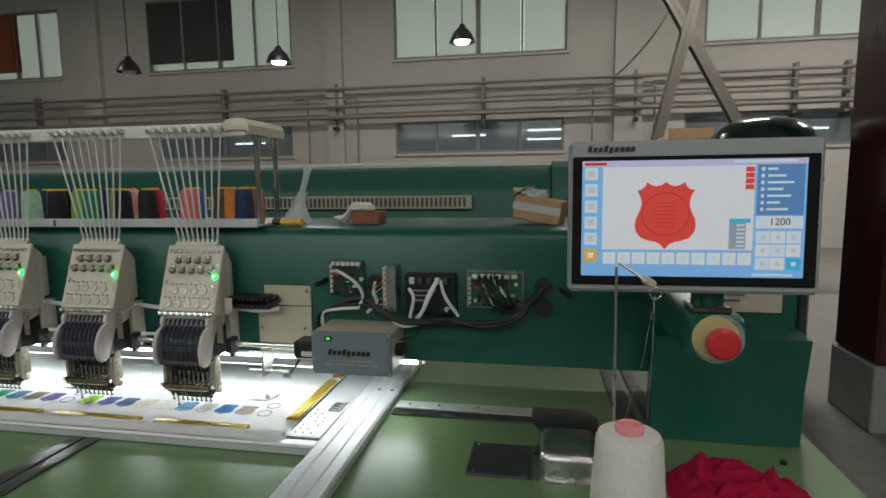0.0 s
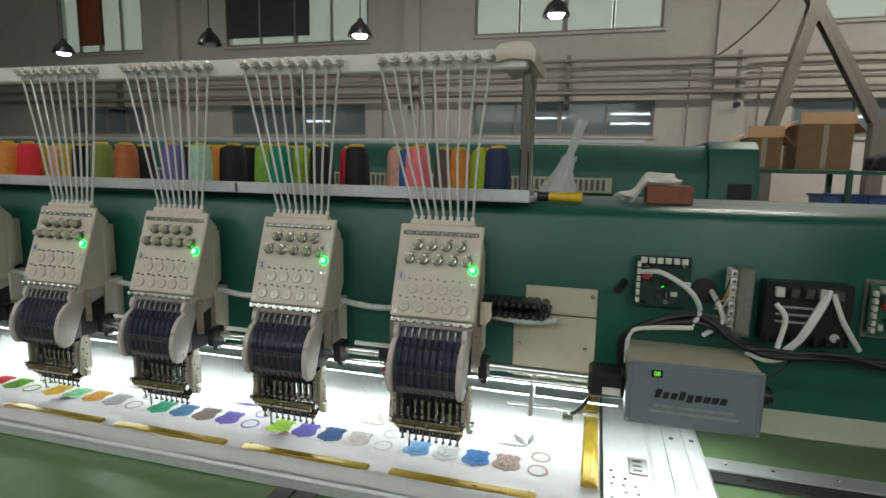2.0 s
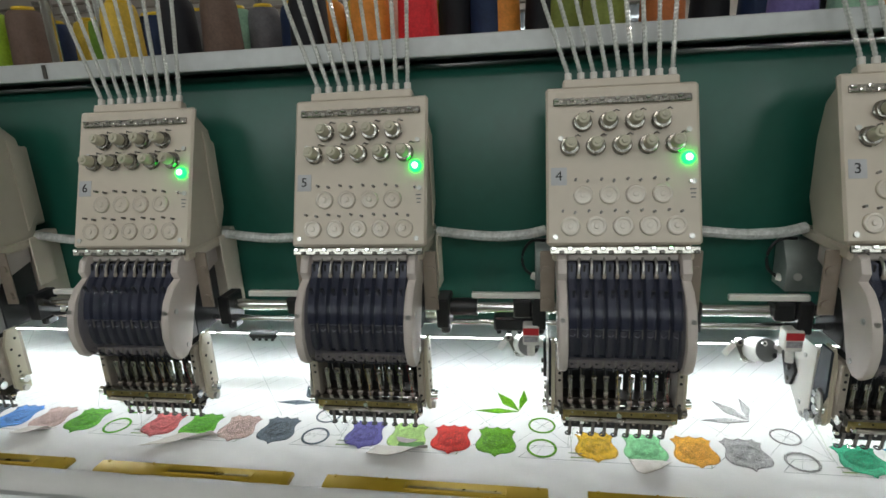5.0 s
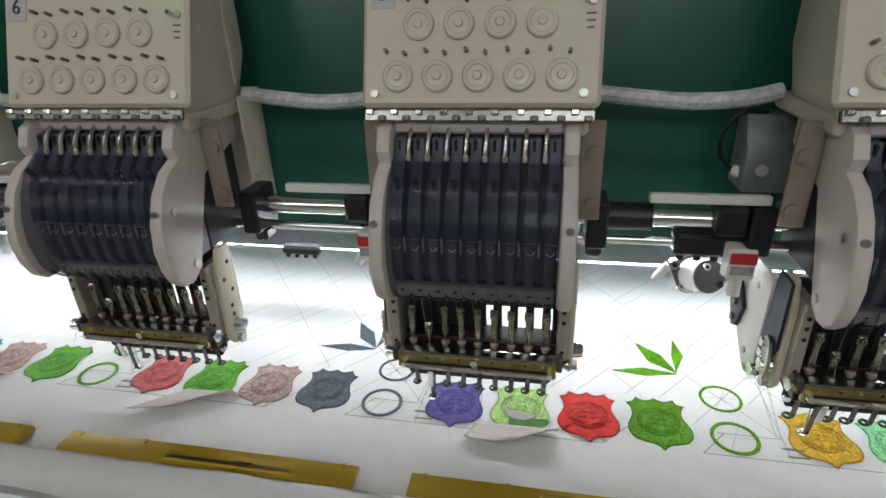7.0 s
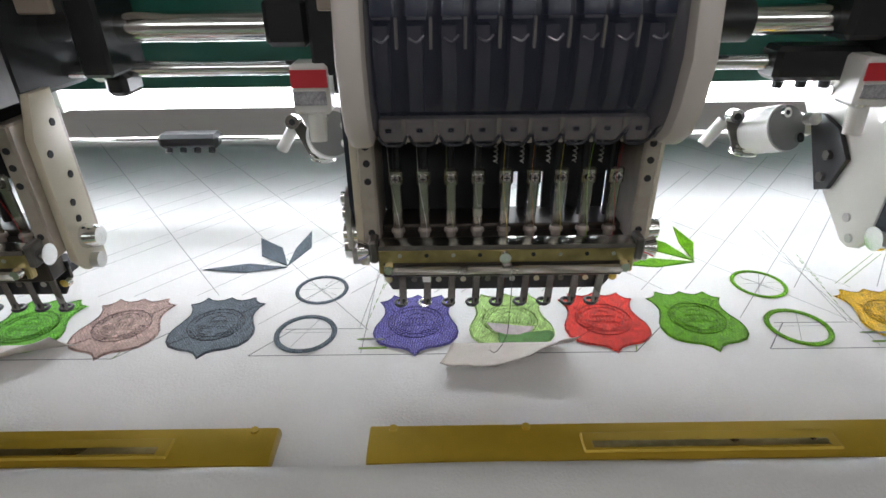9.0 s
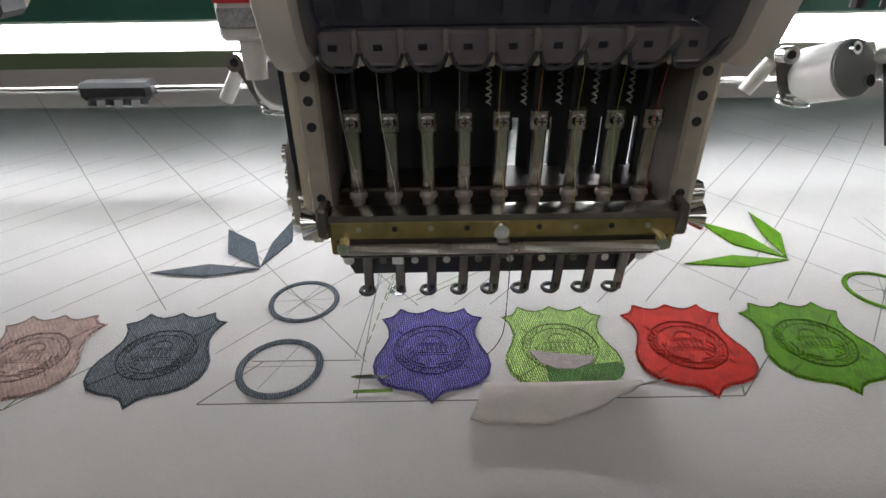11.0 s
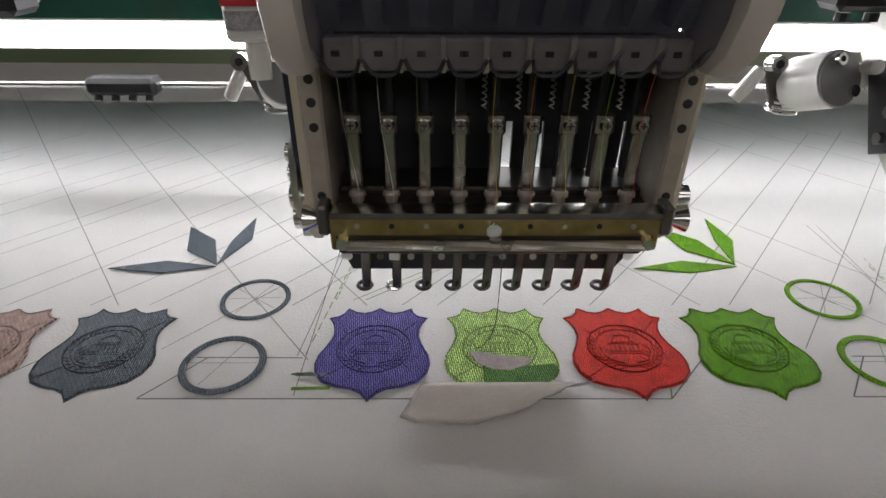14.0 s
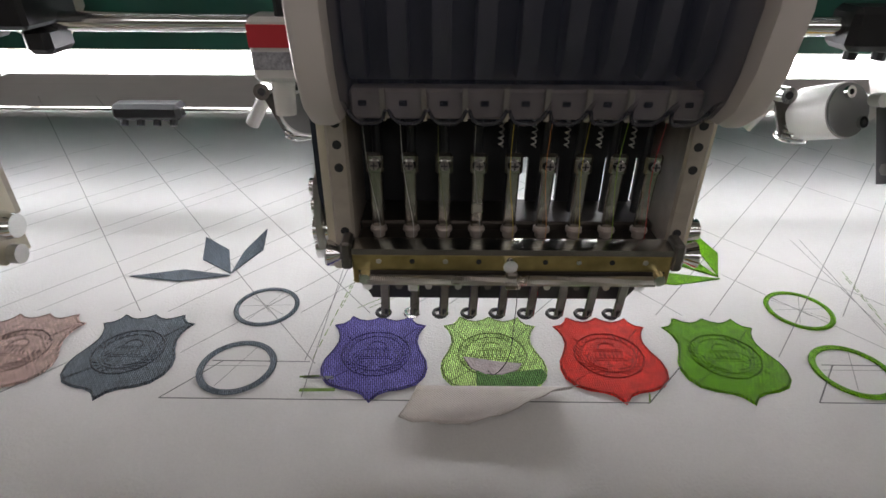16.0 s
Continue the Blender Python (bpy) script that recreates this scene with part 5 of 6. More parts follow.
for k in range(1, 11):
    bx = P5X + (5 - k) * PITCH
    stitch(bm, bx - 0.105, -0.0755, bx + 0.14, -0.0765)
    stitch(bm, bx - 0.088, -0.048, bx - 0.035, -0.0485)
    stitch(bm, bx - 0.105, -0.0755, bx - 0.082, -0.048)
    stitch(bm, bx + 0.14, -0.0765, bx + 0.165, -0.05)
    stitch(bm, bx - 0.036, -0.06, bx - 0.02, -0.0605, 0.0012)
    stitch(bm, bx - 0.038, -0.047, bx - 0.024, 0.09, 0.00022)
    stitch(bm, bx - 0.034, -0.074, bx - 0.031, 0.09, 0.00022)
    for cx, cy, r in ((bx + 0.2575 - PITCH, 0.002, 0.016), (bx + 0.2565 - PITCH, -0.052, 0.0165)):
        for a in ((0.05, 1.1, 2.5) if cy > 0 else (0.0, 1.15)):
            stitch(bf, cx - r * math.cos(a), cy - r * math.sin(a), cx + r * math.cos(a), cy + r * math.sin(a), 0.00018)
    for x in (-0.271, -0.251, -0.191, -0.164, -0.117, -0.084, -0.030, -0.003):
        top = 0.20 + 0.1 * random.random()
        stitch(bf, bx + x - 0.85 * 0.055, -0.005, bx + x + 0.85 * (top - 0.05), top, 0.00028)
    for x in (-0.19, -0.111, -0.05):
        stitch(bf, bx + x + 0.77 * 0.055, -0.005, bx + x - 0.77 * 0.42, 0.47, 0.00028)
    stitch(bf, bx - 0.073, 0.002, bx - 0.032, -0.05, 0.00028)
    stitch(bf, bx - 0.108, -0.042, bx - 0.06, 0.0145, 0.00028)
    stitch(bl, bx - 0.036, -0.0695, bx - 0.018, -0.069, 0.0011)
    stitch(bl, bx - 0.038, -0.06, bx - 0.028, -0.0592, 0.0007)
    for j in range(9):
        stitch(bl, bx - 0.034 + 0.0014 * j, -0.046 + 0.0095 * j, bx - 0.0331 + 0.0014 * j, -0.0395 + 0.0095 * j, 0.0003)
        stitch(bl, bx - 0.026 + 0.0008 * j, 0.0 + 0.0052 * j, bx - 0.0254 + 0.0008 * j, 0.0036 + 0.0052 * j, 0.00025)
    for x in (0.009, 0.016):
        stitch(bl, bx - x, 0.0, bx - x + 0.06, 0.045, 0.00025)
    stitch(bl, bx + 0.14, -0.0765, bx + 0.142, -0.07, 0.0004)
tagged(part("outline_stitching", bm, INK, cloth, smooth=0), kind="stuff")
tagged(part("guide_stitching", bf, INK_FAINT, cloth, smooth=0), kind="stuff")
tagged(part("green_stitching", bl, LIME_INK, cloth, smooth=0), kind="stuff")
# one light green badge has a dark green patch below, backing showing in the oval
DEEP_GREEN = thread_mat("deep green thread", (0.085, 0.23, 0.05))
PAPER_DULL = mat("dull backing", (0.42, 0.37, 0.37), 0.9, scale=900, vary=0.2, bump=0.6, spec=0.2)
LOWER_PATCH = [(-0.17, -0.215), (0.1, -0.235), (0.46, -0.19), (0.485, -0.25), (0.44, -0.33), (0.36, -0.39), (0.26, -0.428), (0.15, -0.455), (0.0, -0.55), (-0.12, -0.45), (-0.17, -0.44)]
shared("lower_dark_patch", mesh_of(flat_shape([(x * BADGE_W, y * BADGE_H) for x, y in LOWER_PATCH], 0.0006), "patch"), DEEP_GREEN, pose(P5X + STEP, SHIELD_Y, CLOTH_Z + 0.0011), "dark green base stitches of a half-sewn badge")
lens = [(-0.0165, -0.002), (-0.008, -0.0035), (0.004, -0.006), (0.0155, -0.0072), (0.012, -0.0125), (0.004, -0.0162), (-0.005, -0.0158), (-0.0125, -0.011)]
shared("backing_patch", mesh_of(flat_shape(lens, 0.0005), "patch"), PAPER_DULL, pose(P5X + STEP, SHIELD_Y, CLOTH_Z + 0.0013), "pale backing that shows through the badge")
# torn backing scraps that stick out under some badges
def scrap(bx, left, right, base, seed):
    """A torn piece from under a badge: its near edge runs from the left corner to a curled tip on the right."""
    bm = bmesh.new()
    n, m = 26, 8
    g = []
    for i in range(n + 1):
        u = i / n
        x = left[0] + (right[0] - left[0]) * u
        belly = math.sin(math.pi * min(1.0, u ** 0.8)) * 0.0085 + 0.002 * abs(noise.noise((u * 6, seed, 1)))
        y = left[1] + (right[1] - left[1]) * u - belly + 0.0014 * noise.noise((u * 13, seed, 2)) + 0.0007 * noise.noise((u * 37, seed, 4))
        up = 0.004 + 0.009 * u + 0.003 * noise.noise((u * 3, seed, 5))
        xb = base[0] + (base[1] - base[0]) * u
        g.append([bm.verts.new((bx + xb + (x - xb) * j / m, base[2] + (y - base[2]) * j / m, CLOTH_Z + 0.0017 + up * (j / m) ** 1.6 + 0.0008 * noise.noise((u * 9, j * 0.6, seed)) * j / m)) for j in range(m + 1)])
    for i in range(n):
        for j in range(m):
            bm.faces.new((g[i][j], g[i][j + 1], g[i + 1][j + 1], g[i + 1][j]))
    s = part("backing_scrap", bm, PAPER, cloth, "torn scrap of woven backing", 180)
    so = s.modifiers.new("thick", "SOLIDIFY")
    so.thickness = 0.0004


SCRAPS = ((5, (0.016, -0.092), (0.102, -0.077), (0.024, 0.097, -0.066)), (4, (0.045, -0.096), (0.09, -0.084), (0.04, 0.085, -0.066)), (6, (0.005, -0.104), (0.10, -0.068), (0.045, 0.11, -0.062)),
          (2, (0.0, -0.09), (0.04, -0.08), (0.0, 0.04, -0.066)), (7, (0.10, -0.09), (0.16, -0.08), (0.11, 0.16, -0.066)))
for k, a, b, c in SCRAPS:
    scrap(P5X + (5 - k) * PITCH, a, b, c, 3.1 * k)


# ---- thread cones on the tray ----
YARN = dict(navy=(0.02, 0.035, 0.09), lime=(0.35, 0.52, 0.04), red=(0.58, 0.02, 0.05), orange=(0.72, 0.27, 0.05), pink=(0.80, 0.18, 0.22), black=(0.012, 0.012, 0.016), peach=(0.75, 0.42, 0.33),
            emerald=(0.01, 0.22, 0.12), olive=(0.22, 0.26, 0.06), rust=(0.42, 0.13, 0.04), violet=(0.16, 0.13, 0.34), mint=(0.36, 0.58, 0.42), maroon=(0.25, 0.015, 0.03), blue=(0.06, 0.16, 0.42),
            gold=(0.66, 0.44, 0.06), brown=(0.14, 0.09, 0.07), grey=(0.16, 0.15, 0.16), grass=(0.18, 0.34, 0.05), scarlet=(0.70, 0.03, 0.04))
YM = {}
for nm, c in YARN.items():
    YM[nm] = mat("%s yarn" % nm, c, 0.6, scale=260, vary=0.22, bump=0.35, spec=0.3)
CONE_BASE = mat("yellow cone base", (0.72, 0.48, 0.03), 0.4)
yarn_me = mesh_of(lathe([(0.02, 0.004), (0.0295, 0.006), (0.0305, 0.014), (0.0275, 0.088), (0.025, 0.1), (0.021, 0.1045), (0.016, 0.105)], n=22), "yarn")
base_me = mesh_of(lathe([(0.031, 0.0), (0.0315, 0.004), (0.029, 0.0058), (0.02, 0.006)], n=20), "base")
top_me = mesh_of(lathe([(0.0155, 0.105), (0.0165, 0.1075), (0.015, 0.111), (0.01, 0.1115), (0.0085, 0.106)], n=16), "tip")
for me in (yarn_me, base_me, top_me):
    me.polygons.foreach_set("use_smooth", [True] * len(me.polygons))
    me.set_sharp_from_angle(angle=radians(40))


def cone_thing(x, y, nm, lean=0.0):
    c = empty("thread_cone", "%s embroidery thread cone with yellow plastic base" % nm, "thread cone", pose(x, y, 1.4345, lean, 0, random.uniform(0, 360)), "thread cones on the tray")
    for name, me, m in (("yarn", yarn_me, YM[nm]), ("base", base_me, CONE_BASE), ("tip", top_me, CONE_BASE)):
        ob = new(name, me)
        if not me.materials:
            me.materials.append(None)
        ob.material_slots[0].link = "OBJECT"
        ob.material_slots[0].material = m
        ob.parent = c


front_cones = dict(navy="0.016 -2.62", pink="-0.169 -2.44", black="-0.321 -0.415 -0.655 -1.503 -1.717 -2.2 -2.98", emerald="-0.52", grass="-0.56 -2.3", mint="-0.761", violet="-0.837 -2.88", rust="-0.997 -2.52",
                   olive="-1.074", scarlet="-1.335 -2.7", orange="-1.404", brown="-1.646 -1.978", gold="-1.815 -2.12", lime="-2.045")
back_cones = dict(rust="-0.02", lime="-0.048 -0.545", orange="-0.104 -0.80 -1.22 -1.519 -2.66", brown="-0.14 -2.46", blue="-0.239", peach="-0.268 -0.49 -1.394 -1.57 -2.36", red="-0.402", navy="-0.578 -0.83 -1.245 -1.577 -1.842 -2.06 -2.56",
                  black="-0.705 -0.768 -0.9 -1.069 -1.155 -1.298 -1.859 -2.26 -2.8", olive="-1.12", gold="-1.352 -1.46 -1.985", mint="-1.69", grey="-1.64 -1.76 -2.92", grass="-1.93 -2.16")
for y, row in ((0.15, front_cones), (0.29, back_cones)):
    for nm, places in row.items():
        for x in places.split():
            cone_thing(float(x) - (0.03 if abs(float(x) + 1.93) < 0.02 else 0.0), y + random.uniform(-0.006, 0.006), nm)

# ---- control box, boards and cables on the beam ----
ctl = empty("control_box", "beige control box with grey-blue front panel", "control box")
PANEL = mat("grey-blue panel", (0.17, 0.20, 0.23), 0.45, scale=50, vary=0.06)
part("case", box((0.305, -0.028, 1.036), (0.53, 0.106, 1.152), 0.004), CREAM_METAL, ctl)
part("front_frame", box((0.303, -0.036, 1.034), (0.532, -0.0285, 1.154), 0.003), PANEL, ctl)
part("front_panel", box((0.312, -0.0385, 1.043), (0.523, -0.0362, 1.145), 0.001), PANEL, ctl)
LCD = mat("black display", (0.01, 0.015, 0.01), 0.2)
part("display", box((0.345, -0.0405, 1.128), (0.364, -0.0387, 1.141)), LCD, ctl)
FRONT = Matrix.Rotation(radians(90), 4, "X")
text_mesh("08", 0.0115, Matrix.Translation((0.3545, -0.0412, 1.1345)) @ FRONT, LED_DIGIT, ctl, "digits")
def name_shapes(x0, z0, w, h, y, parent):
    """A row of plain slanted dark blocks of uneven width and height."""
    rnd = random.Random(4)
    x = x0
    for i in range(9):
        step = w / 9
        top = h * (1.0 if i in (0, 3) else 0.74)
        low = -0.2 * h if i == 4 else 0.0
        d = step * rnd.uniform(0.7, 0.84)
        part("name_shape", prism([(x, z0 + low), (x + d, z0 + low), (x + d + 0.25 * top, z0 + top), (x + 0.25 * top, z0 + top)], "y", y, y + 0.001, 0.0), BLACK, parent, smooth=0)
        x += step


name_shapes(0.352, 1.0895, 0.122, 0.0165, -0.0398, ctl)
for i, (a, b) in enumerate(((0.355, 0.485), (0.345, 0.495))):
    part("text_bar", box((a, -0.0395, 1.072 - i * 0.011), (b, -0.0387, 1.0765 - i * 0.011)), INK_FAINT, ctl)
for x, z in ((0.309, 1.148), (0.526, 1.148), (0.309, 1.04), (0.526, 1.04)):
    part("screw", rod((x, -0.0362, z), (x, -0.039, z), 0.003, n=8), STEEL, ctl)
part("side_knob", rod((0.5305, 0.02, 1.095), (0.552, 0.018, 1.095), 0.018, n=18), BLACK, ctl)
part("side_knob_cap", rod((0.5521, 0.018, 1.095), (0.558, 0.018, 1.095), 0.013, n=18), BLACK, ctl)
part("mount_arm", box((0.36, 0.107, 1.06), (0.48, 0.1095, 1.15)), DARK_STEEL, ctl)
mot = empty("shaft_motor", "black motor on the drive shaft beside the control box", "motor")
part("body", box((0.235, -0.01, 1.062), (0.302, 0.06, 1.112), 0.006), BLACK, mot)
part("label", box((0.262, -0.0125, 1.072), (0.295, -0.0105, 1.086)), WHITE_PL, mot)
part("bracket", box((0.12, 0.02, 0.992), (0.128, 0.08, 1.06), 0.001), STEEL, mot)
part("pivot_rod", rod((0.075, 0.03, 1.01), (0.2, 0.03, 1.01), 0.004), CHROME, mot)
part("roller", rod((0.19, 0.02, 1.0), (0.21, 0.02, 1.0), 0.009), CHROME, mot)
part("hook", hose(curve_points([(0.2, 0.03, 1.0), (0.22, 0.02, 1.02), (0.24, 0.02, 1.05)]), 0.004), BLACK, mot)

PCB = mat("green circuit board", (0.03, 0.12, 0.07), 0.4, scale=200, vary=0.35)
PCB_D = mat("dark circuit board", (0.02, 0.045, 0.04), 0.4, scale=200, vary=0.35)
CONN = mat("white connector", (0.62, 0.60, 0.55), 0.5)
def board(label, x0, x1, z0, z1, m, seed, tray_m=None):
    rnd = random.Random(seed)
    b = empty("circuit_board", label, "circuit board", group="boards on the beam")
    if tray_m:
        part("tray", box((x0 - 0.006, 0.103, z0 - 0.006), (x1 + 0.006, 0.1095, z1 + 0.006), 0.001), tray_m, b)
    part("board", box((x0, 0.092, z0), (x1, 0.0945, z1)), m, b)
    for x in (x0 + 0.005, x1 - 0.005):
        for z in (z0 + 0.005, z1 - 0.005):
            part("standoff", rod((x, 0.0946, z), (x, 0.109, z), 0.003, n=6), STEEL, b)
    w, h = x1 - x0, z1 - z0
    for i in range(24):
        x, z = x0 + w * rnd.uniform(0.05, 0.9), z0 + h * rnd.uniform(0.05, 0.9)
        sx, sz, d = rnd.uniform(0.003, 0.014), rnd.uniform(0.003, 0.012), rnd.uniform(0.003, 0.012)
        part("component", box((x, 0.0918 - d, z), (min(x + sx, x1), 0.0918, min(z + sz, z1)), 0.0006), (BLACK, BLACK, CONN, STEEL, DARK_STEEL)[i % 5], b)
    for i in range(6):
        x = x0 + w * (0.08 + 0.145 * i)
        part("connector", box((x, 0.078, z1 - 0.014), (x + w * 0.11, 0.0918, z1 - 0.003), 0.001), CONN, b)
        part("connector", box((x0 + 0.002, 0.08, z0 + h * (0.08 + 0.14 * i)), (x0 + 0.009, 0.0918, z0 + h * (0.08 + 0.14 * i) + h * 0.1), 0.0008), CONN, b)
    part("red_part", box((x0 + w * 0.12, 0.08, z0 + h * 0.55), (x0 + w * 0.26, 0.0918, z0 + h * 0.64), 0.001), RED_LABEL, b)
    part("status_light", box((x0 + w * 0.5, 0.089, z0 + h * 0.4), (x0 + w * 0.53, 0.0916, z0 + h * 0.43)), LED_GREEN, b)
    return b


board("dark circuit board with plugs bolted to the green beam", 0.315, 0.418, 1.228, 1.331, PCB_D, 3)
board("green circuit board in a metal tray on the green beam", 0.722, 0.872, 1.205, 1.302, PCB, 7, STEEL)
psu = empty("power_supply", "narrow metal power supply with wired terminals on the beam", "power supply")
part("case", box((0.494, 0.055, 1.19), (0.522, 0.1095, 1.322), 0.002), STEEL, psu)
for i in range(8):
    z = 1.197 + i * 0.0152
    tm = part("terminal", box((0.482, 0.06, z), (0.4935, 0.10, z + 0.0135), 0.001), CONN, psu)
    part("terminal_screw", rod((0.488, 0.06, z + 0.0068), (0.488, 0.058, z + 0.0068), 0.0034, n=8), CHROME, tm)
drv = empty("motor_driver", "black finned motor driver with white cables on the beam", "driver")
part("case", box((0.545, 0.07, 1.182), (0.69, 0.1095, 1.298), 0.003), BLACK, drv)
for i in range(7):
    part("fin", box((0.548 + i * 0.02, 0.056, 1.185), (0.554 + i * 0.02, 0.0695, 1.2), 0.001), BLACK, drv)
for i in range(5):
    part("plug", box((0.56 + i * 0.024, 0.058, 1.272), (0.574 + i * 0.024, 0.0695, 1.29), 0.001), CONN if i in (0, 3) else DARK_STEEL, drv)
for i in range(3):
    part("text_bar", box((0.565, 0.0685, 1.25 - i * 0.014), (0.635 - 0.01 * i, 0.0695, 1.254 - i * 0.014)), TEXT_GREY, drv)
part("seal", rod((0.665, 0.0698, 1.2), (0.665, 0.0685, 1.2), 0.008), CONN, drv)
for x, z, r in ((0.447, 1.265, 0.024), (0.93, 1.264, 0.025), (0.929, 1.203, 0.024)):
    g = part("cable_grommet", rod((x, 0.108, z), (x, 0.1, z), r, n=24), BLACK_MATTE, machine, "black rubber cable grommet")
part("locating_pin", rod((0.978, 0.108, 1.256), (1.0, 0.06, 1.248), 0.0075, n=14), BLACK, machine, "black rubber pin")
part("locating_pin", rod((0.295, 0.108, 1.27), (0.282, 0.06, 1.262), 0.0075, n=14), BLACK, machine, "black rubber pin")
part("socket", box((1.125, 0.09, 1.25), (1.16, 0.1095, 1.31), 0.004), GREEN, machine)
CABLE = mat("black cable", (0.006, 0.006, 0.0065), 0.5, scale=60, vary=0.3, bump=0.1)
WCABLE = mat("white cable sleeve", (0.66, 0.66, 0.64), 0.4, scale=60, vary=0.1)
loom = empty("cable_loom", "tangle of black and white cables between the boards", "cables")
rnd = random.Random(11)
for i in range(9):
    j = lambda s=0.006: rnd.uniform(-s, s)
    pts = [(0.30 + j(), 0.06 + j(), 1.10), (0.297 + j(), 0.045, 1.165 + j()), (0.34 + j(), 0.04 + j(), 1.20 + j()), (0.43 + j(0.01), 0.045 + j(), 1.225 + j(0.012)), (0.50 + j(), 0.035 + j(), 1.185 + j()), (0.56, 0.04 + j(), 1.168 + j(0.008)),
           (0.66, 0.045 + j(), 1.172 + j()), (0.78, 0.05 + j(), 1.165 + j(0.008)), (0.86 + j(), 0.06, 1.19 + j()), (0.9 + j(), 0.08, 1.235 + j()), (0.93, 0.1, 1.264)]
    part("black_cable", hose(curve_points(pts, 5), rnd.uniform(0.0035, 0.006), n=7), CABLE, loom)
for i in range(5):
    x = 0.755 + 0.016 * i
    part("black_cable", hose(curve_points([(x, 0.075, 1.295), (x + 0.006, 0.05, 1.275), (x + 0.03, 0.045, 1.225), (0.85, 0.06, 1.2 + 0.004 * i), (0.9, 0.075, 1.225), (0.93, 0.1, 1.26)], 5), 0.0045, n=7), CABLE, loom)
for pts in ([(0.325, 0.075, 1.30), (0.36, 0.045, 1.305), (0.41, 0.04, 1.275), (0.43, 0.04, 1.24), (0.42, 0.04, 1.21)], [(0.305, 0.05, 1.12), (0.31, 0.04, 1.185), (0.36, 0.035, 1.20), (0.42, 0.035, 1.205)],
            [(0.645, 0.055, 1.29), (0.628, 0.04, 1.255), (0.605, 0.04, 1.205), (0.588, 0.045, 1.18)], [(0.64, 0.055, 1.285), (0.618, 0.042, 1.245), (0.6, 0.045, 1.2), (0.58, 0.05, 1.175)], [(0.65, 0.055, 1.285), (0.665, 0.045, 1.24), (0.70, 0.055, 1.185)],
            [(0.56, 0.055, 1.26), (0.575, 0.045, 1.235), (0.565, 0.04, 1.18)], [(0.455, 0.08, 1.27), (0.462, 0.04, 1.25), (0.47, 0.04, 1.22), (0.44, 0.045, 1.19)], [(0.515, 0.045, 1.165), (0.55, 0.04, 1.155), (0.59, 0.05, 1.16)],
            [(0.775, 0.06, 1.27), (0.79, 0.045, 1.24), (0.8, 0.05, 1.215)], [(0.80, 0.06, 1.285), (0.82, 0.045, 1.26), (0.83, 0.05, 1.245)]):
    part("white_cable", hose(curve_points(pts, 6), 0.0048, n=7), WCABLE, loom)
ORANGE = mat("orange wire", (0.6, 0.28, 0.05), 0.4)
for i in range(6):
    part("thin_wire", hose(curve_points([(0.484, 0.07, 1.21 + 0.018 * i), (0.47, 0.045, 1.215 + 0.012 * i), (0.455, 0.045, 1.225 + 0.006 * i)], 5), 0.0014, n=5), (WCABLE, ORANGE, BLACK)[i % 3], loom)
part("thin_wire", hose(curve_points([(0.53, 0.06, 1.11), (0.575, 0.06, 1.125), (0.60, 0.06, 1.16)], 5), 0.002, n=5), CABLE, loom)

# ---- operator's screen ----
mon = empty("operator_screen", "grey-framed touch screen showing a red shield badge", "monitor", pose(1.187, -0.38, 1.487, -2, 0, 1.5))
BEZEL = mat("grey screen housing", (0.33, 0.34, 0.34), 0.45, scale=60, vary=0.05)
part("housing", box((-0.212, 0.0, -0.136), (0.212, 0.038, 0.136), 0.006), BEZEL, mon)
part("rear_case", box((-0.16, 0.039, -0.1), (0.16, 0.07, 0.1), 0.008), BLACK, mon)
part("mount_foot", box((0.02, 0.05, -0.17), (0.075, 0.068, -0.101), 0.003), GREEN, mon)
GLASS_B = mat("black glass", (0.01, 0.01, 0.012), 0.12)
part("glass", box((-0.206, -0.003, -0.122), (0.203, -0.0005, 0.108), 0.002), GLASS_B, mon)
name_shapes(-0.181, 0.1165, 0.083, 0.011, -0.0025, mon)
UI = {n: glow("screen %s" % n, c, 0.56) for n, c in dict(white=(0.72, 0.73, 0.78), blue=(0.22, 0.48, 0.85), deep=(0.10, 0.24, 0.52), red=(0.72, 0.06, 0.05), grey=(0.55, 0.60, 0.66), slate=(0.30, 0.36, 0.42),
                                                             orange=(0.85, 0.42, 0.02), pale=(0.62, 0.72, 0.82), ink=(0.05, 0.06, 0.1), darkred=(0.5, 0.03, 0.03), lock=(0.05, 0.45, 0.75), lilac=(0.55, 0.50, 0.75)).items()}
layer_y = {0: -0.0036, 1: -0.0042, 2: -0.0048, 3: -0.0054, 4: -0.006}
def ui(name, a, b, c, d, m, lay):
    """A flat piece of the picture: a to c across and b to d down, in thousandths of a metre from the screen's corner."""
    x0, z1 = -0.1895 + a * 0.001, 0.1005 - b * 0.001
    y = layer_y[lay]
    return part(name, box((x0, y, 0.1005 - d * 0.001), (-0.1895 + c * 0.001, y + 0.0004, z1)), UI[m], mon, smooth=0)


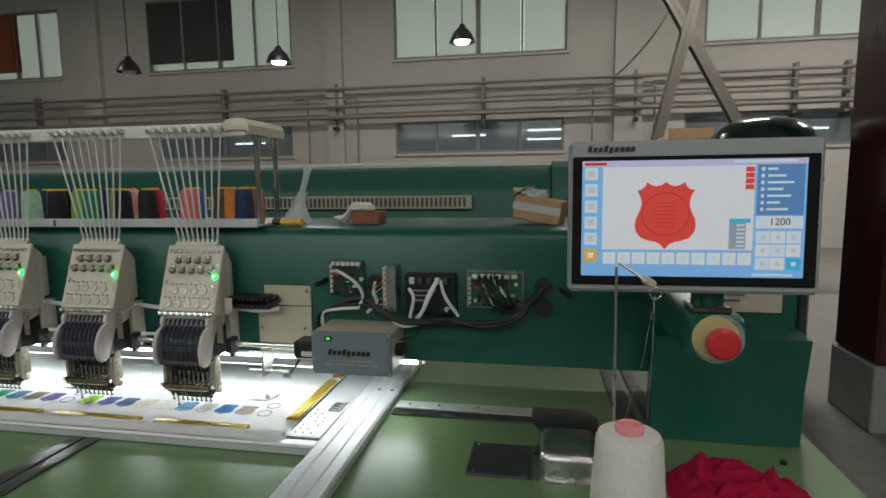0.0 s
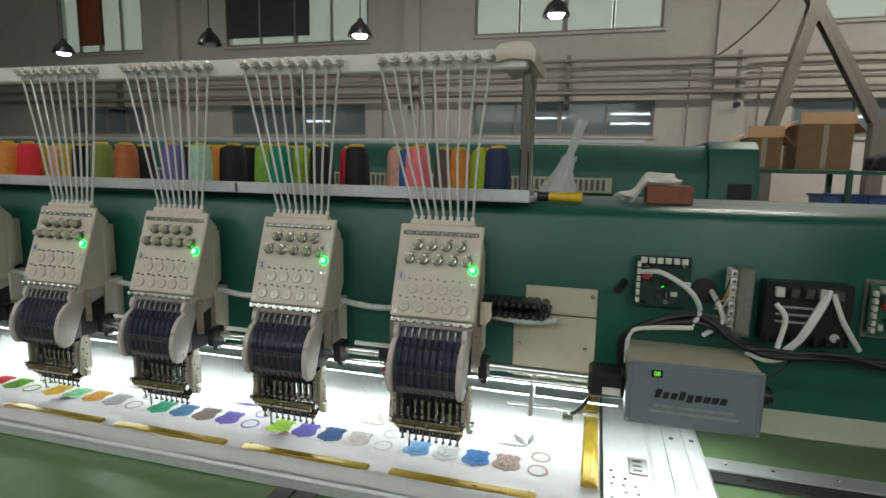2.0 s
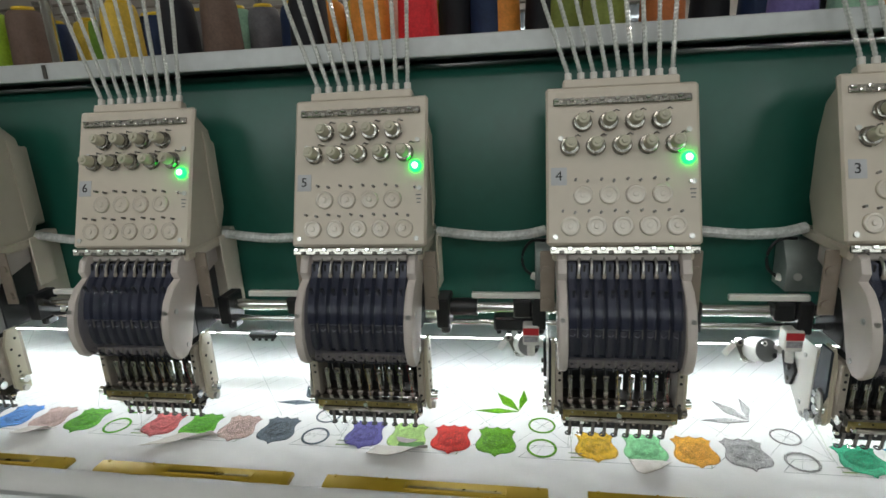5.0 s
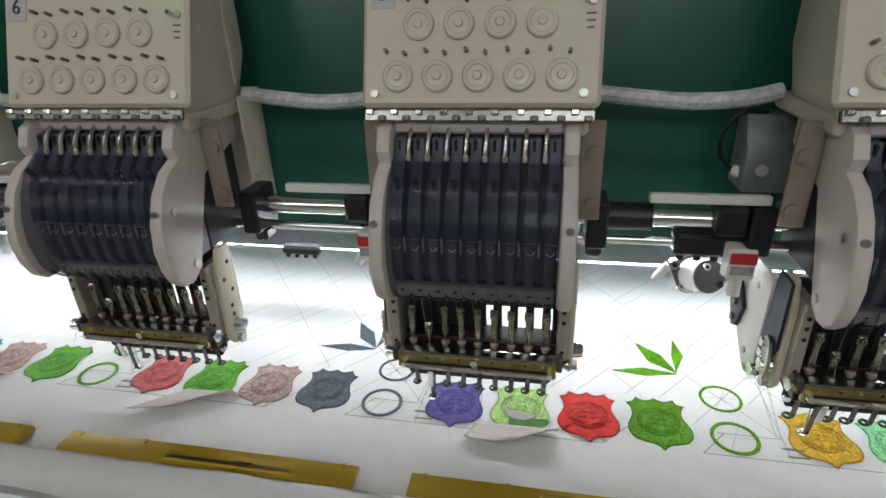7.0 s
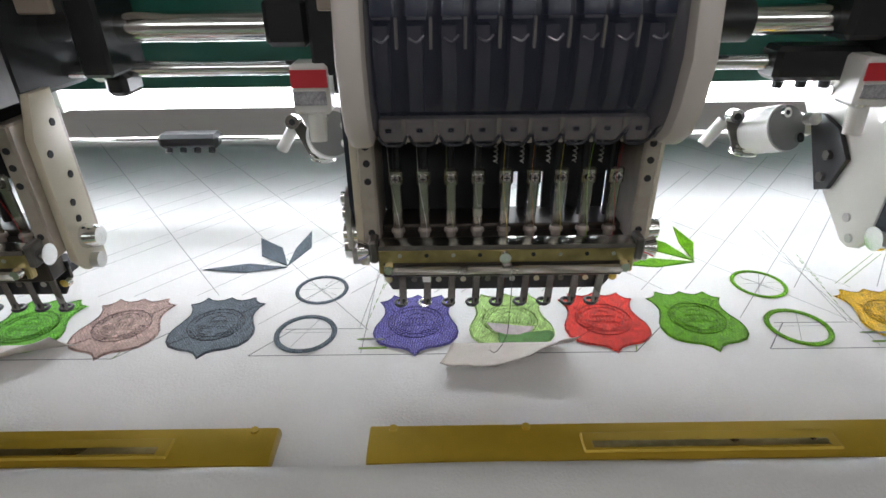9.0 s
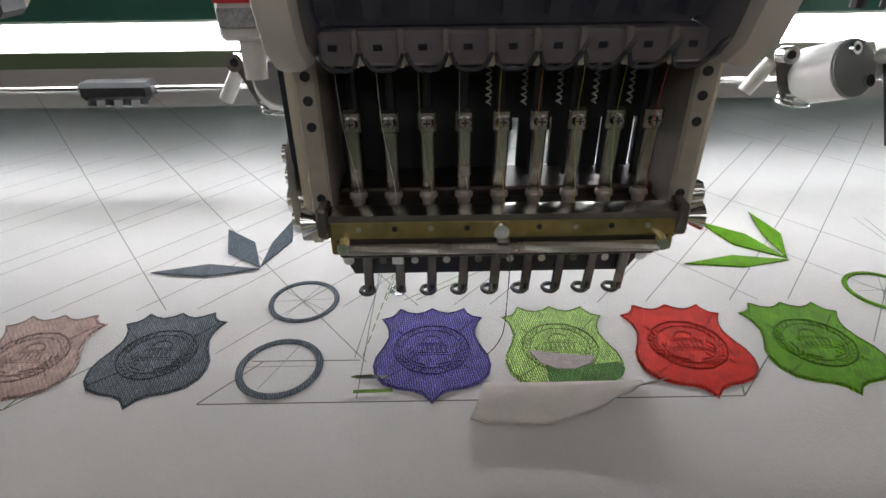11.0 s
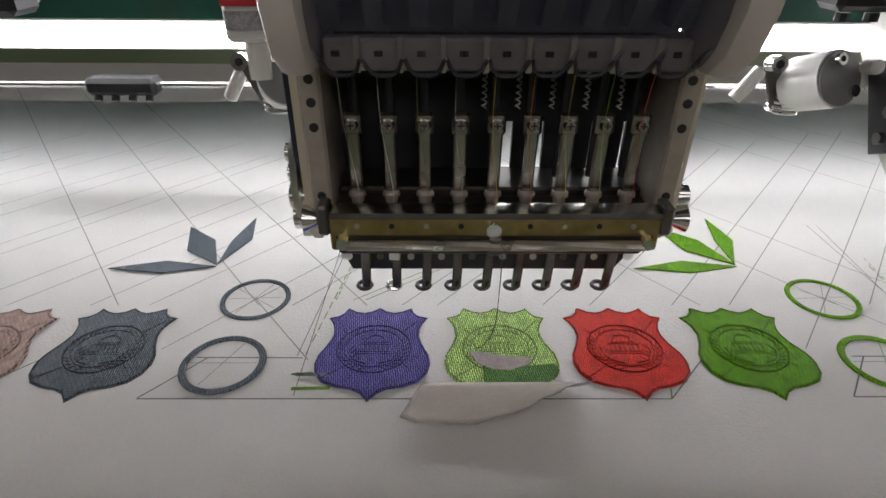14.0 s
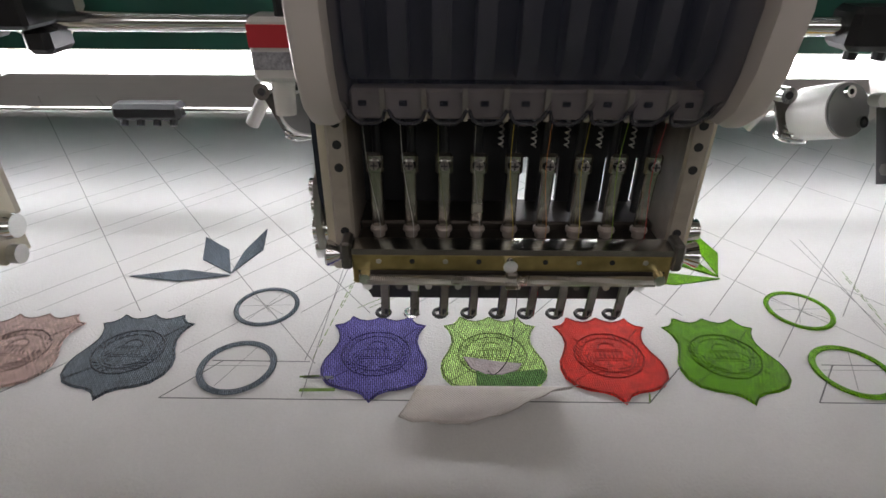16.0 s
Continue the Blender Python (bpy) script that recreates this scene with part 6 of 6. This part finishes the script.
ui("screen_ground", 0, 0, 372, 206, "blue", 0)
ui("title_bar", 0, 0, 372, 10, "lilac", 1)
ui("canvas", 36, 11, 289, 158, "white", 1)
ui("status_panel", 293, 10, 368, 97, "deep", 1)
for i in range(7):
    ui("text_bar", 309, 16 + i * 11.5, 325 + (i * 13) % 30, 20 + i * 11.5, "pale", 2)
    ui("icon", 299, 15 + i * 11.5, 304, 21 + i * 11.5, "pale", 2)
ui("text_bar", 4, 3, 42, 8, "darkred", 2)
ui("text_bar", 255, 2.5, 355, 6.5, "pale", 2)
for i in range(5):
    ui("side_button", 5, 12 + i * 29, 27, 34 + i * 29, "pale", 1)
    ui("icon", 10, 17 + i * 29, 22, 28 + i * 29, "grey", 2)
ui("home_button", 5, 158, 27, 180, "orange", 1)
ui("icon", 11, 164, 21, 174, "white", 2)
for i in range(10):
    ui("tool_button", 38 + i * 25.3, 163, 60 + i * 25.3, 184, "white", 1)
    ui("icon", 44 + i * 25.3, 168, 54 + i * 25.3, 179, "pale", 2)
for i in range(4):
    ui("needle_mark", 274, 14 + i * 10, 288, 22.5 + i * 10, "red", 2)
ui("list_box", 250, 103, 277, 156, "slate", 2)
ui("list_header", 250, 103, 284, 110, "lock", 3)
for i in range(6):
    ui("text_bar", 262, 113 + i * 7.2, 275, 116 + i * 7.2, "pale", 3)
ui("speed_field", 293, 99, 368, 120, "white", 1)
ui("arrow_button", 295, 100, 312, 118, "pale", 2)
ui("arrow_button", 349, 100, 366, 118, "pale", 2)
for a, b, m in ((294, 125, "pale"), (318, 125, "white"), (343, 125, "pale"), (294, 148, "white"), (318, 148, "pale"), (343, 148, "white"), (294, 171, "pale"), (318, 171, "white"), (344, 171, "lock")):
    ui("pad_button", a, b, a + 23, b + 21, m, 1)
    ui("icon", a + 8, b + 7, a + 15, b + 14, "grey" if m != "lock" else "white", 2)
ui("text_bar", 290, 199, 355, 203, "pale", 2)
text_mesh("1200", 0.017, Matrix.Translation((0.1415, -0.0052, -0.0085)) @ FRONT, UI["ink"], mon, "speed_digits")
SHX, SHZ = -0.046, 0.003
bm = bmesh.new()
vs = [bm.verts.new((SHX + x * 0.103, -0.0052, SHZ + y * 0.104)) for x, y in SHIELD]
f = bm.faces.new(vs)
bmesh.ops.recalc_face_normals(bm, faces=[f])
ex = bmesh.ops.extrude_face_region(bm, geom=[f])
bmesh.ops.translate(bm, verts=[v for v in ex["geom"] if isinstance(v, bmesh.types.BMVert)], vec=(0, 0.0004, 0))
part("shield_picture", bm, UI["red"], mon, smooth=0)
bm = ring_bm(0.037, 0.038, rx=1.05)
bmesh.ops.transform(bm, verts=bm.verts, matrix=Matrix.Translation((SHX, -0.0058, SHZ + 0.003)) @ FRONT)
part("ring_picture", bm, UI["darkred"], mon, smooth=0)
for i in range(7):
    part("line_picture", box((SHX - 0.02 + 0.002 * abs(i - 3), -0.0062, SHZ + 0.022 - i * 0.007), (SHX + 0.02 - 0.002 * abs(i - 3), -0.0058, SHZ + 0.0232 - i * 0.007)), UI["darkred"], mon, smooth=0)

# ---- thread stand, yarn cone and red cloth on the table ----
std = empty("thread_stand", "bent steel wire thread stand with a ring eye", "thread stand")
part("wire", hose([(1.058, -0.44, 0.873), (1.056, -0.44, 1.2), (1.054, -0.44, 1.405), (1.058, -0.441, 1.413), (1.085, -0.444, 1.395), (1.112, -0.446, 1.374)], 0.0024, n=8), STEEL, std)
part("ring_eye", hose([(1.118 + 0.009 * math.cos(a), -0.446, 1.362 + 0.01 * math.sin(a)) for a in np.linspace(0, 6.28, 16, endpoint=False)], 0.0014, n=6, closed=True), CHROME, std)
part("tape_wad", obox(pose(1.107, -0.445, 1.381, 0, 35, 10), (0.026, 0.012, 0.015), 0.004), CREAM_METAL, std)
part("base_plate", box((0.99, -0.57, 0.8725), (1.13, -0.41, 0.882), 0.003), BLACK, std)
part("cone_post", rod((1.074, -0.5, 0.882), (1.074, -0.5, 0.972), 0.01), BLACK, std)
part("cone_plate", rod((1.074, -0.5, 0.9722), (1.074, -0.5, 0.978), 0.07, n=24), BLACK, std)
part("thread", hose([(1.068, -0.48, 1.145), (1.1, -0.455, 1.25), (1.117, -0.447, 1.36), (1.125, -0.4, 1.24), (1.15, -0.2, 0.9)], 0.00025, n=4), WHITE_PL, std)
yc = empty("yarn_cone", "large white yarn cone with a pink core", "yarn cone")
YARN_W = mat("white yarn", (0.74, 0.71, 0.66), 0.8, scale=500, vary=0.08, bump=0.5, spec=0.2)
PINK = mat("pink cardboard core", (0.78, 0.30, 0.32), 0.6)
part("yarn", lathe([(0.045, 0.979), (0.062, 0.982), (0.0625, 1.0), (0.054, 1.125), (0.05, 1.134), (0.024, 1.138)], (1.074, -0.5, 0), n=32), YARN_W, yc)
part("core", lathe([(0.0235, 1.1385), (0.0235, 1.147), (0.021, 1.151), (0.016, 1.151), (0.016, 1.142)], (1.074, -0.5, 0), n=24), PINK, yc)
REDC = mat("red knitted cloth", (0.42, 0.006, 0.045), 0.85, scale=300, vary=0.2, bump=0.4, spec=0.2)
bm = bmesh.new()
n = 64
g = []
for i in range(n + 1):
    row = []
    for j in range(n + 1):
        u, v = 2 * i / n - 1, 2 * j / n - 1
        r = math.hypot(u, v)
        w = 0.5 * noise.noise((u * 1.8, v * 1.8, 9.1))
        fold = abs(noise.noise((u * 2.4 + 3 + w, v * 2.4 - w, 0.4))) * 0.075 + (0.5 - abs(noise.noise((u * 3.2 + 2 * w, v * 5.5, 2.2)))) * 0.03 + abs(noise.noise((u * 9, v * 9 + w, 5.2))) * 0.012
        lim = 0.86 + 0.14 * noise.noise((math.atan2(v, u) * 1.3, 0.7, 0))
        s = max(0.0, 1 - (r / lim) ** 3)
        row.append(bm.verts.new((1.345 + u * 0.165, -0.2 + v * 0.15, 0.8735 + s * (0.018 + fold))))
    g.append(row)
for i in range(n):
    for j in range(n):
        u, v = 2 * (i + 0.5) / n - 1, 2 * (j + 0.5) / n - 1
        if math.hypot(u, v) < 0.93 + 0.12 * noise.noise((math.atan2(v, u) * 1.3, 0.7, 0)):
            bm.faces.new((g[i][j], g[i + 1][j], g[i + 1][j + 1], g[i][j + 1]))
bmesh.ops.delete(bm, geom=[v for v in bm.verts if not v.link_faces], context="VERTS")
tagged(part("red_cloth", bm, REDC, smooth=180), "crumpled crimson knitted cloth lying on the table", "cloth")
pen = empty("marker_pen", "white pen lying by the yarn cone", "pen")
part("barrel", rod((1.155, -0.33, 0.88), (1.2, -0.42, 0.88), 0.006), WHITE_PL, pen)
part("tip", rod((1.155, -0.33, 0.88), (1.15, -0.32, 0.879), 0.006, r2=0.002), CHROME, pen)
tagged(part("bottle_cap", rod((1.50, -0.04, 0.873), (1.50, -0.04, 0.881), 0.008), BLACK), "small black cap on the green table", "cap")

# ---- things lying on the beam ----
BAGP = clear("clear plastic bag", (0.72, 0.73, 0.73), 0.52, 0.12, (0.95, 0.96, 0.96))
bag = empty("plastic_bag", "crumpled clear plastic bag standing on the beam", "plastic bag")
def film_sheet(name, w0, w1, lean, high, depth, seed):
    """A crumpled tube of film: wide at its foot, drawn out to a leaning tip."""
    bm = bmesh.new()
    rings = []
    n = 30
    for i in range(22):
        h = i / 21
        r = w0 + (w1 - w0) * h - 0.02 * math.sin(math.pi * h) * (seed % 2)
        ring = []
        for k in range(n):
            a = 2 * math.pi * k / n
            q = 1 + 0.55 * noise.noise((math.cos(a) * 1.6, math.sin(a) * 1.6 + h * 3, seed)) + 0.22 * noise.noise((math.cos(a) * 5, math.sin(a) * 5 + h * 9, seed + 4))
            ring.append(bm.verts.new((0.135 + lean * h + r * q * math.cos(a), 0.25 + depth * r * q * math.sin(a), 1.4275 + high * h + 0.006 * noise.noise((a, h * 5, seed)))))
        rings.append(ring)
    for p, q in zip(rings, rings[1:]):
        for k in range(n):
            bm.faces.new((p[k], p[(k + 1) % n], q[(k + 1) % n], q[k]))
    part(name, bm, BAGP, bag, smooth=25)


film_sheet("film_outer", 0.052, 0.012, 0.052, 0.18, 0.55, 3)
film_sheet("film_fold", 0.03, 0.014, 0.03, 0.1, 0.5, 8)
scd = empty("screwdriver", "screwdriver with a yellow and black handle on the beam", "screwdriver")
SCY = mat("yellow handle", (0.75, 0.47, 0.02), 0.35)
part("handle", rod((0.20, 0.16, 1.437), (0.13, 0.165, 1.437), 0.0115, r2=0.009), SCY, scd)
part("grip", rod((0.13, 0.165, 1.437), (0.105, 0.167, 1.437), 0.0105), BLACK, scd)
part("blade", rod((0.105, 0.167, 1.437), (0.1, 0.1675, 1.437), 0.003), STEEL, scd)
WOODM = mat("reddish wood block", (0.22, 0.07, 0.04), 0.6, scale=50, vary=0.3)
tagged(part("wood_block", box((0.335, 0.22, 1.4258), (0.43, 0.29, 1.465), 0.002), WOODM), "small reddish wood block on the beam", "wood block")
bm = bmesh.new()
bmesh.ops.create_icosphere(bm, subdivisions=4, radius=0.045)
for v in bm.verts:
    k = 1 + 0.35 * noise.noise(v.co * 30) + 0.2 * noise.noise(v.co * 80)
    v.co = Vector((v.co.x * k * 1.5 + 0.345, v.co.y * k * 0.7 + 0.255, max(0, v.co.z * k * 0.35 + 0.012) + (1.4665 if v.co.x * k * 1.5 > -0.012 else max(1.427, 1.4665 + (v.co.x * k * 1.5 + 0.012) * 1.6))))
tagged(part("plastic_wrap", bm, mat("white plastic film", (0.68, 0.64, 0.6), 0.35, bump=0.2), smooth=20), "crumpled white plastic wrap on the wood block", "plastic wrap")
cb = empty("small_carton", "small tape-wrapped brown carton leaning on the beam", "carton", pose(0.915, 0.26, 1.4545, 0, 9, -14))
part("body", box((-0.07, -0.045, -0.02), (0.07, 0.045, 0.05), 0.003), CARD, cb)
part("lid_flap", obox(pose(-0.06, 0, 0.062, 0, -38), (0.05, 0.088, 0.003), 0.0), CARD, cb)
part("tape", box((-0.0715, -0.0465, 0.008), (0.0715, -0.0458, 0.03)), BAGP, cb)
bm = bmesh.new()
bmesh.ops.create_icosphere(bm, subdivisions=4, radius=0.04)
for v in bm.verts:
    k = 1 + 0.4 * noise.noise(v.co * 40) + 0.25 * noise.noise(v.co * 90)
    v.co = Vector((v.co.x * k * 1.3 - 0.03, v.co.y * k, max(-0.001, v.co.z * k * 0.45 + 0.004) + 0.052))
part("film", bm, BAGP, cb, "crumpled clear film on the lid", 20)

# ---- the machine behind ----
m2 = empty("rear_embroidery_machine", "second green embroidery machine standing behind the first", "machine")
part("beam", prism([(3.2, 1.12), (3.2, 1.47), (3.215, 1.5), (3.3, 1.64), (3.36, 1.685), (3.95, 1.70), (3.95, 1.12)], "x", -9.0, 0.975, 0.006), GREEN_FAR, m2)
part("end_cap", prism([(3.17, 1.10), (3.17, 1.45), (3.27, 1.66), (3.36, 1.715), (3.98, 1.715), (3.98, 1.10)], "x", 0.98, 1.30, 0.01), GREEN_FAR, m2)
part("top_rail", box((-9.0, 3.4, 1.701), (0.55, 3.46, 1.73), 0.002), ALU, m2)
part("track", box((-9.0, 3.13, 1.33), (0.33, 3.197, 1.44), 0.004), CREAM_METAL, m2)
slot_me = mesh_of(box((0, 3.122, 1.345), (0.022, 3.129, 1.425)), "track_slot")
slot_me.materials.append(DARK_STEEL)
for i in range(230):
    sl = new("track_slot", slot_me)
    sl.parent = m2
    sl.matrix_basis = pose(-8.9 + i * 0.04, 0, 0)
    tagged(sl)
part("opening", box((0.70, 3.19, 1.26), (0.86, 3.199, 1.40)), CREAM_METAL, m2)
part("side_port", box((1.1, 3.155, 1.24), (1.25, 3.169, 1.42)), BLACK, m2)
part("table", box((-9.0, 2.5, 0.84), (1.3, 4.2, 0.87), 0.004), TABLE, m2)
for x in (-8.5, -4.0, 1.1):
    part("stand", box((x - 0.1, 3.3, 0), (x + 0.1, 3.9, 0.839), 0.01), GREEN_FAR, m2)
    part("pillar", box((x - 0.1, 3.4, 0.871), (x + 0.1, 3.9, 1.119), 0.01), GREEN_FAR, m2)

# ---- right side of the hall ----
tank = empty("air_tank", "tall dark green steel air tank with a white label", "tank")
TANKM = mat("dark tank paint", (0.006, 0.022, 0.018), 0.22, scale=20, vary=0.2, coat=0.3)
part("shell", lathe([(0.30, 0.12), (0.35, 0.18), (0.355, 0.3), (0.355, 1.78), (0.33, 1.87), (0.26, 1.94), (0.15, 1.98), (0.04, 1.99)], (2.47, 3.0, 0), n=48), TANKM, tank)
for a in (0.5, 2.6, 4.7):
    part("leg", box((2.47 + 0.28 * math.cos(a) - 0.03, 3.0 + 0.28 * math.sin(a) - 0.03, 0), (2.47 + 0.28 * math.cos(a) + 0.03, 3.0 + 0.28 * math.sin(a) + 0.03, 0.2)), TANKM, tank)
bm = bmesh.new()
pts = [(2.47 + 0.3565 * math.cos(a), 3.0 + 0.3565 * math.sin(a)) for a in np.linspace(-1.75, -1.0, 12)]
vs = [[bm.verts.new((x, y, z)) for x, y in pts] for z in (1.38, 1.70)]
for i in range(11):
    bm.faces.new((vs[0][i], vs[0][i + 1], vs[1][i + 1], vs[1][i]))
part("label", bm, WHITE_PL, tank, "white paper label")
BLUEP = mat("blue valve block", (0.03, 0.12, 0.25), 0.4)
part("valve_block", box((2.13, 2.72, 1.30), (2.19, 2.86, 1.72), 0.006), BLUEP, tank)
for i in range(6):
    part("valve", rod((2.15, 2.719, 1.34 + i * 0.065), (2.15, 2.69, 1.34 + i * 0.065), 0.016, n=10), CHROME, tank)
col = tagged(new("column"), kind="structure")
COLR = mat("red-brown gloss paint", (0.05, 0.011, 0.010), 0.25, scale=12, vary=0.35, bump=0.05)
part("shaft", box((2.895, 2.2, 0.42), (3.375, 2.7, 7.6), 0.02), COLR, col)
part("foot", box((2.885, 2.19, 0.0), (3.385, 2.71, 0.419), 0.01), mat("grey painted plinth", (0.33, 0.33, 0.33), 0.6, scale=8, vary=0.15), col)
brace = empty("steel_cross_brace", "painted steel cross brace below the roof truss", "brace")
STEELP = mat("greyish steel paint", (0.13, 0.115, 0.095), 0.55, scale=12, vary=0.15)
for a, b in (((2.78, 9.0, 1.95), (3.78, 9.05, 6.2)), ((4.30, 9.0, 2.25), (2.45, 9.06, 5.6))):
    a, b = Vector(a), Vector(b)
    m = Matrix.Translation((a + b) / 2) @ (b - a).to_track_quat("Z", "Y").to_matrix().to_4x4()
    leg = part("beam", obox(m, (0.2, 0.03, (b - a).length), 0.004), STEELP, brace)
    for e in (-0.085, 0.085):
        part("beam_lip", obox(m @ Matrix.Translation((e, 0.05, 0)), (0.03, 0.07, (b - a).length), 0.003), STEELP, leg)
        part("beam_lip", obox(m @ Matrix.Translation((e, -0.05, 0)), (0.03, 0.07, (b - a).length), 0.003), STEELP, leg)
part("gusset", box((3.18, 8.93, 3.8), (3.4, 8.948, 4.1), 0.005), STEELP, brace)
part("foot_post", box((2.68, 8.9, 0), (2.9, 9.1, 2.0), 0.01), STEELP, brace)
part("foot_post", box((4.2, 8.9, 0), (4.42, 9.1, 2.3), 0.01), STEELP, brace)
part("slack_rope", hose(curve_points([(2.478, 11.88, 3.9), (2.62, 10.9, 3.96), (2.9, 9.9, 4.25), (3.2, 9.6, 4.78), (3.42, 9.1, 5.4)]), 0.018), PIPE, brace)
sh = empty("storage_rack", "green steel storage rack loaded with cartons", "rack")
for z in (0.85, 1.5):
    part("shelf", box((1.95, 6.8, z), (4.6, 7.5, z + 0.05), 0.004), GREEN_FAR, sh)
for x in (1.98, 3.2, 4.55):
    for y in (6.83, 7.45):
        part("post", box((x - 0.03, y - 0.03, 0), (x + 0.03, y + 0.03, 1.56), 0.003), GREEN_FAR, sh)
def carton(x0, x1, y0, y1, z0, z1, label, open_top=True):
    c = empty("carton", label, "carton", group="cartons on the rack")
    t = 0.02
    part("body", box((x0, y0, z0), (x1, y1, z1 - (0.05 if open_top else 0)), 0.004), CARD, c)
    if open_top:
        part("flap", obox(Matrix.Translation((x0 - 0.08, (y0 + y1) / 2, z1 - 0.06)) @ pose(0, 0, 0, 0, -35), (0.2, y1 - y0, 0.008)), CARD, c)
        part("flap", obox(Matrix.Translation((x1 + 0.07, (y0 + y1) / 2, z1 - 0.08)) @ pose(0, 0, 0, 0, 45), (0.18, y1 - y0, 0.008)), CARD, c)
        part("flap", obox(Matrix.Translation(((x0 + x1) / 2, y0 - 0.03, z1 + 0.02)) @ pose(0, 0, 0, 70), (x1 - x0, 0.15, 0.008)), CARD, c)
    part("tape_band", box(((x0 + x1) / 2 - 0.03, y0 - 0.003, z0 + 0.02), ((x0 + x1) / 2 + 0.03, y0 - 0.0005, z1 - 0.06)), CREAM_METAL, c)


carton(2.04, 2.45, 6.9, 7.3, 1.551, 2.0, "open brown carton on the steel rack")
carton(2.6, 3.2, 6.85, 7.4, 1.551, 2.16, "large brown carton with raised flaps on the rack")
BIN = mat("blue plastic bin", (0.03, 0.08, 0.30), 0.4)
for x in (3.0, 3.5):
    b = empty("plastic_bin", "blue plastic bin on the lower shelf", "bin", group="blue bins")
    part("tub", prism([(x, 0.901), (x + 0.42, 0.901), (x + 0.46, 1.22), (x - 0.04, 1.22)], "y", 6.9, 7.4, 0.01), BIN, b)
    part("rim", box((x - 0.06, 6.88, 1.221), (x + 0.48, 7.42, 1.25), 0.005), BIN, b)
RAG = mat("dark rags", (0.05, 0.05, 0.055), 0.9, scale=20, vary=0.5)
bm = bmesh.new()
bmesh.ops.create_icosphere(bm, subdivisions=4, radius=0.3)
for v in bm.verts:
    k = 1 + 0.3 * noise.noise(v.co * 6)
    v.co = Vector((v.co.x * k * 1.6 + 4.0, v.co.y * k * 0.9 + 7.15, max(0, v.co.z * k * 0.7 + 0.1) + 1.551))
tagged(part("rag", bm, RAG, smooth=60), "heap of dark rags and belts on the rack", "rags")


# ---- what moves ----
# seconds, shift of frame and cloth to the right and back
SHIFT = (
    (0.0, 0.025, 0.030), (0.5, 0.024, 0.032), (1.0, 0.024, 0.032), (1.5, 0.026, 0.030), (2.0, 0.028, 0.028), (2.5, 0.030, 0.026), (3.0, 0.032, 0.026), (3.5, 0.034, 0.034),
    (4.0, 0.036, 0.036), (4.5, 0.038, 0.030), (5.0, 0.038, 0.027), (5.2, 0.038, 0.026), (6.2, 0.036, 0.020), (7.3, 0.034, 0.021), (7.5, 0.0325, 0.0194), (8.0, 0.020, -0.006), (8.5, -0.0052, 0.0077),
    (9.0, 0.0072, 0.0315), (9.5, 0.031, 0.0226), (9.7, 0.0336, 0.0164), (10.4, 0.034, 0.006), (11.2, 0.0285, 0.0), (12.0, 0.0224, -0.0026), (12.5, 0.0179, -0.0049), (13.0, 0.013, -0.0056),
    (13.5, 0.0085, -0.0047), (14.0, 0.0039, -0.003), (14.5, 0.0, 0.0), (15.0, -0.003, 0.0036), (15.5, -0.0049, 0.0086), (16.0, -0.0062, 0.0128),
)
# seconds, drop of the working needle
STROKE = ((0.0, 0.017), (4.3, 0.017), (4.5, 0.005), (4.7, 0.012), (4.9, 0.017), (5.0, 0.0), (6.0, 0.0), (6.3, 0.017), (7.3, 0.017), (7.4, 0.0), (7.5, 0.017), (8.2, 0.017), (8.3, 0.0), (16.0, 0.0))


def motions():
    for thing in (hoop, cloth):
        walk(thing, [(t, pose(x, y, 0)) for t, x, y in SHIFT])
    for head in HEADS.values():
        for p in head.children:
            if p.get("moves"):
                walk(p, [(t, pose(p.matrix_basis.translation.x, p.matrix_basis.translation.y, p.matrix_basis.translation.z - d)) for t, d in STROKE])


motions()
